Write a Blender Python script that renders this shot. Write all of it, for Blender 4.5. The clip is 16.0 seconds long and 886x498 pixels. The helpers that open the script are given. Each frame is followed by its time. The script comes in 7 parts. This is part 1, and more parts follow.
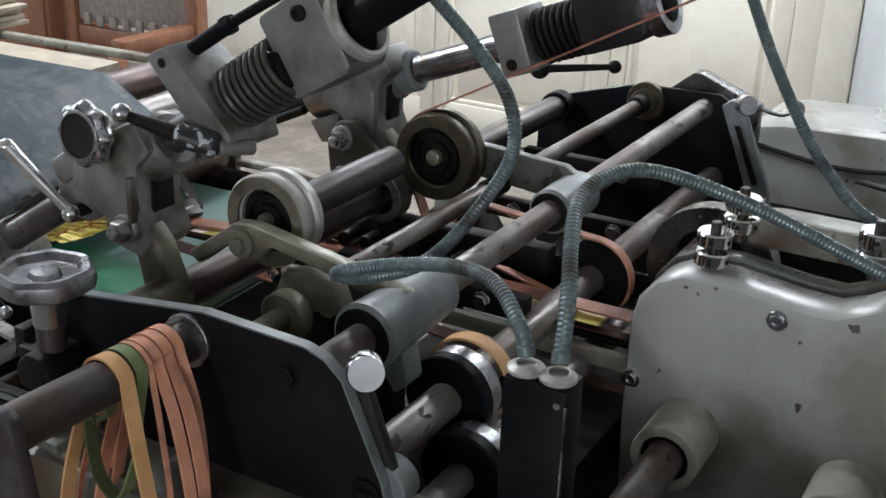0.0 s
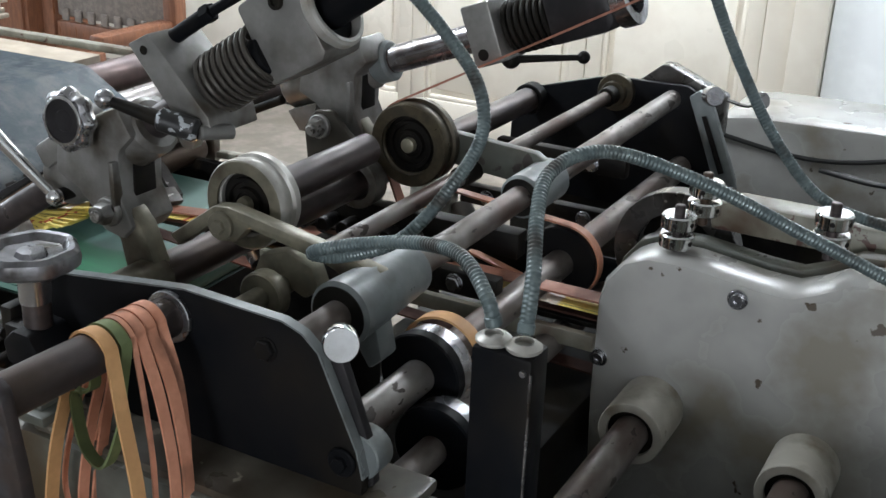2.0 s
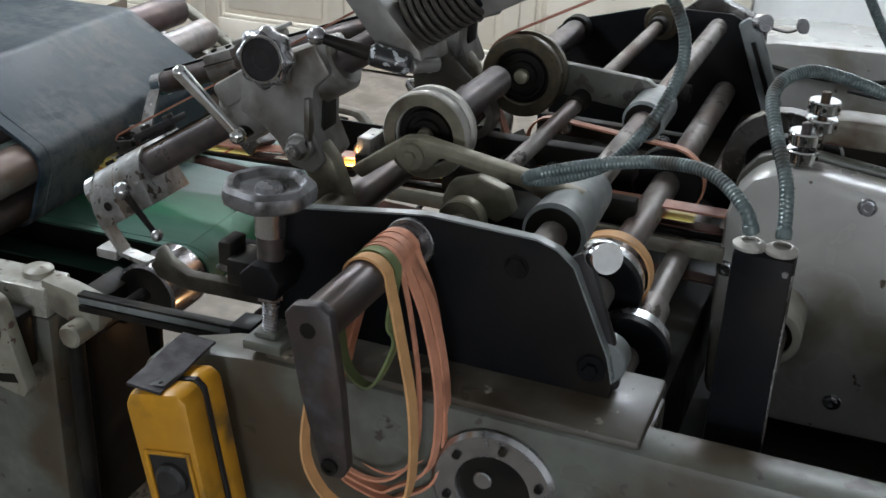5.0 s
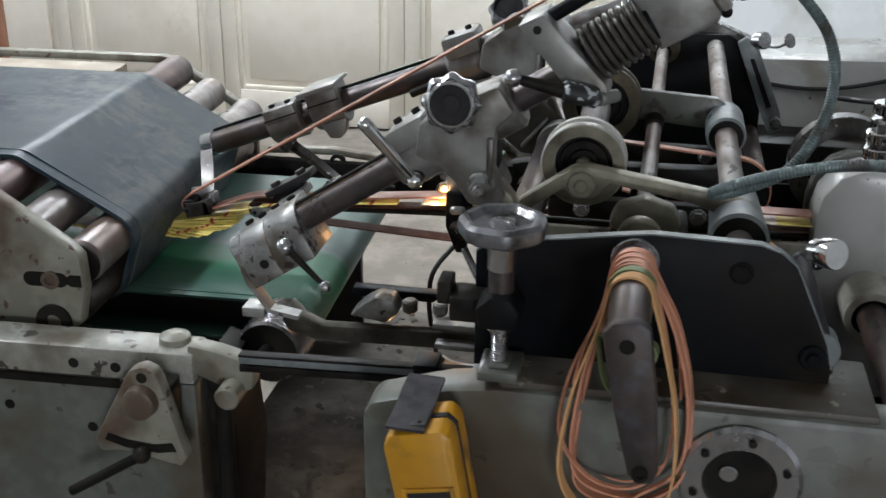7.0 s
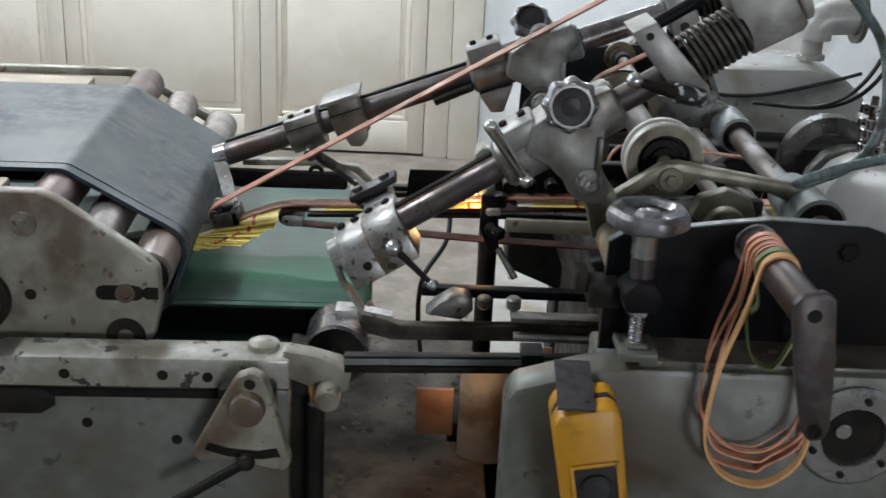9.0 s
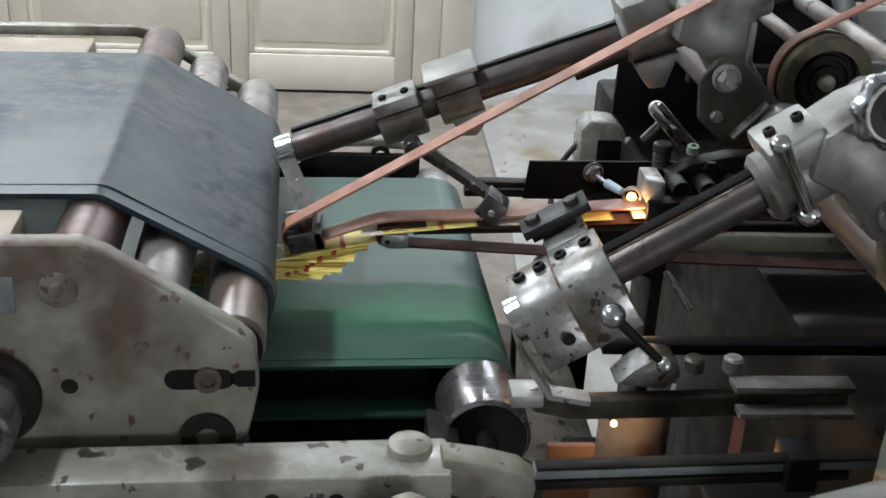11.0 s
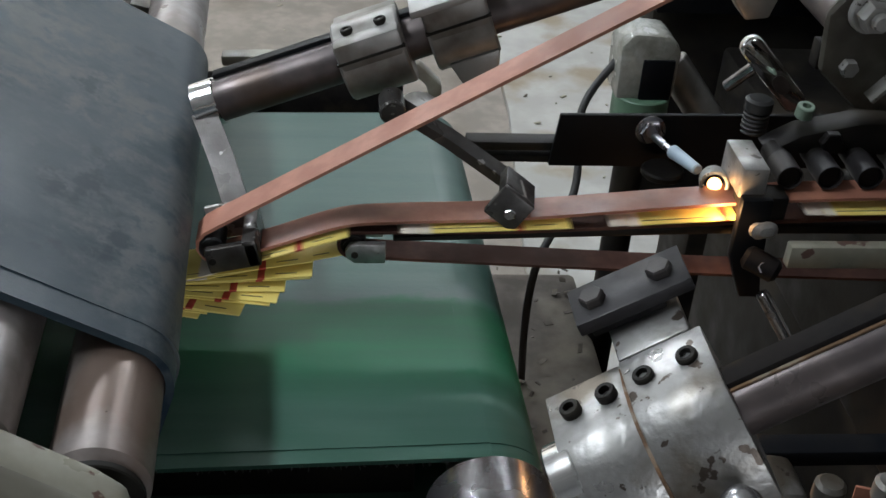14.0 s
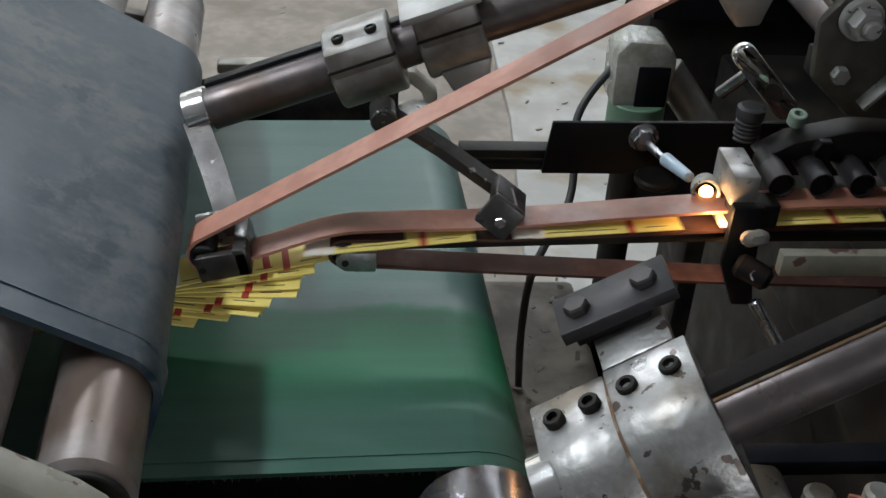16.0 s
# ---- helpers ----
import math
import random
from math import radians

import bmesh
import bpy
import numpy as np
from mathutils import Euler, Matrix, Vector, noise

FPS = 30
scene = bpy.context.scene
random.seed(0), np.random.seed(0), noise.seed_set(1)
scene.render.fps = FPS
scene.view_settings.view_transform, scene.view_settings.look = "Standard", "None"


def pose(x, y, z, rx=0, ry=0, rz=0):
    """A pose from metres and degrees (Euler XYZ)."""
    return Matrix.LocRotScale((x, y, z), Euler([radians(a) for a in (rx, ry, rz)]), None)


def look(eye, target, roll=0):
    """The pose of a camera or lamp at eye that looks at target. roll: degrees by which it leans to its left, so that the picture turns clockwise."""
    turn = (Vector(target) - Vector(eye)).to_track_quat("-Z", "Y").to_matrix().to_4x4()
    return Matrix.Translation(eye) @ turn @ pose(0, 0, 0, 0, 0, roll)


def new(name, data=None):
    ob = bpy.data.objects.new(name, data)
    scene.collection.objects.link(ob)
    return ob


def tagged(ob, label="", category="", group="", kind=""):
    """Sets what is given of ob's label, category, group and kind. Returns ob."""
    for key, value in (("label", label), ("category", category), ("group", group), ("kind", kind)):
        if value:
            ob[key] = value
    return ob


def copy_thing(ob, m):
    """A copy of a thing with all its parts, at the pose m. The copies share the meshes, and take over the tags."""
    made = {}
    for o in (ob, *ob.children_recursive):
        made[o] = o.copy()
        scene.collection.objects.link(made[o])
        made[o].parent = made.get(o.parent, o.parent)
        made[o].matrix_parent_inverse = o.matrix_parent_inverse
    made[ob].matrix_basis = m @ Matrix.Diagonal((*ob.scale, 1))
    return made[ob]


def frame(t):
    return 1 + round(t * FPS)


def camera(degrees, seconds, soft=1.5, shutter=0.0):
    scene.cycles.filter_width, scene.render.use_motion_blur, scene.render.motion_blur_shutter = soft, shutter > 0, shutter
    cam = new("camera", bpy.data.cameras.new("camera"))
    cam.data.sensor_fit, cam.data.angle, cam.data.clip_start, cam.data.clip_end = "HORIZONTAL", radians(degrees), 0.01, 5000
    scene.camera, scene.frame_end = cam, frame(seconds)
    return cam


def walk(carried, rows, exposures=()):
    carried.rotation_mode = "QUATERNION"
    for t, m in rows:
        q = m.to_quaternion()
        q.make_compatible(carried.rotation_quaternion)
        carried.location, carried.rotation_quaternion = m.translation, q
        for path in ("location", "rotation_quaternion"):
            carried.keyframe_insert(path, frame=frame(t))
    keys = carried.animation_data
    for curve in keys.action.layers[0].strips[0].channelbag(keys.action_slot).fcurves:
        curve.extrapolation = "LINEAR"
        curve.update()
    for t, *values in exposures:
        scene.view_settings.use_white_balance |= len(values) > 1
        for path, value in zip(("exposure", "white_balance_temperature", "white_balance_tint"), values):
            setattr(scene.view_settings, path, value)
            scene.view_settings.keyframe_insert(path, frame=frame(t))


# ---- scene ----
cam = camera(42.4, 16.0, shutter=0.4)
PATH = [
    (0, (0.01, 0.006, 1.622), (-0.896, 1.621, 0.867), 1.9),
    (0.5, (0.014, -0.002, 1.621), (-0.882, 1.615, 0.86), 2.1),
    (1, (0.023, -0.018, 1.621), (-0.885, 1.591, 0.856), 1.9),
    (1.5, (0.041, -0.032, 1.626), (-0.858, 1.595, 0.888), 2.5),
    (2, (0.041, -0.034, 1.622), (-0.833, 1.598, 0.866), 2.2),
    (2.5, (0.048, -0.049, 1.624), (-0.851, 1.574, 0.877), 2.3),
    (3, (0.034, -0.078, 1.619), (-0.887, 1.517, 0.84), 2.7),
    (3.5, (0.007, -0.086, 1.616), (-0.916, 1.472, 0.768), 3.1),
    (4, (-0.083, -0.106, 1.616), (-1.029, 1.449, 0.786), 2.5),
    (4.2, (-0.129, -0.121, 1.614), (-1.024, 1.456, 0.77), 2.3),
    (6.3, (-0.467, -0.443, 1.625), (-0.9, 1.359, 0.873), 2.6),
    (6.5, (-0.525, -0.443, 1.621), (-0.948, 1.369, 0.89), 2.2),
    (7, (-0.653, -0.442, 1.623), (-0.999, 1.371, 0.853), 0.5),
    (7.5, (-0.762, -0.44, 1.619), (-1.019, 1.409, 0.902), 2.9),
    (8, (-0.874, -0.475, 1.627), (-0.98, 1.389, 0.908), 1.3),
    (8.5, (-0.977, -0.532, 1.614), (-0.975, 1.336, 0.901), 1.4),
    (9, (-1.068, -0.556, 1.612), (-1.024, 1.305, 0.883), 2.8),
    (9.5, (-1.141, -0.496, 1.598), (-1.146, 1.367, 0.868), 2.3),
    (10, (-1.22, -0.338, 1.598), (-1.15, 1.52, 0.861), 1.6),
    (10.2, (-1.259, -0.275, 1.587), (-1.172, 1.57, 0.821), 2.4),
    (12.3, (-1.363, 0.237, 1.533), (-1.115, 1.979, 0.582), 1.8),
    (12.5, (-1.351, 0.278, 1.525), (-1.107, 2.005, 0.546), 2.1),
    (13, (-1.331, 0.362, 1.511), (-1.105, 2.057, 0.474), 3.1),
    (13.5, (-1.317, 0.411, 1.5), (-1.119, 2.087, 0.426), 3.9),
    (14, (-1.31, 0.437, 1.492), (-1.11, 2.086, 0.378), 4.2),
    (14.5, (-1.308, 0.444, 1.492), (-1.104, 2.088, 0.371), 4.5),
    (15, (-1.305, 0.446, 1.492), (-1.104, 2.091, 0.371), 4.3),
    (15.5, (-1.299, 0.441, 1.492), (-1.107, 2.091, 0.377), 4.1),
    (16, (-1.297, 0.438, 1.494), (-1.108, 2.093, 0.388), 3.9),
]
walk(cam, [(t, look(eye, target, roll)) for t, eye, target, roll in PATH], exposures=[(0.0, 0.06), (2.5, 0.24), (3.0, 0.12), (3.5, -0.02), (4.0, -0.05), (6.5, -0.08), (9.5, -0.09), (12.5, -0.21), (14.0, -0.35), (16.0, -0.31)])

# ---- world, light, exposure ----
world = bpy.data.worlds.new("world")
scene.world = world
world.use_nodes = True
sky = world.node_tree.nodes.new("ShaderNodeTexSky")
sky.sky_type, sky.sun_disc = "NISHITA", False
sky.sun_elevation, sky.sun_rotation = radians(40), radians(200)
back = world.node_tree.nodes["Background"]
world.node_tree.links.new(sky.outputs[0], back.inputs[0])
back.inputs[1].default_value = 0.08


def area_lamp(name, eye, target, size, size_y, watts, colour):
    data = bpy.data.lights.new(name, "AREA")
    data.shape, data.size, data.size_y, data.energy, data.color = "RECTANGLE", size, size_y, watts, colour
    ob = new(name, data)
    ob.matrix_world = look(eye, target)
    return ob


# added fill from the front and the left, through windows never in view
area_lamp("unseen_window_fill", (1.6, -6.93, 1.75), (0.9, 0, 1.2), 2.0, 1.3, 172, (0.88, 0.93, 1.0))
area_lamp("unseen_window_fill", (-5.93, 2.6, 1.75), (-2, 2.4, 1.2), 2.0, 1.3, 40, (0.80, 0.90, 1.0))
# unseen overhead tube, placed to suit the shadow beside the press
area_lamp("unseen_tube_light", (-2.7, 1.15, 2.98), (-2.7, 1.15, 0), 0.2, 1.2, 70, (0.86, 0.93, 1.0))
# two further tubes added to brighten the far wall
area_lamp("unseen_tube_light", (-2.6, 4.1, 2.98), (-2.6, 4.1, 0), 1.2, 0.12, 84, (0.86, 0.93, 1.0))
area_lamp("unseen_tube_light", (-0.4, 4.1, 2.98), (-0.4, 4.1, 0), 1.2, 0.12, 58, (0.86, 0.93, 1.0))
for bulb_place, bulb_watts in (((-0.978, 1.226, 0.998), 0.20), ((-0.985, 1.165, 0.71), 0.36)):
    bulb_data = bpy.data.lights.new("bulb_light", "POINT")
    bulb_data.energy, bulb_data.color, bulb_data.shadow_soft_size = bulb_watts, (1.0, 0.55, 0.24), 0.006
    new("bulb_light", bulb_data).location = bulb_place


# ---- materials ----
def mat(name, c1, c2=None, rough=0.5, metal=0.0, scale=25.0, bump=0.08, dirt=None, dirt_amount=0.4, dirt_scale=6.0, stretch=(1, 1, 1), rough_spread=0.15, chips=None, chip_level=0.68, chip_scale=40.0, spec=0.5, aniso=0.0):
    """A painted, metal or rubber surface: fine grain, broad stains, uneven gloss, and chips of another colour."""
    m = bpy.data.materials.new(name)
    m.use_nodes = True
    nt = m.node_tree
    nd, ln = nt.nodes, nt.links
    bsdf = nd["Principled BSDF"]
    c2 = c2 or tuple(v * 0.75 for v in c1)
    tex = nd.new("ShaderNodeTexCoord")
    info = nd.new("ShaderNodeObjectInfo")
    mapping = nd.new("ShaderNodeMapping")
    mapping.inputs["Scale"].default_value = stretch
    ln.new(tex.outputs["Object"], mapping.inputs[0])
    shift = nd.new("ShaderNodeVectorMath")
    shift.operation = "SCALE"
    shift.inputs[0].default_value = (7.3, 3.1, 5.7)
    ln.new(info.outputs["Random"], shift.inputs["Scale"])
    ln.new(shift.outputs[0], mapping.inputs["Location"])

    def noise_tex(s, detail=4.0):
        n = nd.new("ShaderNodeTexNoise")
        n.inputs["Scale"].default_value, n.inputs["Detail"].default_value = s, detail
        ln.new(mapping.outputs[0], n.inputs["Vector"])
        return n

    def ramp(src, a, b):
        r = nd.new("ShaderNodeMapRange")
        r.inputs["From Min"].default_value, r.inputs["From Max"].default_value = a, b
        ln.new(src, r.inputs["Value"])
        return r.outputs[0]

    def mix(fac, a, b):
        x = nd.new("ShaderNodeMix")
        x.data_type = "RGBA"
        ln.new(fac, x.inputs["Factor"])
        for sock, v in ((x.inputs["A"], a), (x.inputs["B"], b)):
            if isinstance(v, tuple):
                sock.default_value = (*v, 1)
            else:
                ln.new(v, sock)
        return x.outputs["Result"]

    fine, broad = noise_tex(scale * 4), noise_tex(scale)
    colour = mix(ramp(broad.outputs[0], 0.41, 0.59), c1, c2)
    colour = mix(ramp(fine.outputs[0], 0.40, 1.0), colour, c2)
    if dirt:
        stain = noise_tex(dirt_scale, 6.0)
        colour = mix(ramp(stain.outputs[0], 0.64 - 0.3 * dirt_amount, 0.74 - 0.2 * dirt_amount), colour, dirt)
    rough_out = nd.new("ShaderNodeMapRange")
    rough_out.inputs["From Min"].default_value, rough_out.inputs["From Max"].default_value = 0.3, 0.7
    rough_out.inputs["To Min"].default_value, rough_out.inputs["To Max"].default_value = max(0.02, rough - rough_spread), min(1.0, rough + rough_spread)
    ln.new(broad.outputs[0], rough_out.inputs["Value"])
    ln.new(rough_out.outputs[0], bsdf.inputs["Roughness"])
    bsdf.inputs["Metallic"].default_value = metal
    bsdf.inputs["Specular IOR Level"].default_value = spec
    if chips:
        spots = noise_tex(chip_scale, 5.0)
        at = ramp(spots.outputs[0], chip_level - 0.05, chip_level - 0.03)
        colour = mix(at, colour, chips)
    ln.new(colour, bsdf.inputs["Base Color"])
    bp = nd.new("ShaderNodeBump")
    bp.inputs["Strength"].default_value, bp.inputs["Distance"].default_value = bump, 0.002
    ln.new(fine.outputs[0], bp.inputs["Height"])
    ln.new(bp.outputs[0], bsdf.inputs["Normal"])
    return m


def nodes_of(name):
    m = bpy.data.materials.new(name)
    m.use_nodes = True
    return m, m.node_tree.nodes, m.node_tree.links, m.node_tree.nodes["Principled BSDF"]


def noise_node(nd, ln, vec, stretch, scale, detail=6.0, rough=0.6):
    mp = nd.new("ShaderNodeMapping")
    mp.inputs["Scale"].default_value = stretch
    ln.new(vec, mp.inputs[0])
    n = nd.new("ShaderNodeTexNoise")
    n.inputs["Scale"].default_value, n.inputs["Detail"].default_value, n.inputs["Roughness"].default_value = scale, detail, rough
    ln.new(mp.outputs[0], n.inputs["Vector"])
    return n.outputs[0]


def range_node(nd, ln, src, a, b, c=0.0, d=1.0):
    r = nd.new("ShaderNodeMapRange")
    r.interpolation_type = "SMOOTHSTEP"
    for key, v in (("From Min", a), ("From Max", b), ("To Min", c), ("To Max", d)):
        r.inputs[key].default_value = v
    ln.new(src, r.inputs["Value"])
    return r.outputs[0]


def mix_node(nd, ln, fac, a, b):
    x = nd.new("ShaderNodeMix")
    x.data_type = "RGBA"
    ln.new(fac, x.inputs["Factor"])
    for sock, v in ((x.inputs["A"], a), (x.inputs["B"], b)):
        if isinstance(v, tuple):
            sock.default_value = (*v, 1)
        else:
            ln.new(v, sock)
    return x.outputs["Result"]


def sum_node(nd, ln, op, a, b):
    x = nd.new("ShaderNodeMath")
    x.operation = op
    for sock, v in ((x.inputs[0], a), (x.inputs[1], b)):
        if isinstance(v, float):
            sock.default_value = v
        else:
            ln.new(v, sock)
    return x.outputs[0]


def finish_belt(nd, ln, bsdf, colour, rough, bump_src, strength, spec):
    ln.new(colour, bsdf.inputs["Base Color"])
    ln.new(rough, bsdf.inputs["Roughness"])
    bsdf.inputs["Specular IOR Level"].default_value = spec
    bp = nd.new("ShaderNodeBump")
    bp.inputs["Strength"].default_value, bp.inputs["Distance"].default_value = strength, 0.001
    ln.new(bump_src, bp.inputs["Height"])
    ln.new(bp.outputs[0], bsdf.inputs["Normal"])


def belt_mat(name, dark, mid, dust, rough, spec):
    """Dark rubber rubbed by dust: streaks along the travel, mottled dust, and wiped dark patches."""
    m, nd, ln, bsdf = nodes_of(name)
    vec = nd.new("ShaderNodeTexCoord").outputs["Object"]
    streak = noise_node(nd, ln, vec, (0.8, 2.6, 0.8), 6.0, 7.0, 0.65)
    mottle = noise_node(nd, ln, vec, (1.0, 1.0, 1.0), 38.0, 8.0, 0.75)
    patch = noise_node(nd, ln, vec, (1.0, 0.8, 1.0), 3.2, 8.0, 0.66)
    blot = noise_node(nd, ln, vec, (1.0, 1.0, 1.0), 11.0, 6.0, 0.65)
    colour = mix_node(nd, ln, range_node(nd, ln, streak, 0.36, 0.66), mid, dust)
    colour = mix_node(nd, ln, range_node(nd, ln, mottle, 0.48, 0.60, 0.0, 0.75), colour, dust)
    colour = mix_node(nd, ln, range_node(nd, ln, mottle, 0.48, 0.38, 0.0, 0.7), colour, mid)
    colour = mix_node(nd, ln, range_node(nd, ln, patch, 0.46, 0.54, 0.0, 0.85), colour, mid)
    colour = mix_node(nd, ln, range_node(nd, ln, blot, 0.56, 0.63, 0.0, 0.85), colour, dark)
    ro = range_node(nd, ln, patch, 0.4, 0.65, rough + 0.10, rough - 0.10)
    finish_belt(nd, ln, bsdf, colour, ro, mottle, 0.4, spec)
    return m


def green_belt_mat():
    """Green conveyor rubber: a clean matt lane beside the pile, greyer dusty lanes on both sides of it, with a ragged edge."""
    m, nd, ln, bsdf = nodes_of("green_conveyor_belt")
    vec = nd.new("ShaderNodeTexCoord").outputs["Object"]
    sep = nd.new("ShaderNodeSeparateXYZ")
    ln.new(vec, sep.inputs[0])
    ragged = noise_node(nd, ln, vec, (0.6, 1.0, 1.0), 22.0, 5.0)
    wob = sum_node(nd, ln, "MULTIPLY", sum_node(nd, ln, "SUBTRACT", ragged, 0.5), 0.05)
    across = sum_node(nd, ln, "ADD", sep.outputs["Y"], wob)
    far_lane = range_node(nd, ln, across, 1.265, 1.285)
    near_lane = range_node(nd, ln, across, 1.215, 1.11)
    streak = noise_node(nd, ln, vec, (0.35, 5.0, 1.0), 7.0, 5.0)
    fine = noise_node(nd, ln, vec, (1.0, 1.0, 1.0), 160.0, 4.0)
    clean = mix_node(nd, ln, range_node(nd, ln, streak, 0.3, 0.7), (0.002, 0.112, 0.042), (0.006, 0.090, 0.040))
    dusty = mix_node(nd, ln, range_node(nd, ln, streak, 0.3, 0.7), (0.052, 0.116, 0.092), (0.034, 0.100, 0.072))
    grey = mix_node(nd, ln, range_node(nd, ln, streak, 0.3, 0.7), (0.050, 0.100, 0.083), (0.034, 0.083, 0.067))
    colour = mix_node(nd, ln, near_lane, clean, dusty)
    colour = mix_node(nd, ln, far_lane, colour, grey)
    ro = range_node(nd, ln, far_lane, 0.0, 1.0, 0.55, 0.42)
    finish_belt(nd, ln, bsdf, colour, ro, fine, 0.15, 0.35)
    return m


def glow(name, colour, strength):
    m = bpy.data.materials.new(name)
    m.use_nodes = True
    b = m.node_tree.nodes["Principled BSDF"]
    b.inputs["Base Color"].default_value = (*colour, 1)
    b.inputs["Emission Color"].default_value = (*colour, 1)
    b.inputs["Emission Strength"].default_value = strength
    return m


M_CREAM = mat("machine_paint_grey", (0.138, 0.147, 0.127), (0.098, 0.103, 0.088), 0.40, 0.0, 14, 0.08, (0.075, 0.058, 0.038), 0.48, 6, chips=(0.06, 0.05, 0.045), chip_level=0.70, chip_scale=26)
M_GEAR = mat("gearbox_enamel", (0.41, 0.405, 0.385), (0.36, 0.355, 0.335), 0.26, 0.0, 8, 0.03, (0.24, 0.22, 0.18), 0.36, 8, chips=(0.10, 0.08, 0.06), chip_level=0.735, chip_scale=30, rough_spread=0.08)
M_WORN = mat("worn_cream_paint", (0.285, 0.276, 0.225), (0.205, 0.195, 0.155), 0.42, 0.0, 16, 0.14, (0.10, 0.07, 0.048), 0.50, 9, chips=(0.10, 0.055, 0.045), chip_level=0.685, chip_scale=38)
# also blackens the flat discs that stand for shaded housing ends
M_BLACK = mat("black_enamel", (0.006, 0.007, 0.009), (0.010, 0.010, 0.011), 0.42, 0.0, 10, 0.05, (0.016, 0.014, 0.012), 0.3, 6, rough_spread=0.12, spec=0.07)
# black iron, and the painted shade of holes, bores and slots
M_DARK = mat("oily_iron_and_hole_shade", (0.010, 0.009, 0.009), (0.016, 0.0145, 0.012), 0.5, 0.0, 18, 0.15, (0.028, 0.023, 0.017), 0.33, 9, spec=0.12)
M_CAST = mat("cast_aluminium", (0.255, 0.25, 0.238), (0.205, 0.20, 0.19), 0.42, 0.40, 26, 0.12, (0.085, 0.072, 0.055), 0.44, 12, rough_spread=0.08)
M_STEEL = mat("ground_steel", (0.42, 0.415, 0.40), (0.32, 0.315, 0.30), 0.42, 0.55, 34, 0.22, (0.13, 0.11, 0.085), 0.42, 14, chips=(0.09, 0.08, 0.07), chip_level=0.69, chip_scale=75)
M_BROWN = mat("browned_steel_shaft", (0.105, 0.087, 0.084), (0.066, 0.055, 0.055), 0.42, 0.6, 20, 0.08, (0.07, 0.045, 0.03), 0.4, 8, stretch=(1, 0.4, 1))
M_SHAFT = mat("stained_steel_shaft", (0.29, 0.27, 0.255), (0.125, 0.102, 0.090), 0.50, 0.40, 12, 0.14, (0.088, 0.056, 0.044), 0.58, 10, stretch=(1, 0.45, 1), chips=(0.05, 0.038, 0.032), chip_level=0.66, chip_scale=50)
M_SLEEVE = mat("cream_sleeve_paint", (0.50, 0.48, 0.42), (0.42, 0.40, 0.345), 0.36, 0.0, 16, 0.06, (0.20, 0.17, 0.12), 0.4, 12)
M_RIM = mat("pale_aluminium_rim", (0.50, 0.49, 0.46), (0.40, 0.385, 0.35), 0.48, 0.35, 20, 0.08, (0.16, 0.13, 0.09), 0.4, 14)
M_ROLLER = mat("brushed_steel_roller", (0.25, 0.225, 0.215), (0.18, 0.16, 0.152), 0.42, 0.4, 20, 0.08, (0.14, 0.10, 0.08), 0.4, 9)
M_CHROME = mat("chrome", (0.80, 0.80, 0.80), (0.70, 0.70, 0.70), 0.12, 1.0, 30, 0.02, rough_spread=0.06)
M_DULLCHROME = mat("dull_chrome", (0.55, 0.55, 0.56), (0.42, 0.42, 0.44), 0.24, 0.95, 30, 0.06, (0.10, 0.09, 0.08), 0.3, 16, rough_spread=0.1)
M_OLIVE = mat("greasy_olive_casting", (0.27, 0.25, 0.185), (0.19, 0.175, 0.13), 0.45, 0.3, 22, 0.15, (0.06, 0.045, 0.03), 0.42, 10)
M_BLUEGREY = mat("blue_grey_paint", (0.215, 0.235, 0.235), (0.165, 0.185, 0.188), 0.4, 0.1, 18, 0.08, (0.09, 0.085, 0.075), 0.35, 9)
M_BLUEBELT = belt_mat("dusty_blue_rubber_belt", (0.010, 0.022, 0.034), (0.020, 0.036, 0.048), (0.086, 0.094, 0.097), 0.40, 0.19)
M_GREEN = green_belt_mat()
M_TAN = mat("copper_brown_belt", (0.40, 0.175, 0.115), (0.33, 0.14, 0.095), 0.5, 0.0, 30, 0.06, (0.20, 0.08, 0.05), 0.36, 9)
M_ORANGE = mat("orange_rubber_band", (0.72, 0.33, 0.21), (0.62, 0.27, 0.165), 0.55, 0.0, 30, 0.08, (0.22, 0.10, 0.06), 0.3, 12)
M_AMBER = mat("amber_rubber_band", (0.73, 0.41, 0.18), (0.64, 0.35, 0.15), 0.55, 0.0, 30, 0.08)
M_GREENBAND = mat("olive_green_band", (0.19, 0.23, 0.09), (0.15, 0.19, 0.08), 0.55, 0.0, 30, 0.08)
M_YELLOW = mat("yellow_plastic", (0.62, 0.30, 0.015), (0.52, 0.25, 0.015), 0.42, 0.0, 14, 0.06, (0.13, 0.08, 0.025), 0.4, 12)
M_RUBBER = mat("black_rubber", (0.015, 0.015, 0.016), (0.025, 0.025, 0.025), 0.55, 0.0, 30, 0.1)
M_RED = mat("red_plastic", (0.42, 0.02, 0.025), (0.30, 0.015, 0.02), 0.4, 0.0, 20, 0.04)
M_CONDUIT = mat("grey_green_conduit", (0.16, 0.20, 0.20), (0.11, 0.145, 0.15), 0.36, 0.25, 40, 0.1, (0.06, 0.06, 0.055), 0.3, 20)
M_BRASS = mat("dull_brass_ring", (0.125, 0.105, 0.07), (0.075, 0.064, 0.046), 0.42, 0.6, 30, 0.1)
M_CARD = mat("yellow_card", (0.84, 0.70, 0.22), (0.78, 0.63, 0.17), 0.45, 0.0, 20, 0.02)
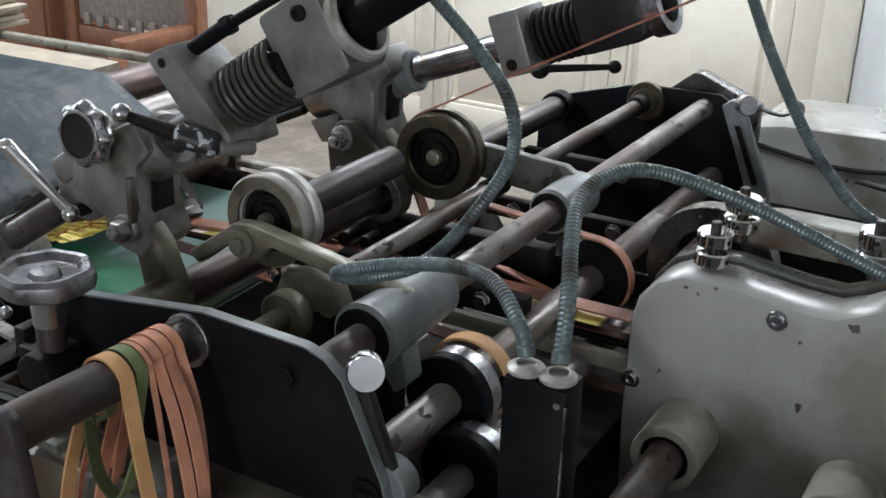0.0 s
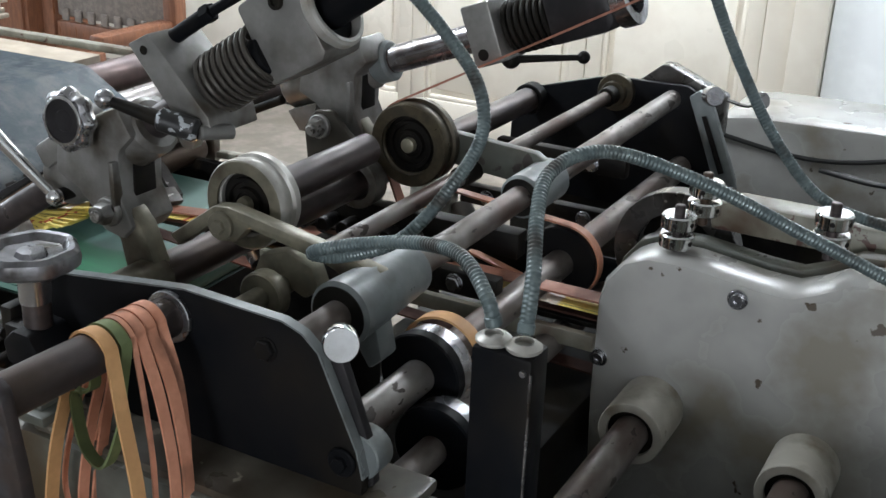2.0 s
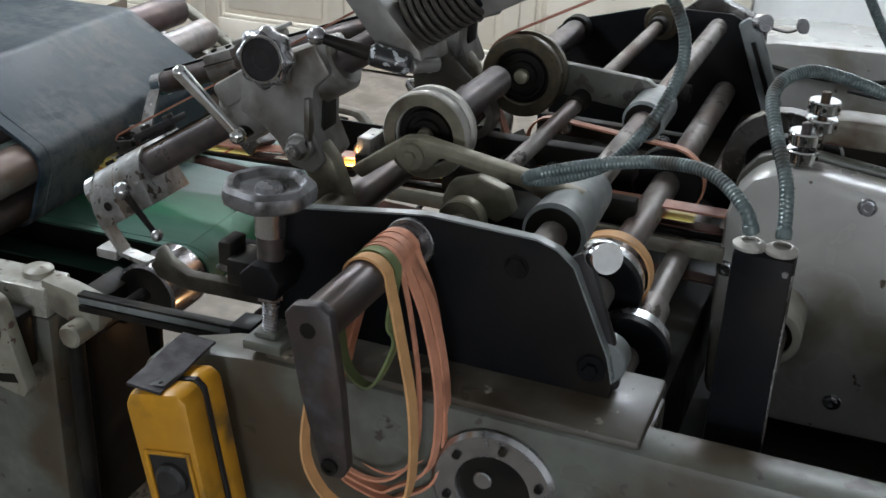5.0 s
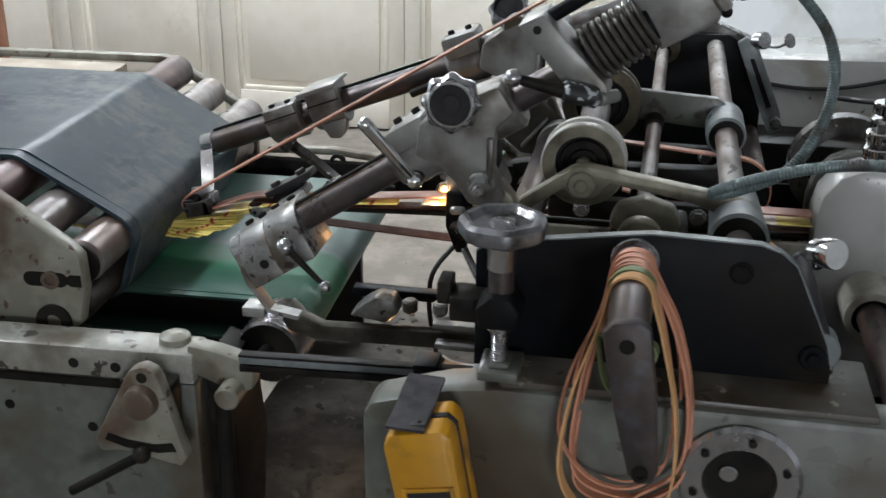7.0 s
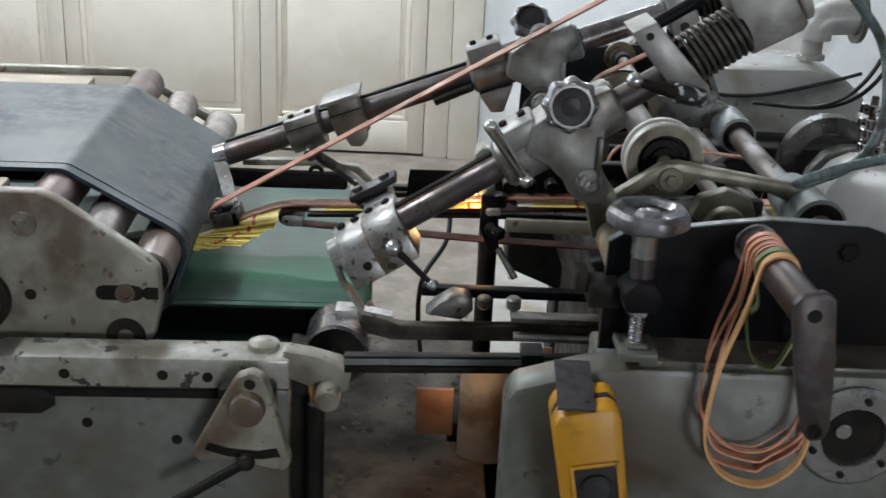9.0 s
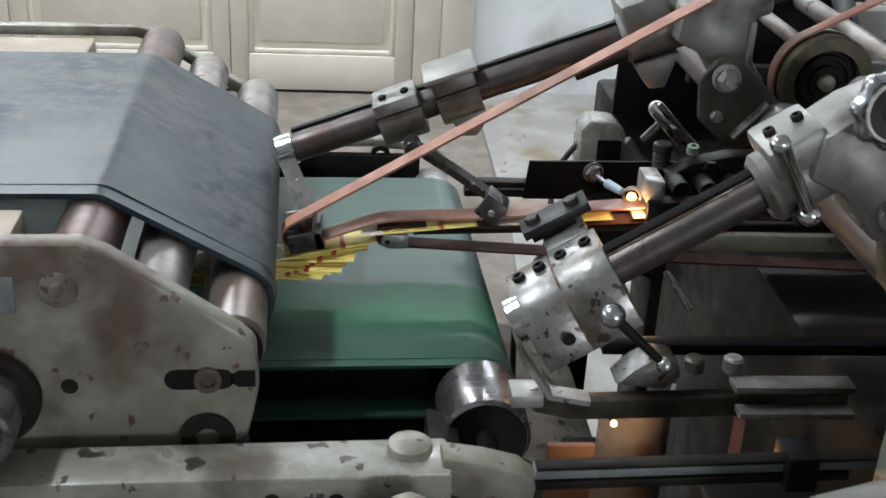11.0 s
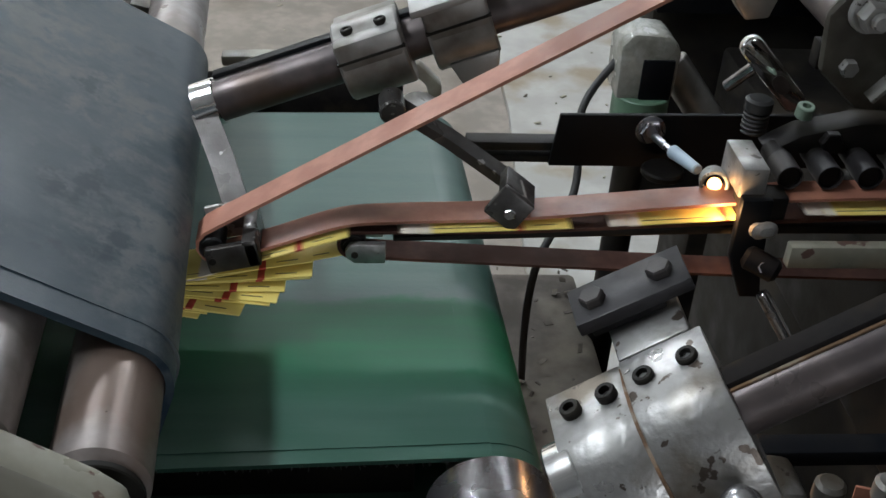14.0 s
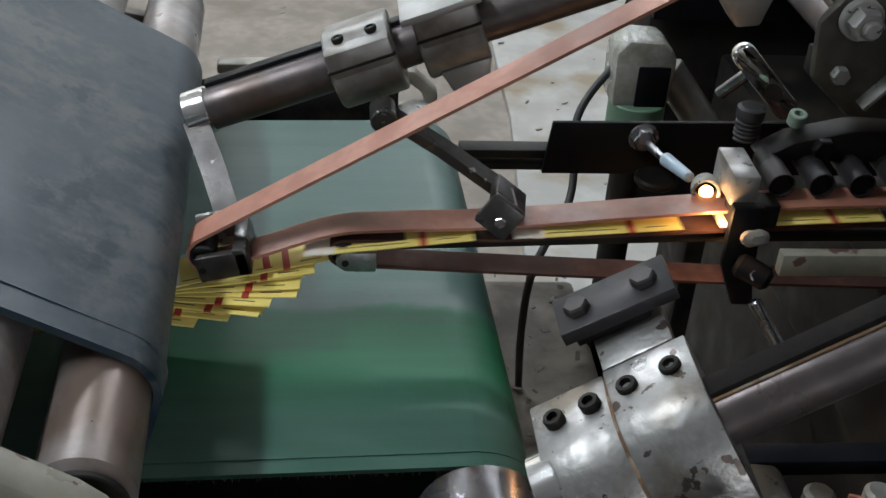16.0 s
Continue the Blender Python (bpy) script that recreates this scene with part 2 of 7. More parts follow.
M_CARDRED = mat("red_print", (0.45, 0.05, 0.03), (0.38, 0.045, 0.03), 0.45, 0.0, 20, 0.02)
M_CARDWHITE = mat("white_card", (0.78, 0.72, 0.62), (0.72, 0.64, 0.55), 0.5, 0.0, 20, 0.02)
M_INK = mat("black_ink", (0.05, 0.04, 0.02), (0.07, 0.05, 0.03), 0.5, 0.0, 20, 0.02)
M_WALL = mat("white_plaster", (0.84, 0.86, 0.87), (0.79, 0.81, 0.82), 0.75, 0.0, 6, 0.35, (0.55, 0.53, 0.49), 0.3, 2)
M_DOOR = mat("cream_gloss_paint", (0.80, 0.75, 0.66), (0.75, 0.695, 0.605), 0.42, 0.0, 4, 0.05, (0.70, 0.64, 0.55), 0.34, 2.2)
M_FLOOR = mat("dusty_concrete", (0.225, 0.195, 0.165), (0.175, 0.152, 0.128), 0.8, 0.0, 9, 0.4, (0.15, 0.125, 0.10), 0.4, 3.5)
M_PLINTH = mat("pale_grey_cement", (0.325, 0.315, 0.295), (0.27, 0.26, 0.24), 0.7, 0.0, 6, 0.2, (0.20, 0.16, 0.11), 0.4, 4)
M_WOOD = mat("red_brown_wood", (0.23, 0.095, 0.05), (0.17, 0.07, 0.038), 0.4, 0.0, 12, 0.1, stretch=(6, 6, 1))
M_CLOTH = mat("grey_brown_woven_cloth", (0.25, 0.21, 0.18), (0.19, 0.16, 0.14), 0.85, 0.0, 40, 0.5)
M_PAPER = mat("pale_board", (0.43, 0.36, 0.28), (0.36, 0.30, 0.23), 0.6, 0.0, 10, 0.1)
# dirty brown with some of the lamp's warm light in the colour
M_RAW = mat("lamp_warmed_brown_plate", (0.34, 0.22, 0.165), (0.26, 0.165, 0.125), 0.6, 0.1, 10, 0.1, (0.2, 0.1, 0.07), 0.35, 8)
# dirt brown, made dark to hold the shade between the machines too
M_DIRT = mat("brown_dirt_and_gap_shade", (0.085, 0.072, 0.058), (0.055, 0.046, 0.038), 0.85, 0.0, 14, 0.6, (0.14, 0.12, 0.095), 0.5, 9)
M_SHEET = mat("dull_grey_sheet_steel", (0.40, 0.385, 0.36), (0.33, 0.315, 0.29), 0.5, 0.2, 12, 0.1, (0.16, 0.12, 0.09), 0.35, 8)
M_POLISHED = mat("polished_blue_steel", (0.36, 0.35, 0.36), (0.27, 0.26, 0.27), 0.26, 0.9, 26, 0.08, (0.12, 0.10, 0.09), 0.35, 14, rough_spread=0.1)
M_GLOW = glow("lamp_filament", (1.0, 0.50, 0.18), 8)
M_DARKSTEEL = mat("worn_dark_steel", (0.10, 0.095, 0.09), (0.06, 0.056, 0.054), 0.34, 0.6, 30, 0.15, (0.035, 0.03, 0.026), 0.4, 14, chips=(0.30, 0.29, 0.275), chip_level=0.735, chip_scale=70)
M_DARKBELT = mat("dark_brown_belt", (0.085, 0.038, 0.027), (0.06, 0.028, 0.022), 0.8, 0.0, 30, 0.06, (0.05, 0.026, 0.02), 0.36, 9, spec=0.15)
M_CLAMP = mat("scratched_pale_steel", (0.33, 0.325, 0.318), (0.235, 0.23, 0.222), 0.38, 0.75, 40, 0.3, (0.15, 0.13, 0.105), 0.46, 22, chips=(0.075, 0.06, 0.05), chip_level=0.675, chip_scale=75, rough_spread=0.12)
M_BLACKED = mat("blackened_steel", (0.030, 0.028, 0.030), (0.020, 0.019, 0.020), 0.46, 0.1, 30, 0.15, (0.045, 0.04, 0.038), 0.3, 18, spec=0.22)
M_WHEEL = mat("worn_plated_iron", (0.38, 0.38, 0.40), (0.26, 0.26, 0.275), 0.36, 0.8, 22, 0.1, (0.06, 0.055, 0.05), 0.42, 18)
M_STRAP = mat("dark_grey_webbing", (0.045, 0.04, 0.046), (0.034, 0.03, 0.035), 0.7, 0.0, 60, 0.2)
M_FLAKED = mat("rubbed_pale_paint", (0.36, 0.35, 0.31), (0.25, 0.24, 0.205), 0.36, 0.1, 20, 0.15, (0.12, 0.10, 0.075), 0.46, 10, chips=(0.05, 0.042, 0.036), chip_level=0.675, chip_scale=34)
M_MATT = mat("matt_black_key_steel", (0.012, 0.011, 0.011), (0.018, 0.016, 0.015), 0.8, 0.0, 40, 0.2, (0.03, 0.024, 0.018), 0.35, 20, spec=0.04)
M_LEDGE = mat("greasy_grey_ledge", (0.125, 0.115, 0.095), (0.085, 0.075, 0.060), 0.38, 0.0, 12, 0.12, (0.045, 0.033, 0.022), 0.55, 7, chips=(0.22, 0.20, 0.16), chip_level=0.70, chip_scale=30)
M_ROLLRED = mat("red_brown_stained_roller", (0.135, 0.082, 0.072), (0.09, 0.058, 0.054), 0.40, 0.4, 16, 0.1, (0.06, 0.04, 0.036), 0.4, 9)
M_OLIVEDARK = mat("oily_dark_casting", (0.115, 0.108, 0.088), (0.075, 0.068, 0.055), 0.40, 0.3, 22, 0.15, (0.03, 0.024, 0.018), 0.5, 10)
M_TAPE = mat("crumpled_clear_tape", (0.34, 0.34, 0.31), (0.24, 0.24, 0.21), 0.22, 0.0, 26, 1.0, (0.15, 0.14, 0.11), 0.4, 18, rough_spread=0.12)
M_RUST = mat("brown_rust", (0.16, 0.085, 0.04), (0.10, 0.06, 0.035), 0.8, 0.1, 60, 0.5, (0.30, 0.27, 0.22), 0.4, 40)
M_SPRING = mat("grey_brown_spring_steel", (0.10, 0.09, 0.078), (0.065, 0.058, 0.05), 0.4, 0.5, 30, 0.1)
M_TUBE = glow("tube_glow", (0.95, 1.0, 0.97), 4)
M_GLASS = bpy.data.materials.new("window_glass")
M_GLASS.use_nodes = True
M_GLASS.node_tree.nodes["Principled BSDF"].inputs["Transmission Weight"].default_value = 1
M_GLASS.node_tree.nodes["Principled BSDF"].inputs["Roughness"].default_value = 0.02


# ---- builders ----
def join(bm, tmp, m=None):
    if m is not None:
        tmp.transform(m)
    me = bpy.data.meshes.new("tmp")
    tmp.to_mesh(me)
    tmp.free()
    bm.from_mesh(me)
    bpy.data.meshes.remove(me)
    return bm


def soften(tmp, bevel, segments=2):
    if bevel > 0:
        edges = [e for e in tmp.edges if len(e.link_faces) == 2 and e.calc_face_angle(0) > 0.5]
        bmesh.ops.bevel(tmp, geom=edges, offset=bevel, segments=segments, profile=0.5, affect="EDGES", clamp_overlap=True)


def box(bm, lo, hi, bevel=0.002, m=None):
    tmp = bmesh.new()
    c, s = [(a + b) / 2 for a, b in zip(lo, hi)], [abs(b - a) for a, b in zip(lo, hi)]
    bmesh.ops.create_cube(tmp, size=1, matrix=Matrix.Translation(c) @ Matrix.Diagonal((*s, 1)))
    soften(tmp, min(bevel, min(s) * 0.45))
    return join(bm, tmp, m)


def prism(bm, outline, y0, y1, bevel=0.002, m=None, holes=()):
    """An outline in the x-z plane, thick from y0 to y1, with round holes (x, z, radius)."""
    tmp = bmesh.new()
    if not holes:
        low = [tmp.verts.new((x, y0, z)) for x, z in outline]
        face = tmp.faces.new(low)
        made = bmesh.ops.extrude_face_region(tmp, geom=[face])
        bmesh.ops.translate(tmp, verts=[v for v in made["geom"] if isinstance(v, bmesh.types.BMVert)], vec=(0, y1 - y0, 0))
    else:
        loops = [outline] + [[(x + r * math.cos(a), z + r * math.sin(a)) for a in (2 * math.pi * k / 20 for k in range(20))] for x, z, r in holes]
        edges = []
        for lp in loops:
            vs = [tmp.verts.new((x, y0, z)) for x, z in lp]
            edges += [tmp.edges.new((vs[k], vs[(k + 1) % len(vs)])) for k in range(len(vs))]
        bmesh.ops.triangle_fill(tmp, use_beauty=True, use_dissolve=False, edges=edges)
        made = bmesh.ops.extrude_face_region(tmp, geom=list(tmp.faces))
        bmesh.ops.translate(tmp, verts=[v for v in made["geom"] if isinstance(v, bmesh.types.BMVert)], vec=(0, y1 - y0, 0))
    bmesh.ops.recalc_face_normals(tmp, faces=tmp.faces)
    soften(tmp, bevel)
    return join(bm, tmp, m)


def along(bm, outline, u0, u1, bevel, m):
    """An outline of (y, z) points drawn along x from u0 to u1."""
    turn = Matrix(((0, -1, 0, 0), (1, 0, 0, 0), (0, 0, 1, 0), (0, 0, 0, 1)))
    return prism(bm, outline, -u1, -u0, bevel, m @ turn)


def axis_frame(p, d):
    return Matrix.Translation(p) @ Vector(d).normalized().to_track_quat("Z", "Y").to_matrix().to_4x4()


def lathe(bm, p, d, profile, seg=28, m=None, lobes=0, lobe=0.0):
    """A turned form about the axis through p along d: profile of (distance along, radius). lobes: a fluted rim."""
    tmp = bmesh.new()
    rings = []
    for h, r in profile:
        ring = []
        for k in range(seg):
            a = 2 * math.pi * k / seg
            rr = r * (1 + lobe * math.cos(lobes * a)) if lobes else r
            ring.append(tmp.verts.new((rr * math.cos(a), rr * math.sin(a), h)))
        rings.append(ring)
    for a, b in zip(rings, rings[1:]):
        for k in range(seg):
            tmp.faces.new((a[k], a[(k + 1) % seg], b[(k + 1) % seg], b[k]))
    if profile[0] != profile[-1]:
        tmp.faces.new(rings[0][::-1])
        tmp.faces.new(rings[-1])
    else:
        bmesh.ops.remove_doubles(tmp, verts=rings[0] + rings[-1], dist=1e-7)
    bmesh.ops.recalc_face_normals(tmp, faces=tmp.faces)
    tmp.transform(axis_frame(p, d))
    return join(bm, tmp, m)


def rod(bm, p, q, r, seg=24, chamfer=0.0015, m=None, r2=None):
    p, q = Vector(p), Vector(q)
    n = (q - p).length
    r2 = r if r2 is None else r2
    c = min(chamfer, r * 0.4, r2 * 0.4, n * 0.3)
    return lathe(bm, p, q - p, [(0, r - c), (c, r), (n - c, r2), (n, r2 - c)], seg, m)


def ring(bm, p, d, r_in, r_out, h, seg=32, m=None, c=0.001):
    return lathe(bm, p, d, [(0, r_in), (0, r_out - c), (c, r_out), (h - c, r_out), (h, r_out - c), (h, r_in), (0, r_in)], seg, m)


def ball(bm, p, r, m=None):
    tmp = bmesh.new()
    bmesh.ops.create_uvsphere(tmp, u_segments=20, v_segments=12, radius=r, matrix=Matrix.Translation(p))
    return join(bm, tmp, m)


def hexhead(bm, p, d, across, h, m=None, washer=0.0):
    r = across / 2 / math.cos(math.pi / 6)
    if washer:
        ring(bm, p, d, across * 0.25, washer, 0.0015, 24, m)
    lathe(bm, p, d, [(0, r), (h * 0.8, r), (h, r * 0.88)], 6, m)
    return bm


def socket_screw(bm, p, d, r, h, m=None):
    return lathe(bm, p, d, [(0, r), (h * 0.85, r), (h, r * 0.9), (h, r * 0.55), (h * 0.35, r * 0.5)], 18, m)


def smooth_path(points, n=8, closed=False):
    """A Catmull-Rom path through the points."""
    pts = [Vector(p) for p in points]
    out = []
    count = len(pts) if closed else len(pts) - 1
    for k in range(count):
        if closed:
            a, b, c, d = (pts[(k + j - 1) % len(pts)] for j in range(4))
        else:
            a, b, c, d = pts[max(k - 1, 0)], pts[k], pts[k + 1], pts[min(k + 2, len(pts) - 1)]
        for j in range(n):
            t = j / n
            out.append(0.5 * (2 * b + (c - a) * t + (2 * a - 5 * b + 4 * c - d) * t * t + (3 * b - a - 3 * c + d) * t ** 3))
    if not closed:
        out.append(pts[-1])
    return out


def sweep(bm, path, section, side=None, closed=False, m=None, scale=None):
    """A section of (sideways, up) points drawn along the path. side: the fixed sideways direction, or none for a turning frame."""
    tmp = bmesh.new()
    n = len(path)
    rings, last = [], Vector((0.3, 0.2, 1)).normalized()
    for k in range(n):
        a, b = path[(k - 1) % n if closed else max(k - 1, 0)], path[(k + 1) % n if closed else min(k + 1, n - 1)]
        t = (b - a).normalized()
        if side is not None:
            s = Vector(side)
            s = (s - t * s.dot(t)).normalized()
        else:
            s = last.cross(t)
            s = s.normalized() if s.length > 1e-4 else Vector((1, 0, 0))
        u = t.cross(s).normalized()
        last = u
        f = scale(k) if scale else 1.0
        rings.append([tmp.verts.new(path[k] + s * (x * f) + u * (z * f)) for x, z in section])
    m_count = len(section)
    for i in range(n if closed else n - 1):
        a, b = rings[i], rings[(i + 1) % n]
        for k in range(m_count):
            tmp.faces.new((a[k], a[(k + 1) % m_count], b[(k + 1) % m_count], b[k]))
    if not closed:
        tmp.faces.new(rings[0][::-1])
        tmp.faces.new(rings[-1])
    bmesh.ops.recalc_face_normals(tmp, faces=tmp.faces)
    return join(bm, tmp, m)


def disc_section(r, n=10):
    return [(r * math.cos(2 * math.pi * k / n), r * math.sin(2 * math.pi * k / n)) for k in range(n)]


def strip_section(w, t):
    return [(-w / 2, -t / 2), (w / 2, -t / 2), (w / 2, t / 2), (-w / 2, t / 2)]


def spring(bm, p, q, radius, wire, turns, m=None):
    p, q = Vector(p), Vector(q)
    f = axis_frame(p, q - p)
    n = turns * 18
    path = [f @ Vector((radius * math.cos(2 * math.pi * k / 18), radius * math.sin(2 * math.pi * k / 18), (q - p).length * k / n)) for k in range(n + 1)]
    return sweep(bm, path, disc_section(wire, 8), m=m)


def thing(name, base, label, category, group="", kind=""):
    ob = new(name)
    ob.empty_display_size = 0.02
    ob.location = base
    return tagged(ob, label, category, group, kind)


def part(name, bm, material, parent=None, label="", angle=32):
    """One mesh object, built in world places, under its thing or part."""
    base = Vector((0, 0, 0))
    up = parent
    while up is not None:
        base += up.location
        up = up.parent
    if base.length:
        bmesh.ops.translate(bm, verts=bm.verts, vec=-base)
    lim = radians(angle)
    for f in bm.faces:
        f.smooth = True
    for e in bm.edges:
        e.smooth = len(e.link_faces) == 2 and e.calc_face_angle(0) < lim
    me = bpy.data.meshes.new(name)
    bm.to_mesh(me)
    bm.free()
    me.materials.append(material)
    ob = new(name, me)
    ob.parent = parent
    return tagged(ob, label)


def lone(name, bm, material, label, category, group="", kind=""):
    ob = part(name, bm, material)
    return tagged(ob, label, category, group, kind)


def B():
    return bmesh.new()


def arm_frame(x, z, degrees):
    """Local x runs along an arm that rises to +x by those degrees."""
    return Matrix.Translation((x, 0, z)) @ Matrix.Rotation(-radians(degrees), 4, "Y")


# ---- the room ----
# unseen sides are set far off so little light bounces back
X0, X1, Y0, Y1, H = -6.0, 5.0, -7.0, 4.8, 3.05


def build_room():
    tagged(part("floor", box(B(), (X0 - 0.2, Y0 - 0.2, -0.12), (X1 + 0.2, Y1 + 0.2, 0.0), 0), M_FLOOR), "dusty brown concrete workshop floor", "floor", kind="structure")
    tagged(part("plinth", prism(B(), [(-0.79, -4.795), (-0.80, -3.33), (-0.88, -2.3), (-0.88, -1.0), (1.6, -1.0), (1.6, -4.795)], -0.01, 0.02, 0.006, Matrix.Rotation(radians(90), 4, "X")), M_PLINTH), "pale grey cement pad under the machine", "floor", kind="structure")
    tagged(part("ceiling", box(B(), (X0 - 0.2, Y0 - 0.2, H), (X1 + 0.2, Y1 + 0.2, H + 0.15), 0), M_WALL), "white painted ceiling", "ceiling", kind="structure")
    wall = part("wall_north", box(B(), (-0.80, Y1, 0), (X1 + 0.2, Y1 + 0.2, H), 0), M_WALL)
    tagged(wall, "white plastered workshop wall", "wall", kind="structure")
    over = part("wall_north", box(box(B(), (X0 - 0.2, Y1, 2.45), (-0.80, Y1 + 0.2, H), 0), (X0 - 0.2, Y1 + 0.06, 0), (-0.80, Y1 + 0.2, 2.45), 0), M_WALL)
    tagged(over, "white plastered wall over and behind the panelling", "wall", kind="structure")
    # unseen walls with added window openings behind and beside the machine
    for name, lo, hi, axis, a, b in (("wall_south", (X0 - 0.2, Y0 - 0.2, 0), (X1 + 0.2, Y0, H), 0, 0.6, 2.6), ("wall_west", (X0 - 0.2, Y0, 0), (X0, Y1, H), 1, 1.6, 3.6)):
        bm = B()
        z0, z1 = 1.1, 2.4
        for p, q in (((lo[axis], 0), (a, H)), ((b, 0), (hi[axis], H)), ((a, 0), (b, z0)), ((a, z1), (b, H))):
            l, h = list(lo), list(hi)
            l[axis], h[axis], l[2], h[2] = p[0], q[0], p[1], q[1]
            box(bm, l, h, 0)
        tagged(part(name, bm, M_WALL), "unseen white plastered wall with an added window opening", "wall", kind="structure")
        mid = (a + b) / 2
        bm = B()
        for u0, u1, v0, v1 in ((a, b, z0, z0 + 0.05), (a, b, z1 - 0.05, z1), (a, a + 0.05, z0 + 0.05, z1 - 0.05), (b - 0.05, b, z0 + 0.05, z1 - 0.05), (mid - 0.03, mid + 0.03, z0 + 0.05, z1 - 0.05)):
            l, h = list(lo), list(hi)
            l[axis], h[axis], l[2], h[2] = u0, u1, v0, v1
            o = 1 - axis
            l[o], h[o] = lo[o] + 0.05, lo[o] + 0.1
            box(bm, l, h, 0.004)
        tagged(part("window_1" if axis == 0 else "window_2", bm, M_DOOR), "cream wooden frame of an added, unseen window", "window", kind="structure")
    tagged(part("wall_east", box(B(), (X1, Y0, 0), (X1 + 0.2, Y1, H), 0), M_WALL), "white plastered wall", "wall", kind="structure")


def build_panelling():
    """Tall cream panelled doors in the far wall, with their jamb."""
    tagged(part("door_jamb", box(box(B(), (-0.945, Y1 - 0.05, 0), (-0.806, Y1 + 0.05, 2.5), 0.006), (-1.062, Y1 - 0.03, 0), (-0.947, Y1 + 0.05, 2.45), 0.006), M_DOOR), "beige painted wooden door jamb", "door frame", kind="structure")
    edges = [-1.064, -1.845, -2.755, -3.55, -4.33, -5.16, -6.0]
    for right, left in zip(edges, edges[1:]):
        door = thing("panel_door", ((left + right) / 2, Y1, 0), "tall closed cream-painted panelled wooden door", "door", "panelled doors in the far wall", kind="structure")
        l, r = left + 0.0015, right - 0.0015
        st = 0.074
        for a, b in ((l, l + st), (r - st, r)):
            part("stile", box(B(), (a, Y1 - 0.02, 0.012), (b, Y1 + 0.03, 2.44), 0.006), M_DOOR, door)
        for z0, z1 in ((0.012, 0.17), (1.02, 1.16), (2.3, 2.44)):
            part("rail", box(B(), (l + st, Y1 - 0.016, z0), (r - st, Y1 + 0.03, z1), 0.006), M_DOOR, door)
        for z0, z1 in ((0.17, 1.02), (1.16, 2.3)):
            bm = box(B(), (l + st, Y1 + 0.012, z0), (r - st, Y1 + 0.03, z1), 0)
            box(bm, (l + st + 0.05, Y1 - 0.002, z0 + 0.05), (r - st - 0.05, Y1 + 0.02, z1 - 0.05), 0.01)
            pane = part("panel", bm, M_DOOR, door)
            mould = B()
            for a, b, c, d in ((l + st, l + st + 0.022, z0, z1), (r - st - 0.022, r - st, z0, z1), (l + st + 0.022, r - st - 0.022, z0, z0 + 0.022), (l + st + 0.022, r - st - 0.022, z1 - 0.022, z1)):
                box(mould, (a, Y1 - 0.01, c), (b, Y1 + 0.018, d), 0.006)
            part("moulding", mould, M_DOOR, pane)


def build_tube_lights():
    # battens added out of view to go with the overhead lamps
    for x, y, a, b in ((-2.7, 1.15, 0, 1), (-2.6, 4.1, 1, 0), (-0.4, 4.1, 1, 0)):
        lamp = thing("ceiling_light", (x, y, H), "added white fluorescent batten on the unseen ceiling", "ceiling light", "fluorescent battens")
        u, v = 0.62 * a + 0.04 * b, 0.04 * a + 0.62 * b
        part("batten", box(B(), (x - u, y - v, H - 0.045), (x + u, y + v, H), 0.004), M_WALL, lamp)
        part("tube", rod(B(), (x - 0.59 * a, y - 0.59 * b, H - 0.058), (x + 0.59 * a, y + 0.59 * b, H - 0.058), 0.012), M_TUBE, lamp, "lit fluorescent tube")


build_room()
build_panelling()
build_tube_lights()

# ---- the right-hand machine: frame ----


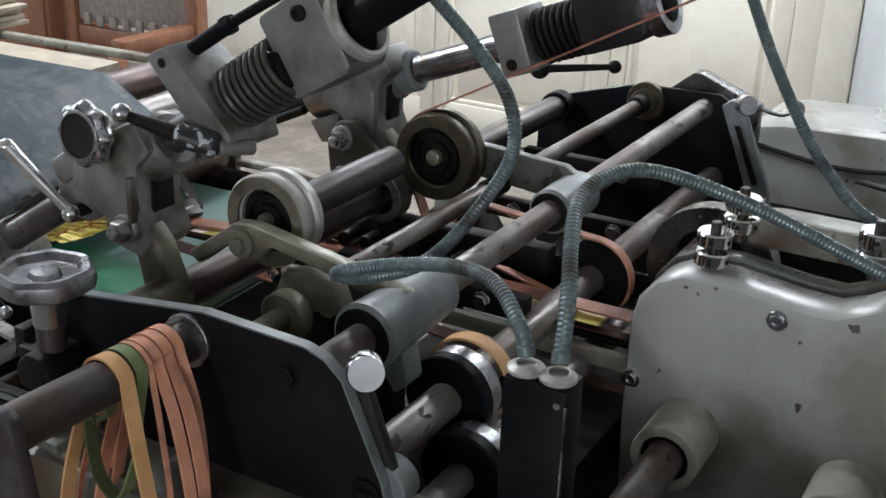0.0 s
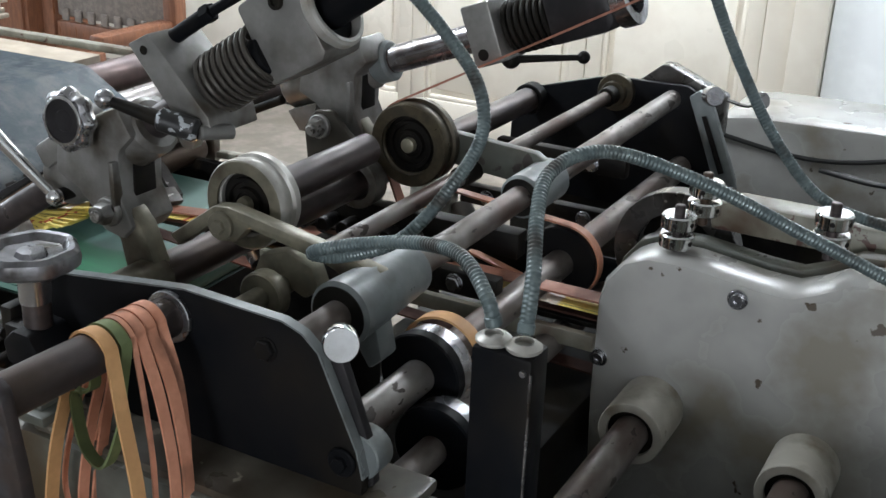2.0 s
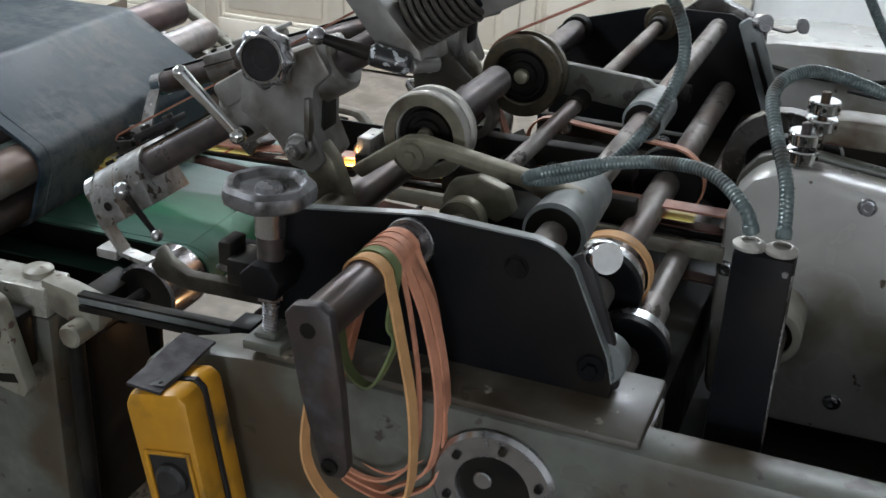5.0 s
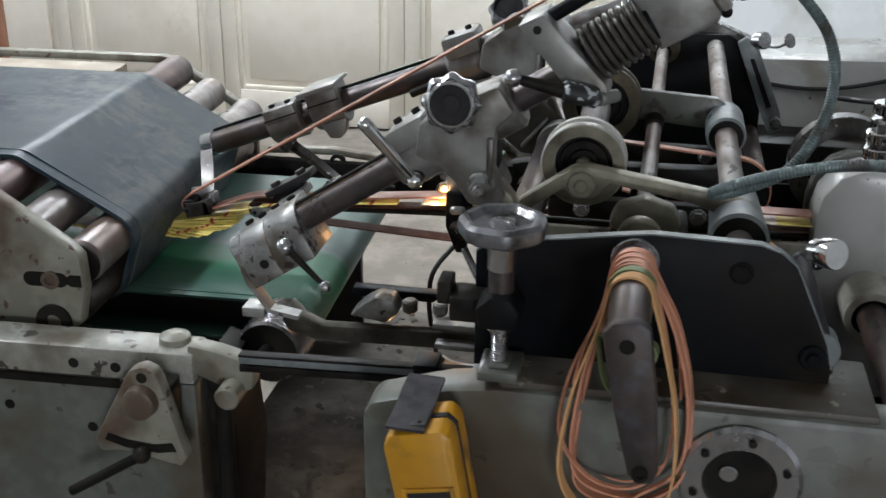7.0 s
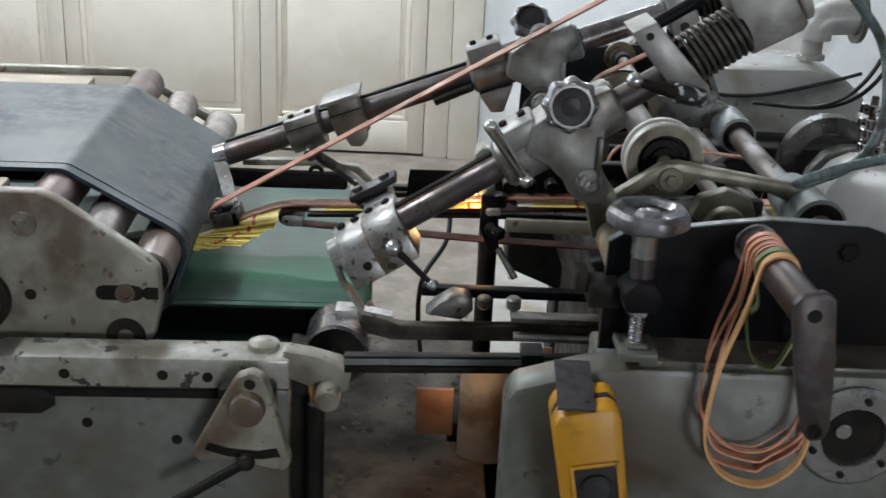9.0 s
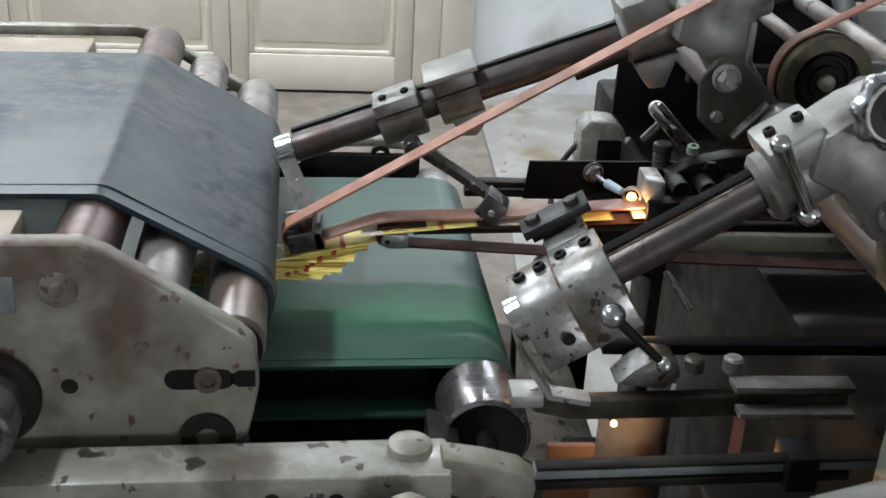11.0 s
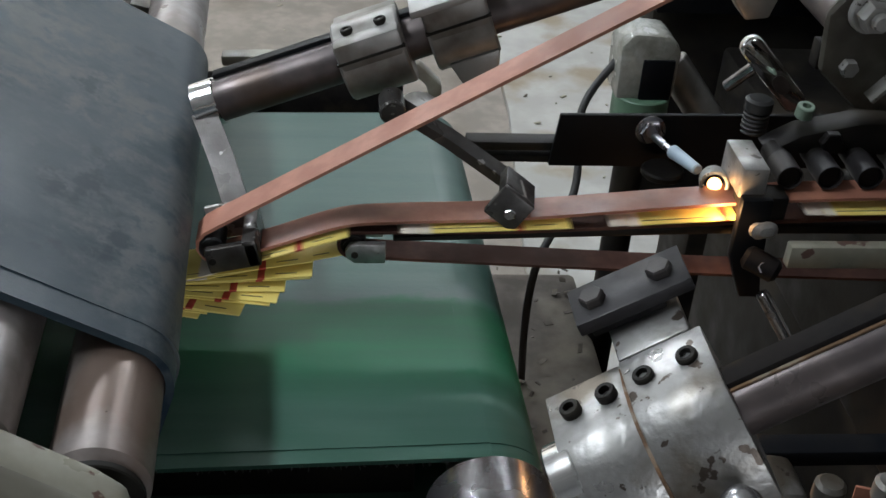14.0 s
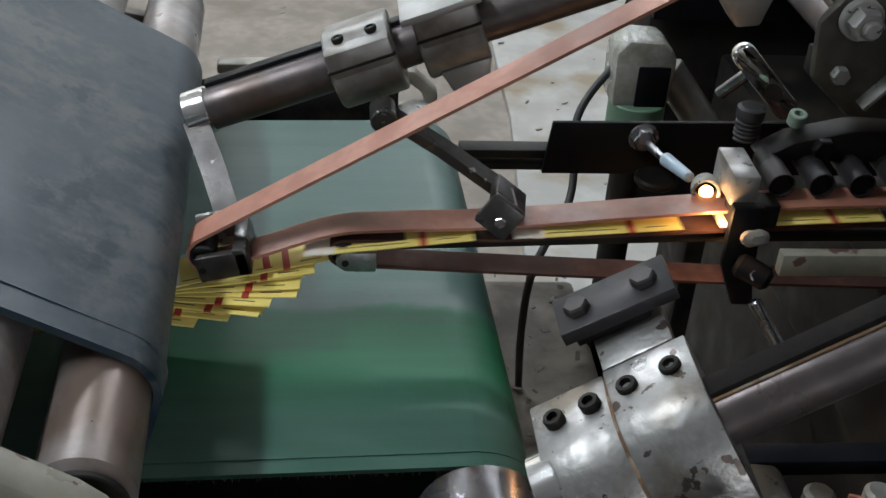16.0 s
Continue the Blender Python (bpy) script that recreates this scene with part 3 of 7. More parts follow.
def build_bed():
    """The grey machine bed with its front flange ring, and the dark body under the shafts."""
    bed = thing("machine_bed", (-0.2, 0.8, 0), "grey enamelled cast machine bed, oily and chipped", "machine bed")
    prof = [(-0.955, 0.0), (-0.955, 0.945), (-0.945, 0.962), (-0.86, 0.988), (-0.80, 0.996), (0.9, 1.0), (0.9, 0.0)]
    bm = prism(B(), prof, 0.652, 0.712, 0.010)
    part("inner_wall", box(B(), (-0.838, 0.7125, 0.02), (-0.395, 0.80, 0.975), 0.004), M_CREAM, bed)
    # added black block: keeps the corner behind the front wall dark
    part("near_sump", box(B(), (-0.90, 0.82, 0.02), (-0.7405, 1.10, 0.70), 0.01), M_DARK, bed, "added black block darkening the sump corner")
    part("front_wall", bm, M_CREAM, bed)
    part("top_ledge", box(B(), (-0.80, 0.66, 0.99), (-0.395, 0.79, 1.004), 0.005), M_LEDGE, bed, "greasy brown-stained top ledge")
    part("front_sump", box(B(), (-0.394, 0.714, 0.02), (0.9, 0.799, 0.70), 0.012), M_DARK, bed, "black oily front of the sump")
    part("sump", box(B(), (-0.74, 0.80, 0.02), (0.9, 1.86, 0.70), 0.02), M_DARK, bed, "black oily sump under the shafts")
    # added black cover, standing for the shade in the gaps between plates
    part("sump_cover", box(B(), (-0.76, 0.80, 0.69), (-0.42, 1.89, 0.86), 0.01), M_DARK, bed, "added black cover darkening the gaps under the shafts")
    part("back_wall", prism(B(), [(-0.74, 0.02), (-0.74, 0.55), (-0.86, 0.60), (-0.86, 0.92), (0.2, 0.92), (0.2, 0.02)], 1.92, 2.06, 0.01), M_DARK, bed)
    fl = B()
    c = (-0.532, 0.652, 0.918)
    lathe(fl, c, (0, -1, 0), [(0, 0.036), (0, 0.066), (0.006, 0.067), (0.010, 0.062), (0.010, 0.040), (0.003, 0.036), (0, 0.036)], 48)
    flange = part("flange_ring", fl, M_DULLCHROME, bed, "scratched grey steel flange ring with bolts")
    for k in range(6):
        a = radians(20 + 60 * k)
        part("bolt", lathe(B(), (c[0] + 0.051 * math.cos(a), 0.642, c[2] + 0.051 * math.sin(a)), (0, -1, 0), [(0, 0.0045), (0.003, 0.0045), (0.0038, 0.0035)], 12), M_DARK, flange)
    # no hole is cut: a dark disc paints the bore's shade
    part("bore", lathe(B(), (c[0], 0.652, c[2]), (0, -1, 0), [(0, 0.0375), (0.0012, 0.0375)], 32), M_DARK, bed, "flat dark disc for the shaded bore")
    part("shaft_end", rod(B(), (c[0] - 0.012, 0.651, c[2] + 0.006), (c[0] - 0.012, 0.645, c[2] + 0.006), 0.010), M_DULLCHROME, bed)


def build_side_plates():
    near = thing("side_plate", (-0.64, 0.725, 1.0), "black enamelled side plate with a worn steel edge", "side plate")
    outline = [(-0.838, 0.985), (-0.838, 1.128), (-0.82, 1.139), (-0.67, 1.160), (-0.645, 1.163), (-0.53, 1.160), (-0.508, 1.153), (-0.49, 1.138), (-0.448, 1.048), (-0.441, 1.02), (-0.443, 0.985)]
    part("plate", prism(B(), outline, 0.725, 0.737, 0.0012), M_BLACK, near)
    rim = [Vector((x, 0.731, z + 0.0012)) for x, z in outline[1:-1]]
    part("worn_edge", sweep(B(), rim, strip_section(0.0116, 0.0018), side=(0, 1, 0)), M_BLUEGREY, near, "rubbed bluish steel edge")
    part("bolt", hexhead(B(), (-0.548, 0.725, 1.128), (0, -1, 0), 0.019, 0.007, washer=0.013), M_BLACK, near)
    part("pivot_bolt", hexhead(rod(B(), (-0.462, 0.725, 1.035), (-0.462, 0.720, 1.035), 0.015), (-0.462, 0.720, 1.035), (0, -1, 0), 0.014, 0.006), M_BLACK, near)
    part("foot", box(B(), (-0.838, 0.715, 0.972), (-0.443, 0.75, 0.986), 0.003), M_BLUEGREY, near, "bluish steel foot flange")
    part("boss", rod(B(), (-0.455, 0.737, 1.035), (-0.455, 0.765, 1.035), 0.024), M_BLUEGREY, near)
    knob = B()
    lathe(knob, (-0.474, 0.737, 1.156), (0.55, -0.75, 0.2), [(0, 0.013), (0.012, 0.013), (0.014, 0.0165), (0.030, 0.0165), (0.032, 0.0155)], 36)
    k = thing("thumb_knob", (-0.474, 0.737, 1.156), "bright turned aluminium knurled thumb knob", "knob")
    part("knob", knob, M_CHROME, k)
    link = prism(B(), [(-0.50, 1.14), (-0.488, 1.15), (-0.476, 1.14), (-0.440, 1.045), (-0.436, 1.01), (-0.45, 0.998), (-0.462, 1.03)], 0.7385, 0.75, 0.002)
    part("brace", link, M_BLACKED, near)
    far = thing("side_plate", (-0.64, 1.9, 0.9), "black far side plate with brass bearing ring", "side plate")
    part("plate", prism(B(), [(-0.86, 0.90), (-0.855, 1.075), (-0.834, 1.092), (-0.69, 1.134), (-0.66, 1.14), (-0.52, 1.143), (-0.497, 1.13), (-0.445, 1.02), (-0.445, 0.90)], 1.90, 1.912, 0.0015), M_BLACK, far)
    part("bearing_ring", ring(ring(B(), (-0.648, 1.90, 1.115), (0, -1, 0), 0.018, 0.034, 0.014), (-0.648, 1.886, 1.115), (0, -1, 0), 0.012, 0.023, 0.012), M_BRASS, far, "rusty brass bearing ring")
    part("back_casting", prism(B(), [(-0.66, 1.10), (-0.58, 1.168), (-0.565, 1.168), (-0.46, 1.125), (-0.46, 1.05), (-0.66, 1.05)], 1.93, 1.97, 0.004), M_DARKSTEEL, far)
    fork = thing("tension_fork", (-0.49, 1.88, 1.03), "grey slotted tension fork with knurled knob", "bracket")
    part("link", prism(B(), [(-0.505, 1.135), (-0.488, 1.148), (-0.468, 1.138), (-0.408, 1.0), (-0.402, 0.962), (-0.425, 0.952), (-0.442, 0.985)], 1.862, 1.88, 0.003), M_BLUEGREY, fork)
    # slot not cut through; its shade is a dark strip
    part("slot", prism(B(), [(-0.478, 1.105), (-0.470, 1.107), (-0.427, 1.012), (-0.436, 1.008)], 1.858, 1.8615, 0.0005), M_DARK, fork, "flat dark strip for the shaded slot")
    part("knob", lathe(B(), (-0.474, 1.868, 1.142), (0.6, -0.75, 0.15), [(0, 0.010), (0.012, 0.010), (0.013, 0.017), (0.030, 0.017), (0.032, 0.015)], 32), M_DULLCHROME, fork, "knurled chrome knob")
    part("bolt", rod(B(), (-0.417, 1.875, 0.982), (-0.417, 1.84, 0.982), 0.012), M_DULLCHROME, fork)
    wing = thing("wing_lever", (-0.40, 1.95, 1.10), "small pressed steel lever with a round tip", "lever")
    part("stem", sweep(B(), smooth_path([(-0.50, 1.95, 1.135), (-0.46, 1.95, 1.118), (-0.425, 1.95, 1.112), (-0.405, 1.95, 1.12)]), strip_section(0.012, 0.003), side=(0, 1, 0)), M_DARK, wing)
    part("tip", lathe(B(), (-0.40, 1.945, 1.127), (0.7, -0.6, 0.4), [(0, 0.014), (0.004, 0.0155), (0.006, 0.014)], 20), M_DULLCHROME, wing)


def shaft(name, label, p, q, r, material, rings=()):
    """A cross shaft with turned collars: rings of (y, width, radius, material)."""
    t = thing(name, p, label, "shaft", "cross shafts")
    part("bar", rod(B(), p, q, r, 32, 0.003), material, t)
    for y, w, rr, mm in rings:
        f = (y - p[1]) / (q[1] - p[1])
        c = Vector(p).lerp(Vector(q), f)
        part("collar", ring(B(), c, (0, 1, 0), r * 0.98, rr, w, 32, c=0.002), mm, t)
    return t


def band_loop(name, label, x, z, r, y, w, material, tail=None, thick=0.003):
    """A flat rubber band round a pulley; with a tail it runs on to a second centre (x, z, r)."""
    if tail is None:
        path = [Vector((x + r * math.cos(a), y, z + r * math.sin(a))) for a in (2 * math.pi * k / 48 for k in range(48))]
    else:
        x2, z2, r2 = tail
        base = math.atan2(z2 - z, x2 - x)
        path = [Vector((x + r * math.cos(a), y, z + r * math.sin(a))) for a in (base + math.pi / 2 + math.pi * k / 24 for k in range(25))]
        path += [Vector((x2 + r2 * math.cos(a), y, z2 + r2 * math.sin(a))) for a in (base - math.pi / 2 + math.pi * k / 24 for k in range(25))]
    bm = sweep(B(), path, strip_section(w, thick), side=(0, 1, 0), closed=True)
    return lone(name, bm, material, label, "belt")


def build_shafts():
    shaft("cross_shaft", "long stained steel cross shaft with grey collars", (-0.545, 0.737, 1.117), (-0.545, 1.90, 1.117), 0.0165, M_SHAFT)
    shaft("cross_shaft", "thick browned steel cross shaft with black and chrome collars", (-0.513, 0.76, 1.005), (-0.517, 1.92, 0.995), 0.0205, M_SHAFT,
          [(0.955, 0.018, 0.051, M_BLACK), (0.974, 0.024, 0.048, M_DULLCHROME), (1.355, 0.03, 0.053, M_BLACK)])
    shaft("cross_shaft", "lower bright steel cross shaft with black pulley", (-0.462, 0.76, 0.955), (-0.462, 1.9, 0.945), 0.017, M_SHAFT,
          [(0.90, 0.018, 0.050, M_BLACK), (0.919, 0.022, 0.047, M_DULLCHROME), (0.94, 0.10, 0.024, M_SHAFT)])
    shaft("cross_shaft", "slim dark steel cross shaft", (-0.657, 0.92, 1.114), (-0.648, 1.886, 1.115), 0.0115, M_SHAFT, [(1.30, 0.05, 0.015, M_DARK), (1.84, 0.03, 0.017, M_DARK)])
    shaft("cross_shaft", "brown rust-toned cross shaft behind the arms", (-0.81, 0.739, 1.088), (-0.808, 1.90, 1.082), 0.0225, M_BROWN, [(1.86, 0.03, 0.029, M_BLACK), (0.75, 0.12, 0.0245, M_OLIVE)])
    shaft("cross_shaft", "brown pulley shaft between the arms", (-0.738, 0.955, 1.168), (-0.738, 1.20, 1.168), 0.021, M_BROWN)
    shaft("cross_shaft", "short olive greasy stub shaft", (-0.66, 0.745, 1.10), (-0.66, 0.92, 1.10), 0.0125, M_OLIVE, [(0.86, 0.02, 0.028, M_OLIVE)])
    band_loop("rubber_band", "tan rubber band on the chrome-collared shaft", -0.5135, 1.004, 0.051, 1.014, 0.020, M_AMBER)
    band_loop("rubber_band", "orange-brown rubber belt round the shaft pulley", -0.515, 1.0, 0.0548, 1.37, 0.016, M_ORANGE, tail=(-0.70, 1.03, 0.04))


def pulley(x, y, z, r, w, label, rim, hub):
    t = thing("belt_pulley", (x, y, z), label, "pulley", "belt pulleys")
    prof = [(0, r * 0.84), (0, r * 0.98), (0.002, r), (w * 0.28, r), (w * 0.34, r * 0.93), (w * 0.66, r * 0.93), (w * 0.72, r), (w - 0.002, r), (w, r * 0.98), (w, r * 0.68), (0.006, r * 0.68), (0, r * 0.84)]
    part("rim", lathe(B(), (x, y, z), (0, 1, 0), prof, 48), rim, t)
    web = lathe(B(), (x, y + 0.004, z), (0, 1, 0), [(0.002, 0.004), (0.002, r * 0.24), (0.0, r * 0.26), (0.0, r * 0.34), (0.006, r * 0.36), (0.006, r * 0.46), (0.002, r * 0.48), (0.002, r * 0.56), (0.008, r * 0.58), (0.008, r * 0.70), (w - 0.008, r * 0.70), (w - 0.008, 0.004), (0.002, 0.004)], 40)
    part("front_ring", ring(B(), (x, y - 0.0012, z), (0, 1, 0), r * 0.70, r * 0.965, 0.0022, 40, c=0.0006), M_OLIVE if rim == M_RIM else rim, t, "greasy front face")
    part("web", web, hub, t)
    part("hub", lathe(B(), (x, y - 0.004, z), (0, 1, 0), [(0, r * 0.10), (0.002, r * 0.17), (0.010, r * 0.18)], 24), M_OLIVE, t)
    return t


def build_links():
    pulley(-0.737, 0.934, 1.168, 0.054, 0.038, "grey grooved belt pulley with a worn white rim", M_RIM, M_DARK)
    pulley(-0.736, 1.300, 1.147, 0.061, 0.042, "dark ringed belt pulley with brass rim", M_BRASS, M_DARK)
    arm = thing("link_arm", (-0.66, 0.88, 1.15), "olive greasy cast link arm clamped on the cross shaft", "link arm")
    part("arm", prism(B(), [(-0.815, 1.128), (-0.748, 1.177), (-0.725, 1.180), (-0.56, 1.154), (-0.53, 1.148), (-0.518, 1.128), (-0.55, 1.122), (-0.60, 1.142), (-0.70, 1.160), (-0.718, 1.140), (-0.742, 1.136), (-0.757, 1.150), (-0.80, 1.117)], 0.893, 0.915, 0.004), M_OLIVE, arm)
    part("bolt", hexhead(ring(B(), (-0.735, 0.893, 1.157), (0, -1, 0), 0.004, 0.0165, 0.006), (-0.735, 0.887, 1.157), (0, -1, 0), 0.015, 0.005), M_OLIVE, arm)
    part("clamp", rod(B(), (-0.545, 0.84, 1.117), (-0.545, 0.985, 1.117), 0.036, 36, 0.004, r2=0.030), M_BLUEGREY, arm, "blue-grey painted shaft clamp")
    # dark ring paints the shade inside the clamp
    part("clamp_bore", ring(B(), (-0.545, 0.8405, 1.117), (0, -1, 0), 0.0166, 0.0315, 0.001), M_DARK, arm, "flat dark ring for the shaded clamp bore")
    part("skirt", prism(B(), [(-0.560, 1.095), (-0.522, 1.11), (-0.512, 1.06), (-0.528, 1.045)], 0.872, 0.905, 0.004), M_BLUEGREY, arm)
    low = thing("bearing_block", (-0.66, 0.9, 1.08), "rounded olive greasy bearing block under the link arm", "bearing block")
    part("yoke", prism(B(), [(-0.70, 1.105), (-0.69, 1.13), (-0.655, 1.142), (-0.62, 1.13), (-0.61, 1.105), (-0.63, 1.09), (-0.655, 1.10), (-0.68, 1.09)], 0.90, 0.925, 0.004), M_OLIVE, low)
    part("pedestal", box(B(), (-0.70, 0.93, 0.70), (-0.60, 1.02, 1.09), 0.008), M_DARK, low, "black iron pedestal")
    far = thing("link_arm", (-0.62, 1.33, 1.13), "pale painted cast link arm with a blue-grey clamp", "link arm")
    part("arm", prism(B(), [(-0.70, 1.165), (-0.56, 1.156), (-0.535, 1.14), (-0.53, 1.11), (-0.552, 1.105), (-0.70, 1.118)], 1.345, 1.362, 0.003), M_CREAM, far)
    part("clamp", rod(B(), (-0.545, 1.27, 1.117), (-0.545, 1.37, 1.117), 0.030, 32, 0.004), M_BLUEGREY, far, "blue-grey painted shaft clamp")
    # shade of the rear clamp's bore, painted as a ring
    part("clamp_bore", ring(B(), (-0.545, 1.2705, 1.117), (0, -1, 0), 0.0166, 0.026, 0.001), M_DARK, far, "flat dark ring for the shaded clamp bore")
    # dark levers and rods low between the plates
    for k, (a, b, w, z) in enumerate(((-0.80, -0.52, 1.16, 1.03), (-0.78, -0.50, 1.55, 1.0), (-0.79, -0.55, 1.70, 1.04))):
        t = thing("tie_bar", ((a + b) / 2, w, z), "black oily tie bar between the shafts", "tie bar", "tie bars")
        part("bar", box(B(), (a, w, z - 0.02), (b, w + 0.022, z + 0.012), 0.003), M_DARK, t)
        part("nut", hexhead(B(), (a + 0.05, w, z - 0.004), (0, -1, 0), 0.018, 0.008, washer=0.013), M_DULLCHROME, t)
        part("nut", hexhead(B(), (b - 0.06, w, z - 0.004), (0, -1, 0), 0.018, 0.008, washer=0.013), M_DULLCHROME, t)


build_bed()
build_side_plates()
build_shafts()
build_links()

# ---- the belt arms ----


def star_wheel(x, y, z, r, d, label, material=None):
    t = thing("star_handwheel", (x, y, z), label, "handwheel", "star handwheels")
    w = 0.020
    part("rim", lathe(B(), (x, y, z), d, [(0, r * 0.84), (0.0015, r * 0.90), (0.004, r * 0.95), (w * 0.3, r * 0.985), (w * 0.5, r), (w * 0.7, r * 0.985), (w - 0.004, r * 0.95), (w - 0.0015, r * 0.90), (w, r * 0.84), (w - 0.002, r * 0.79)], 112, lobes=8, lobe=0.065), material or M_DULLCHROME, t, "chromed lobed rim")
    n = Vector(d).normalized()
    c = Vector((x, y, z)) + n * (w - 0.0018)
    part("face", lathe(B(), c, d, [(0, r * 0.70), (0.0015, r * 0.69), (0.0012, r * 0.35), (0.002, r * 0.33), (0.0026, r * 0.1)], 36), M_BLACKED, t, "dark recessed face")
    part("inner_ring", ring(B(), c, d, r * 0.70, r * 0.80, 0.0042, 40, c=0.0008), material or M_CHROME, t, "bright inner ring")
    part("stem", rod(B(), Vector((x, y, z)) - n * 0.03, (x, y, z), r * 0.35), M_CAST, t)
    return t


def crank(p, q, axis, label):
    """A ball crank: hub ball at p, tapered handle to q."""
    p, q = Vector(p), Vector(q)
    t = thing("crank_handle", p, label, "crank")
    part("ball", ball(B(), p, 0.0105), M_CHROME, t)
    part("handle", rod(B(), p, q, 0.0055, 20, 0.001, r2=0.0085), M_CHROME, t)
    part("tip", ball(B(), q, 0.0088), M_CHROME, t)
    part("hub", rod(B(), p, p + Vector(axis) * 0.04, 0.008), M_DARK, t)
    return t


def ball_lever(p, q, r, label, material):
    p, q = Vector(p), Vector(q)
    t = thing("ball_lever", p, label, "lever", "clamp levers")
    part("hub", ball(B(), p, r * 1.25), material, t)
    part("stem", rod(B(), p, q, r * 0.55, 16, 0.001, r2=r * 0.38), M_DARK, t)
    part("ball", ball(B(), q, r * 0.85), material, t)
    return t


def bracket_casting(y0, y1, dx, dz, label):
    """The cast bracket that carries an arm's bar on its pivot."""
    t = thing("arm_bracket", (-0.85 + dx, y0, 1.14 + dz), label, "bracket", "arm brackets")
    out = [(-0.935, 1.195), (-0.93, 1.235), (-0.90, 1.258), (-0.835, 1.287), (-0.815, 1.255), (-0.836, 1.235), (-0.838, 1.185), (-0.822, 1.150), (-0.838, 1.132), (-0.868, 1.138), (-0.886, 1.165), (-0.905, 1.182)]
    part("web", prism(B(), [(x + dx, z + dz) for x, z in out], y0 + 0.012, y1 - 0.02, 0.005), M_CAST, t)
    part("rib", box(B(), (-0.845 + dx, y0 + 0.004, 1.165 + dz), (-0.838 + dx, y0 + 0.022, 1.225 + dz), 0.002), M_CAST, t)
    part("foot", prism(B(), [(x + dx, z + dz) for x, z in ((-0.88, 1.15), (-0.87, 1.175), (-0.84, 1.18), (-0.815, 1.15), (-0.795, 1.10), (-0.815, 1.075), (-0.84, 1.085), (-0.85, 1.13))], y0 + 0.018, y0 + 0.045, 0.004), M_OLIVE, t)
    # thin dark block on the web paints a pocket's shade
    part("pocket", box(B(), (-0.839 + dx, y0 + 0.034, 1.178 + dz), (-0.8352 + dx, y0 + 0.068, 1.230 + dz), 0.001), M_DARK, t, "dark block for the shaded pocket in the side")
    if dx:
        return t
    part("pivot_nut", hexhead(rod(B(), (-0.852 + dx, y0 + 0.012, 1.165 + dz), (-0.852 + dx, y0 + 0.004, 1.165 + dz), 0.017), (-0.852 + dx, y0 + 0.004, 1.165 + dz), (0, -1, 0), 0.022, 0.013), M_STEEL, t, "worn steel hexagon nut")
    part("pivot_stud", rod(B(), (-0.852 + dx, y0 - 0.009, 1.165 + dz), (-0.852 + dx, y0 - 0.016, 1.165 + dz), 0.007), M_STEEL, t)
    part("small_nut", hexhead(B(), (-0.818 + dx, y0 + 0.018, 1.10 + dz), (0, -1, 0), 0.015, 0.007), M_STEEL, t)
    return t


def square_clamp(f, u0, u1, y0, y1, w0, w1, label, screws=2, material=None):
    """A split clamp block on a bar: screws on its top face."""
    base = f @ Vector(((u0 + u1) / 2, (y0 + y1) / 2, w0))
    t = thing("bar_clamp", base, label, "clamp", "bar clamps")
    yc, rr = (y0 + y1) / 2, (y1 - y0) / 2
    part("block", box(rod(B(), (u0, yc, 0), (u1, yc, 0), rr, 40, 0.002, f), (u0 + 0.0005, y0 + 0.0006, 0.0), (u1 - 0.0005, y1 - 0.0006, w1), 0.004, f), material or M_CAST, t)
    part("split", box(B(), (u0 - 0.0006, y0 - 0.0006, 0.012), (u1 + 0.0006, y0 + 0.004, 0.0142), 0, f), M_DARK, t, "dark split line")
    for k in range(screws):
        u = u0 + (u1 - u0) * (k + 0.5) / screws
        part("screw", socket_screw(B(), (u, y0 + 0.022, w1), (0, 0, 1), 0.0055, 0.005, f), M_DARK, t)
    return t


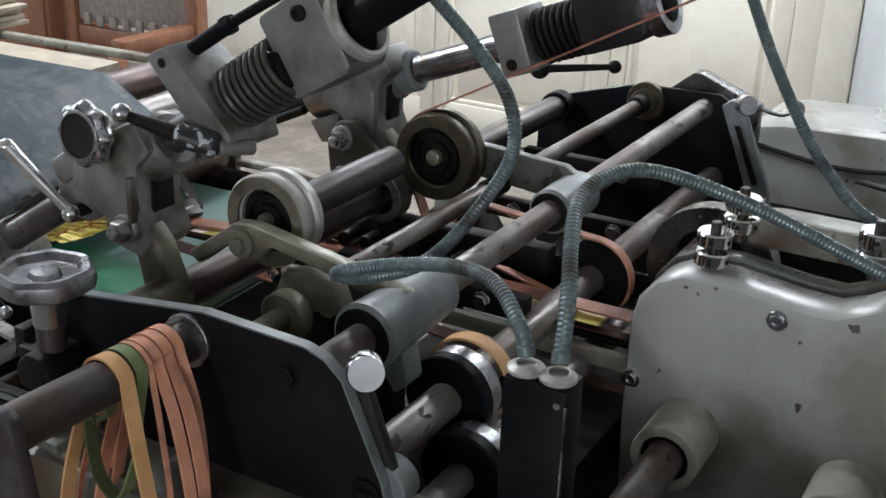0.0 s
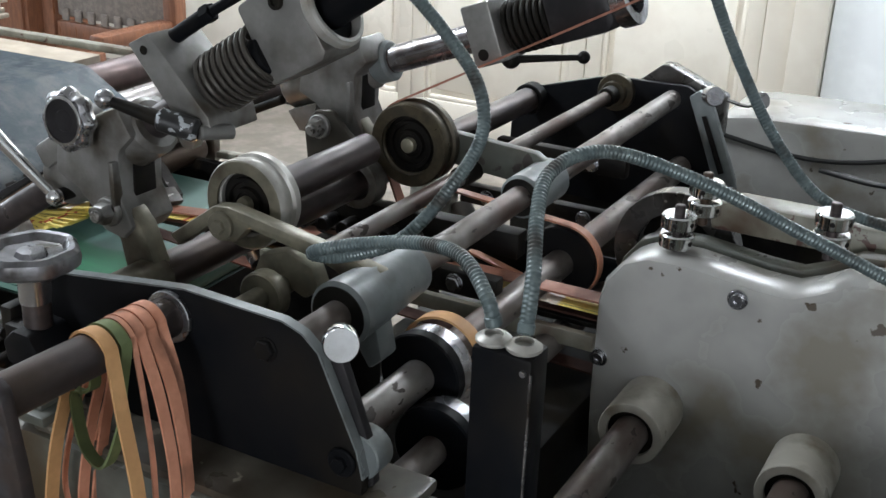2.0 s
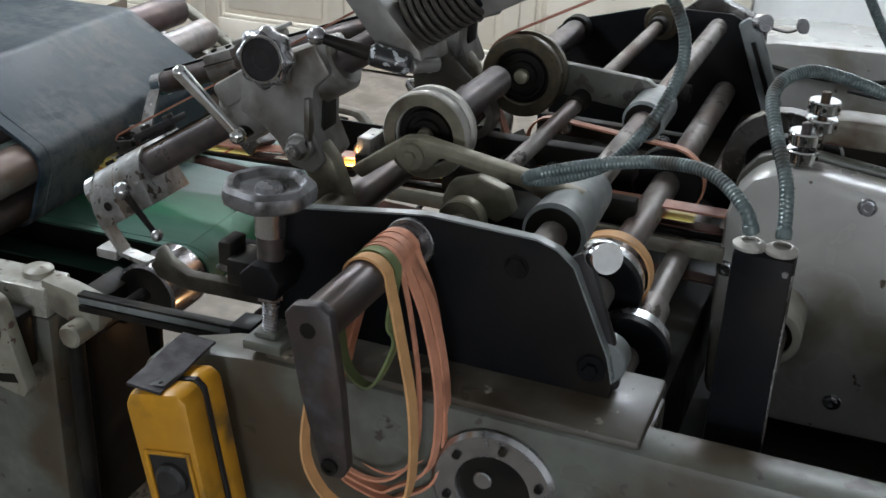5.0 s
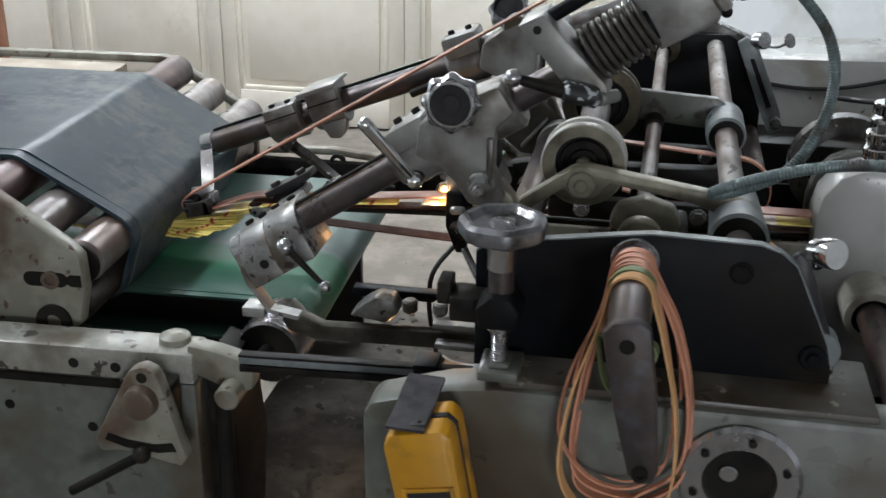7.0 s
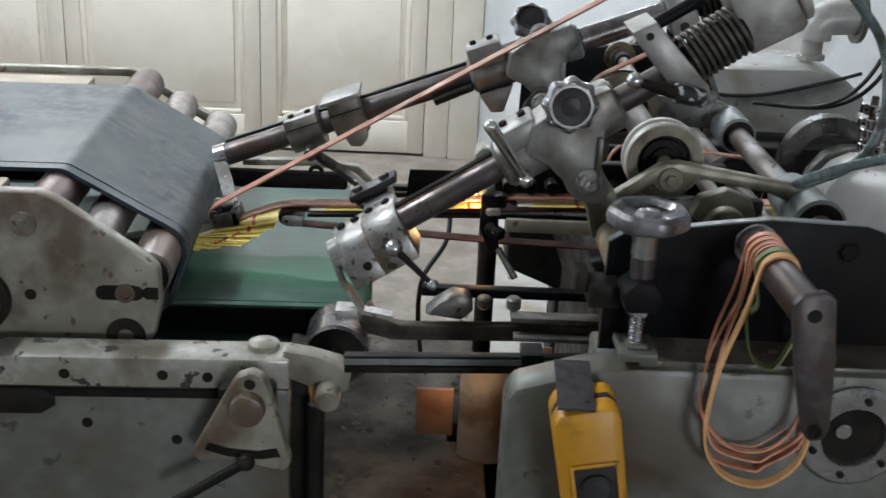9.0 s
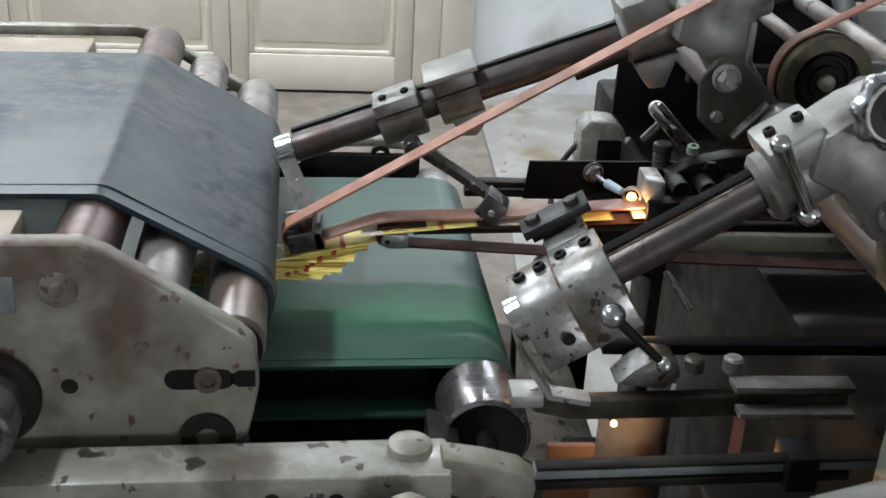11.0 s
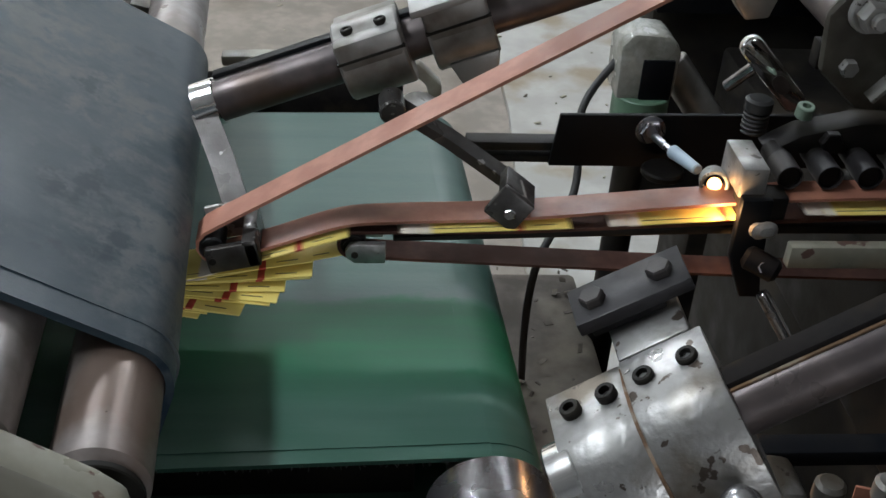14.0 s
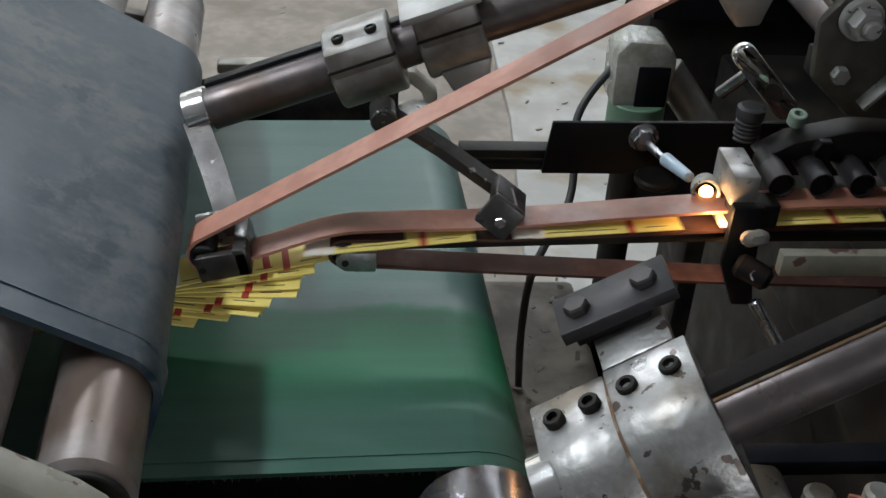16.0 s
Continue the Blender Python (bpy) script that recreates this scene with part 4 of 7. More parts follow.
def build_near_arm():
    f = arm_frame(-1.103, 1.080, 32.5)
    y = 0.885
    bar = thing("arm_bar", f @ Vector((0, y, 0)), "dark browned steel arm bar with a black key strip", "bar", "arm bars")
    part("bar", rod(B(), (-0.09, y, 0), (0.45, y, 0), 0.0175, 32, m=f), M_BROWN, bar)
    part("key_strip", box(B(), (0.012, y - 0.004, 0.0165), (0.17, y + 0.010, 0.0215), 0.0006, f), M_MATT, bar)
    part("rust_line", box(B(), (0.0165, y - 0.0062, 0.0168), (0.165, y - 0.0042, 0.0182), 0.0003, f), M_RUST, bar, "rusty grease line beside the key strip")
    part("end_ring", ring(B(), (-0.092, y, 0), (1, 0, 0), 0.010, 0.023, 0.016, m=f), M_CHROME, bar, "bright steel end ring")
    clamp = thing("twin_clamp_block", f @ Vector((-0.04, y, -0.04)), "worn steel twin clamp block with four socket screws", "clamp block")
    for n, (u0, u1) in enumerate(((-0.082, -0.0355), (-0.0345, 0.016))):
        low = 0.024 if n == 0 else 0.026
        k = part("block", along(B(), [(0.928, -0.046), (0.928, low), (0.888, low), (0.878, low - 0.003), (0.868, low - 0.010), (0.858, low - 0.023), (0.849, low - 0.045), (0.846, -0.046)], u0, u1, 0.0012, f), M_CLAMP, clamp)
    for u in (-0.068, -0.046, -0.023, 0.003):
        part("screw", socket_screw(B(), (u, 0.908, 0.023), (0, 0, 1), 0.0062, 0.0065, f), M_DARK, clamp, "black socket screw")
    # hole shade as a dark disc on the block's face
    part("hole", lathe(B(), (-0.050, 0.8448, -0.022), (0, -1, 0), [(0, 0.0062), (0.0006, 0.0062)], 20, f), M_DARK, clamp, "flat dark disc for a shaded drilled hole")
    part("rust_seam", along(B(), [(0.925, -0.040), (0.925, 0.0235), (0.889, 0.0245), (0.878, 0.0215), (0.868, 0.0145), (0.858, 0.0015), (0.8485, -0.02), (0.8466, -0.046)], -0.0366, -0.0344, 0, f), M_RUST, clamp, "rusty seam")
    neck = thing("cap_plate", f @ Vector((-0.012, 0.93, 0.03)), "black cap plate with two hexagon bolts on a bright neck", "cap plate")
    part("neck", box(B(), (-0.034, 0.9285, 0.016), (0.010, 0.972, 0.0262), 0.0015, f), M_CLAMP, neck, "scratched bright neck")
    g = f @ Matrix.Translation((-0.012, 0.966, 0.0375)) @ Matrix.Rotation(radians(3), 4, "Y")
    part("spacer", box(B(), (-0.030, -0.012, -0.0115), (0.016, 0.012, -0.004), 0.001, g), M_BLACKED, neck)
    part("plate", box(B(), (-0.036, -0.016, -0.004), (0.035, 0.018, 0.005), 0.0008, g), M_BLACKED, neck)
    for u in (-0.022, 0.020):
        part("bolt", hexhead(B(), (u, 0.0, 0.005), (0, 0, 1), 0.0135, 0.006, g), M_BLACKED, neck)
    ball_lever((-1.099, 0.832, 1.067), (-1.047, 0.825, 1.020), 0.0095, "steel ball lever on the twin clamp", M_DULLCHROME)
    leg = thing("hanger_leg", (-1.16, 0.86, 0.95), "bent flat steel hanger leg", "hanger")
    part("leg", sweep(B(), [Vector(p) for p in ((-1.182, 0.88, 1.035), (-1.168, 0.88, 0.995), (-1.14, 0.88, 0.955), (-1.10, 0.88, 0.948))], strip_section(0.02, 0.006), side=(0, 1, 0)), M_STEEL, leg)
    part("pad", box(B(), (-1.178, 0.868, 0.944), (-1.146, 0.9, 0.958), 0.002), M_STEEL, leg)
    bracket_casting(0.832, 0.935, 0.0, 0.0, "grey cast aluminium bracket holding the front arm bar")
    boss = thing("bar_boss", (-0.93, 0.885, 1.19), "grey cast split boss round the front arm bar", "boss")
    part("boss", rod(B(), (0.165, y, 0.0), (0.34, y, 0.0), 0.034, 36, 0.006, f), M_CAST, boss)
    part("lug", box(B(), (0.18, 0.85, 0.015), (0.235, 0.92, 0.046), 0.006, f), M_CAST, boss)
    for u in (0.195, 0.222):
        part("screw", socket_screw(B(), (u, 0.885, 0.046), (0, 0, 1), 0.0055, 0.006, f), M_DARK, boss)
    star_wheel(-0.886, 0.837, 1.268, 0.0345, (0, -1, 0.06), "chromed star handwheel with a dark face")
    crank((-0.933, 0.838, 1.166), (-0.985, 0.805, 1.243), (0, 1, 0), "chromed crank with a ball hub")
    lever = thing("eccentric_lever", (-0.80, 0.85, 1.285), "black chipped eccentric lever with ball end", "lever")
    part("ball", ball(B(), (-0.813, 0.808, 1.307), 0.0105), M_DULLCHROME, lever)
    part("stem", rod(B(), (-0.813, 0.808, 1.307), (-0.757, 0.828, 1.290), 0.0055, 16, r2=0.009), M_DARK, lever)
    part("grip", rod(B(), (-0.760, 0.827, 1.291), (-0.718, 0.842, 1.280), 0.0125, 20, 0.004), mat("chipped_black_paint", (0.02, 0.02, 0.022), (0.03, 0.03, 0.03), 0.35, 0.1, 30, 0.1, chips=(0.45, 0.48, 0.50), chip_level=0.615, chip_scale=60), lever)
    part("pin", rod(B(), (-0.718, 0.842, 1.279), (-0.70, 0.875, 1.276), 0.008), M_CAST, lever)
    # clamp cheek, spring and bearing block at the arm's upper end
    cheek = thing("spring_cheek", f @ Vector((0.38, y, 0)), "grey steel cheek plate carrying the arm spring", "plate")
    part("plate", prism(B(), [(0.392, 0.079), (0.424, 0.076), (0.446, -0.030), (0.440, -0.048), (0.424, -0.046), (0.404, -0.006)], 0.848, 0.925, 0.002, f), M_CAST, cheek)
    part("screw_hole", lathe(B(), (0.409, 0.8478, 0.064), (0, -1, 0), [(0, 0.005), (0.0006, 0.005)], 18, f), M_DARK, cheek)
    part("stud", rod(B(), (0.418, 0.882, 0.066), (0.482, 0.882, 0.066), 0.0085, m=f), M_BLACK, cheek, "black threaded stud")
    part("stud_nut", hexhead(rod(B(), (0.482, 0.882, 0.066), (0.56, 0.90, 0.066), 0.0055, m=f), (0.475, 0.882, 0.066), (1, 0, 0), 0.018, 0.012, f), M_BLACK, cheek)
    sp = thing("coil_spring", f @ Vector((0.42, y, 0)), "dark steel coil spring round the arm bar", "spring")
    part("coil", spring(B(), (0.440, y + 0.006, 0.002), (0.517, y + 0.012, 0.004), 0.0315, 0.0034, 9, f), M_SPRING, sp)
    part("sleeve", rod(B(), (0.436, y, 0), (0.52, y + 0.01, 0), 0.023, m=f), M_BLACK, sp)
    blk = thing("bearing_housing", f @ Vector((0.54, y, -0.04)), "large smooth grey bearing housing on the arm", "housing")
    part("body", prism(B(), [(0.516, 0.052), (0.514, -0.031), (0.584, -0.035), (0.592, -0.029), (0.592, 0.052), (0.586, 0.058), (0.52, 0.056)], 0.882, 0.948, 0.0025, f), M_CAST, blk)
    part("lip", ring(B(), (0.5925, y + 0.029, 0.008), (1, 0, 0), 0.0335, 0.0405, 0.014, 40, f, 0.003), M_RIM, blk, "bright rolled lip")
    part("bolt", socket_screw(B(), (0.566, 0.882, 0.038), (0, -1, 0), 0.008, 0.005, f), M_DARK, blk)
    # solid behind: the black disc paints the shade of a hollow
    part("motor_end", lathe(B(), (0.5926, y + 0.029, 0.008), (1, 0, 0), [(0, 0.033), (0.001, 0.033)], 36, f), M_BLACK, blk, "flat black disc for the shaded hollow end")
    part("drive_shaft", rod(B(), (0.594, y + 0.029, 0.008), (0.90, y + 0.029, 0.008), 0.019, 28, m=f), M_BLACK, blk)


def build_far_arm():
    f = arm_frame(-1.415, 1.016, 20.7)
    y = 1.375
    bar = thing("arm_bar", f @ Vector((0, y, 0)), "long dark polished steel arm bar", "bar", "arm bars")
    part("bar", rod(B(), (0.0, y, 0), (1.0, y, 0), 0.0195, 32, m=f), M_BROWN, bar)
    part("polished_end", rod(B(), (0.652, y, 0), (0.80, y, 0), 0.0203, 32, m=f), M_POLISHED, bar, "polished bright steel length")
    part("key_strip", box(B(), (0.01, y + 0.002, 0.0185), (0.46, y + 0.014, 0.0235), 0.001, f), M_BLACK, bar)
    part("end_cap", ring(B(), (-0.014, y, 0), (1, 0, 0), 0.006, 0.0215, 0.022, m=f), M_CHROME, bar, "bright steel end cap")
    square_clamp(f, 0.125, 0.185, 1.335, 1.405, -0.045, 0.030, "grey steel clamp block on the long bar", 2)
    c2 = square_clamp(f, 0.205, 0.262, 1.34, 1.41, -0.022, 0.034, "grey cast clamp with flat top lug", 1)
    part("ear", prism(B(), [(0.215, -0.022), (0.222, -0.048), (0.24, -0.054), (0.254, -0.044), (0.262, -0.022)], 1.345, 1.37, 0.003, f), M_CAST, c2)
    part("top_lug", box(B(), (0.198, 1.33, 0.0345), (0.268, 1.415, 0.041), 0.001, f), M_CAST, c2)
    # tip leg, tip roller and drop arm with its roller
    leg = thing("tip_leg", (-1.395, 1.30, 1.0), "flat steel leg from the bar tip to the belt roller", "leg")
    part("leg", sweep(B(), [Vector(p) for p in ((-1.421, 1.362, 1.012), (-1.402, 1.315, 0.99), (-1.386, 1.275, 0.962))], strip_section(0.022, 0.005), side=(1, 0, 0.2)), M_DARKSTEEL, leg)
    tip = thing("belt_tip_roller", (-1.39, 1.25, 0.94), "bright steel fork with small black belt roller", "roller")
    g = Matrix.Translation((-1.385, 1.25, 0.952)) @ Matrix.Rotation(radians(-12), 4, "Y")
    part("fork", box(box(B(), (-0.026, -0.026, -0.014), (0.018, -0.018, 0.010), 0.002, g), (0.006, -0.026, -0.014), (0.018, 0.030, 0.012), 0.002, g), M_DARKSTEEL, tip)
    part("back_cheek", box(B(), (-0.026, 0.019, -0.010), (0.006, 0.024, 0.024), 0.002, g), M_STEEL, tip)
    part("roller", rod(B(), (-1.407, 1.2365, 0.950), (-1.407, 1.2675, 0.950), 0.0115), M_RUBBER, tip, "black rubber roller")
    part("screw", lathe(B(), (-1.405, 1.2236, 0.946), (0, -1, 0), [(0, 0.003), (0.0006, 0.003)], 14), M_DARK, tip)
    drop = thing("drop_arm", (-1.2, 1.33, 1.0), "slim steel drop arm with a hold-down roller", "drop arm")
    part("arm", sweep(B(), [Vector(p) for p in ((-1.262, 1.325, 1.048), (-1.205, 1.31, 1.018), (-1.152, 1.285, 0.990))], strip_section(0.016, 0.010), side=(0, 1, 0.3)), M_DARKSTEEL, drop)
    part("pivot", rod(B(), (-1.256, 1.305, 1.044), (-1.256, 1.335, 1.044), 0.0115), M_DARKSTEEL, drop)
    h = Matrix.Translation((-1.156, 1.258, 0.990)) @ Matrix.Rotation(radians(35), 4, "Y") @ Matrix.Rotation(radians(-12), 4, "Z")
    part("fork", box(box(B(), (-0.016, -0.026, -0.015), (0.015, -0.017, 0.015), 0.0015, h), (-0.016, -0.017, 0.004), (0.015, 0.022, 0.015), 0.0015, h), M_DARKSTEEL, drop, "dark block with worn bright edges")
    part("fork_bolt", hexhead(B(), (0.002, -0.026, -0.002), (0, -1, 0), 0.009, 0.003, h), M_DULLCHROME, drop)
    part("roller", rod(B(), (-1.152, 1.240, 0.9935), (-1.152, 1.27, 0.9935), 0.010), M_STEEL, drop)
    bracket_casting(1.30, 1.405, 0.002, -0.004, "grey cast bracket holding the rear arm bar")
    boss = thing("bar_boss", (-0.92, y, 1.15), "grey cast split boss round the rear arm bar", "boss")
    part("boss", rod(B(), (0.455, y, 0), (0.62, y, 0), 0.034, 36, 0.006, f), M_CAST, boss)
    part("collar", rod(B(), (0.62, y, 0), (0.65, y, 0), 0.030, 36, 0.004, f), M_BLUEGREY, boss)
    part("lug", box(B(), (0.46, 1.34, 0.014), (0.52, 1.41, 0.05), 0.006, f), M_CAST, boss)
    part("lower_ear", prism(B(), [(0.46, -0.03), (0.47, -0.065), (0.49, -0.07), (0.52, -0.03)], 1.34, 1.37, 0.003, f), M_CAST, boss)
    for u in (0.475, 0.505):
        part("screw", socket_screw(B(), (u, 1.375, 0.05), (0, 0, 1), 0.0055, 0.006, f), M_DARK, boss)
    star_wheel(-0.893, 1.375, 1.268, 0.033, (-0.05, -0.75, 0.66), "dull plated star handwheel on the rear arm", M_WHEEL)
    hub = thing("spindle_hub", (-0.880, 1.33, 1.262), "round dull steel spindle hub with a brassy end face", "hub")
    part("sleeve", rod(B(), (-0.878, 1.365, 1.255), (-0.878, 1.315, 1.259), 0.0195, 32, 0.002), M_CAST, hub)
    part("end_face", lathe(B(), (-0.878, 1.3145, 1.259), (0, -1, 0.08), [(0, 0.0165), (0.001, 0.016), (0.0012, 0.004)], 28), M_BRASS, hub, "brassy end face")
    lv = thing("clamp_crank", (-0.908, 1.36, 1.063), "flat chromed clamp crank with an oval recess", "crank")
    m = Matrix.Translation((-0.908, 1.36, 1.063)) @ Matrix.Rotation(radians(46), 4, "Y")
    cap = [(0.036 * s + 0.011 * math.cos(a), 0.011 * math.sin(a)) for s, lo in ((1, -90), (-1, 90)) for a in (radians(lo + 20 * k) for k in range(10))]
    part("plate", prism(B(), cap, -0.005, 0.005, 0.0025, m), M_CHROME, lv)
    part("recess", prism(B(), [(0.012 + 0.011 * math.cos(a), 0.0072 * math.sin(a)) for a in (radians(24 * k) for k in range(15))], -0.0056, -0.0048, 0, m), M_BROWN, lv, "dark oval recess")
    part("pin", rod(B(), m @ Vector((-0.015, 0.004, -0.004)), m @ Vector((0.0, 0.03, -0.04)), 0.006), M_DULLCHROME, lv)
    pin = thing("stop_pin", (-1.03, 1.36, 1.12), "slim dark stop pin under the rear boss", "pin")
    part("pin", rod(B(), (-1.05, 1.345, 1.135), (-0.985, 1.345, 1.165), 0.007), M_DARK, pin)
    cheek = thing("spring_cheek", f @ Vector((0.80, y, 0)), "grey cast cheek block carrying the rear spring", "plate")
    part("plate", box(B(), (0.80, 1.335, -0.040), (0.845, 1.415, 0.045), 0.004, f), M_CAST, cheek)
    part("hole", lathe(B(), (0.818, 1.3348, -0.024), (0, -1, 0), [(0, 0.008), (0.0006, 0.008)], 18, f), M_DARK, cheek)
    sp = thing("coil_spring", f @ Vector((0.86, y, 0)), "dark coil spring round the rear bar", "spring")
    part("coil", spring(B(), (0.851, y, 0), (0.92, y, 0), 0.034, 0.004, 7, f), M_DARK, sp)
    part("sleeve", rod(B(), (0.85, y, 0), (0.92, y, 0), 0.024, m=f), M_BLACK, sp)
    blk = thing("bearing_housing", f @ Vector((0.97, y, -0.04)), "grey bearing housing on the rear arm", "housing")
    part("body", prism(B(), [(0.92, -0.036), (0.92, 0.045), (1.0, 0.045), (1.012, 0.036), (1.012, -0.026), (1.0, -0.036)], 1.335, 1.415, 0.006, f), M_BLACKED, blk)
    part("lip", ring(B(), (1.010, y, 0.004), (1, 0, 0), 0.028, 0.043, 0.022, m=f), M_DULLCHROME, blk)
    # black disc paints the shade inside the lip
    part("bore", lathe(B(), (1.0125, y, 0.004), (1, 0, 0), [(0, 0.0275), (0.0012, 0.0275)], 28, f), M_BLACK, blk, "flat black disc for the shaded hollow end")
    ball_lever((-0.64, 1.42, 1.262), (-0.552, 1.475, 1.267), 0.011, "dark ball lever of the rear housing", M_DARK)


def build_bracket_two():
    """The plate with the big nut that carries the second pulley."""
    t = thing("pulley_bracket", (-0.83, 1.26, 1.09), "oily cast pulley bracket with a big steel nut", "bracket")
    part("plate", prism(B(), [(-0.90, 1.10), (-0.905, 1.15), (-0.885, 1.178), (-0.855, 1.182), (-0.835, 1.16), (-0.785, 1.115), (-0.78, 1.085), (-0.80, 1.06), (-0.86, 1.065)], 1.285, 1.298, 0.006), M_OLIVEDARK, t)
    part("nut", hexhead(rod(B(), (-0.873, 1.285, 1.156), (-0.873, 1.277, 1.156), 0.018), (-0.873, 1.277, 1.156), (0, -1, 0), 0.024, 0.014), M_STEEL, t)
    part("stud", rod(B(), (-0.873, 1.263, 1.156), (-0.873, 1.255, 1.156), 0.0075), M_STEEL, t)
    part("small_nut", hexhead(B(), (-0.878, 1.285, 1.106), (0, -1, 0), 0.014, 0.008), M_STEEL, t)
    part("boss", ring(B(), (-0.795, 1.285, 1.09), (0, -1, 0), 0.0235, 0.036, 0.03), M_CAST, t)
    part("clip", box(B(), (-0.842, 1.268, 1.075), (-0.838, 1.285, 1.135), 0.001, Matrix.Translation((-0.84, 0, 1.1)) @ Matrix.Rotation(radians(40), 4, "Y") @ Matrix.Translation((0.84, 0, -1.1))), M_STEEL, t)


build_near_arm()
build_far_arm()
build_bracket_two()

# ---- belts of the folding line ----
BELT_Y = 1.252


def build_line_belts():
    # upper belt: over the tip roller, slanting up, and flat along the line
    top = [(-1.418, 0.957), (-1.412, 0.9645), (-1.40, 0.972), (-1.06, 1.176), (-0.955, 1.239), (-0.70, 1.39), (-0.45, 1.54)]
    path = [Vector((x, BELT_Y, z)) for x, z in top]
    low = smooth_path([(-1.418, BELT_Y, 0.948), (-1.405, BELT_Y, 0.9375), (-1.36, BELT_Y, 0.951), (-1.30, BELT_Y, 0.9725), (-1.25, BELT_Y, 0.9775), (-1.15, BELT_Y, 0.982), (-0.98, BELT_Y, 0.998), (-0.83, BELT_Y, 1.006), (-0.55, BELT_Y, 1.01), (-0.2, BELT_Y, 1.012)], 6)
    bm = sweep(B(), path[::-1] + low, strip_section(0.030, 0.0028), side=(0, 1, 0))
    lone("carrier_belt", bm, M_TAN, "copper-brown flat carrier belt running to the tip roller", "belt")
    a = [Vector((-0.2, BELT_Y, 0.985)), Vector((-0.83, BELT_Y, 0.985)), Vector((-0.98, BELT_Y, 0.978)), Vector((-1.15, BELT_Y, 0.968)), Vector((-1.284, BELT_Y, 0.9662))]
    arc = [Vector((-1.289 + 0.0125 * math.cos(t), BELT_Y, 0.954 + 0.0125 * math.sin(t))) for t in (radians(80 + 20 * k) for k in range(10))]
    b = [Vector((-1.275, BELT_Y, 0.941)), Vector((-0.97, BELT_Y, 0.925)), Vector((-0.2, BELT_Y, 0.90))]
    bm = sweep(B(), a + arc + b, strip_section(0.028, 0.0026), side=(0, 1, 0))
    lone("lower_carrier_belt", bm, M_DARKBELT, "dark brown flat lower carrier belt", "belt")
    cx, cz, rr = -0.736, 1.147, 0.0625
    arc = [Vector((cx + rr * math.cos(a), 1.328, cz + rr * math.sin(a))) for a in (radians(118 + 8 * k) for k in range(13))]
    bm = sweep(B(), [Vector((-0.30, 1.328, 1.452)), Vector((-0.55, 1.328, 1.317))] + arc + [Vector((-0.762, 1.328, 1.05)), Vector((-0.735, 1.328, 0.98))], strip_section(0.020, 0.003), side=(0, 1, 0))
    lone("drive_belt", bm, M_TAN, "copper-brown flat drive belt round the rear pulley", "belt")
    nose = thing("nose_roller", (-1.27, 1.245, 0.94), "small steel nose roller block under the belt", "roller")
    part("roller", ring(rod(B(), (-1.289, 1.237, 0.954), (-1.289, 1.267, 0.954), 0.0108), (-1.289, 1.2365, 0.954), (0, -1, 0), 0.004, 0.0085, 0.0006), M_DARK, nose)
    part("block", prism(B(), [(-1.296, 0.954), (-1.292, 0.960), (-1.285, 0.961), (-1.262, 0.961), (-1.262, 0.942), (-1.288, 0.942), (-1.295, 0.947)], 1.228, 1.235, 0.0015), M_CLAMP, nose)
    part("back_block", prism(B(), [(-1.297, 0.951), (-1.287, 0.967), (-1.275, 0.967), (-1.262, 0.960), (-1.262, 0.941), (-1.294, 0.941)], 1.270, 1.277, 0.0015), M_STEEL, nose)
    part("screw", lathe(B(), (-1.288, 1.228, 0.951), (0, -1, 0), [(0, 0.0032), (0.001, 0.003)], 14), M_DARK, nose)
    rail = thing("belt_rail", (-1.0, 1.25, 0.94), "black steel rail under the carrier belt", "rail")
    part("rail", prism(B(), [(-1.255, 0.954), (-1.255, 0.958), (-0.98, 0.972), (-0.2, 0.979), (-0.2, 0.971), (-0.98, 0.964)], 1.244, 1.260, 0.001), M_DARK, rail)


build_line_belts()


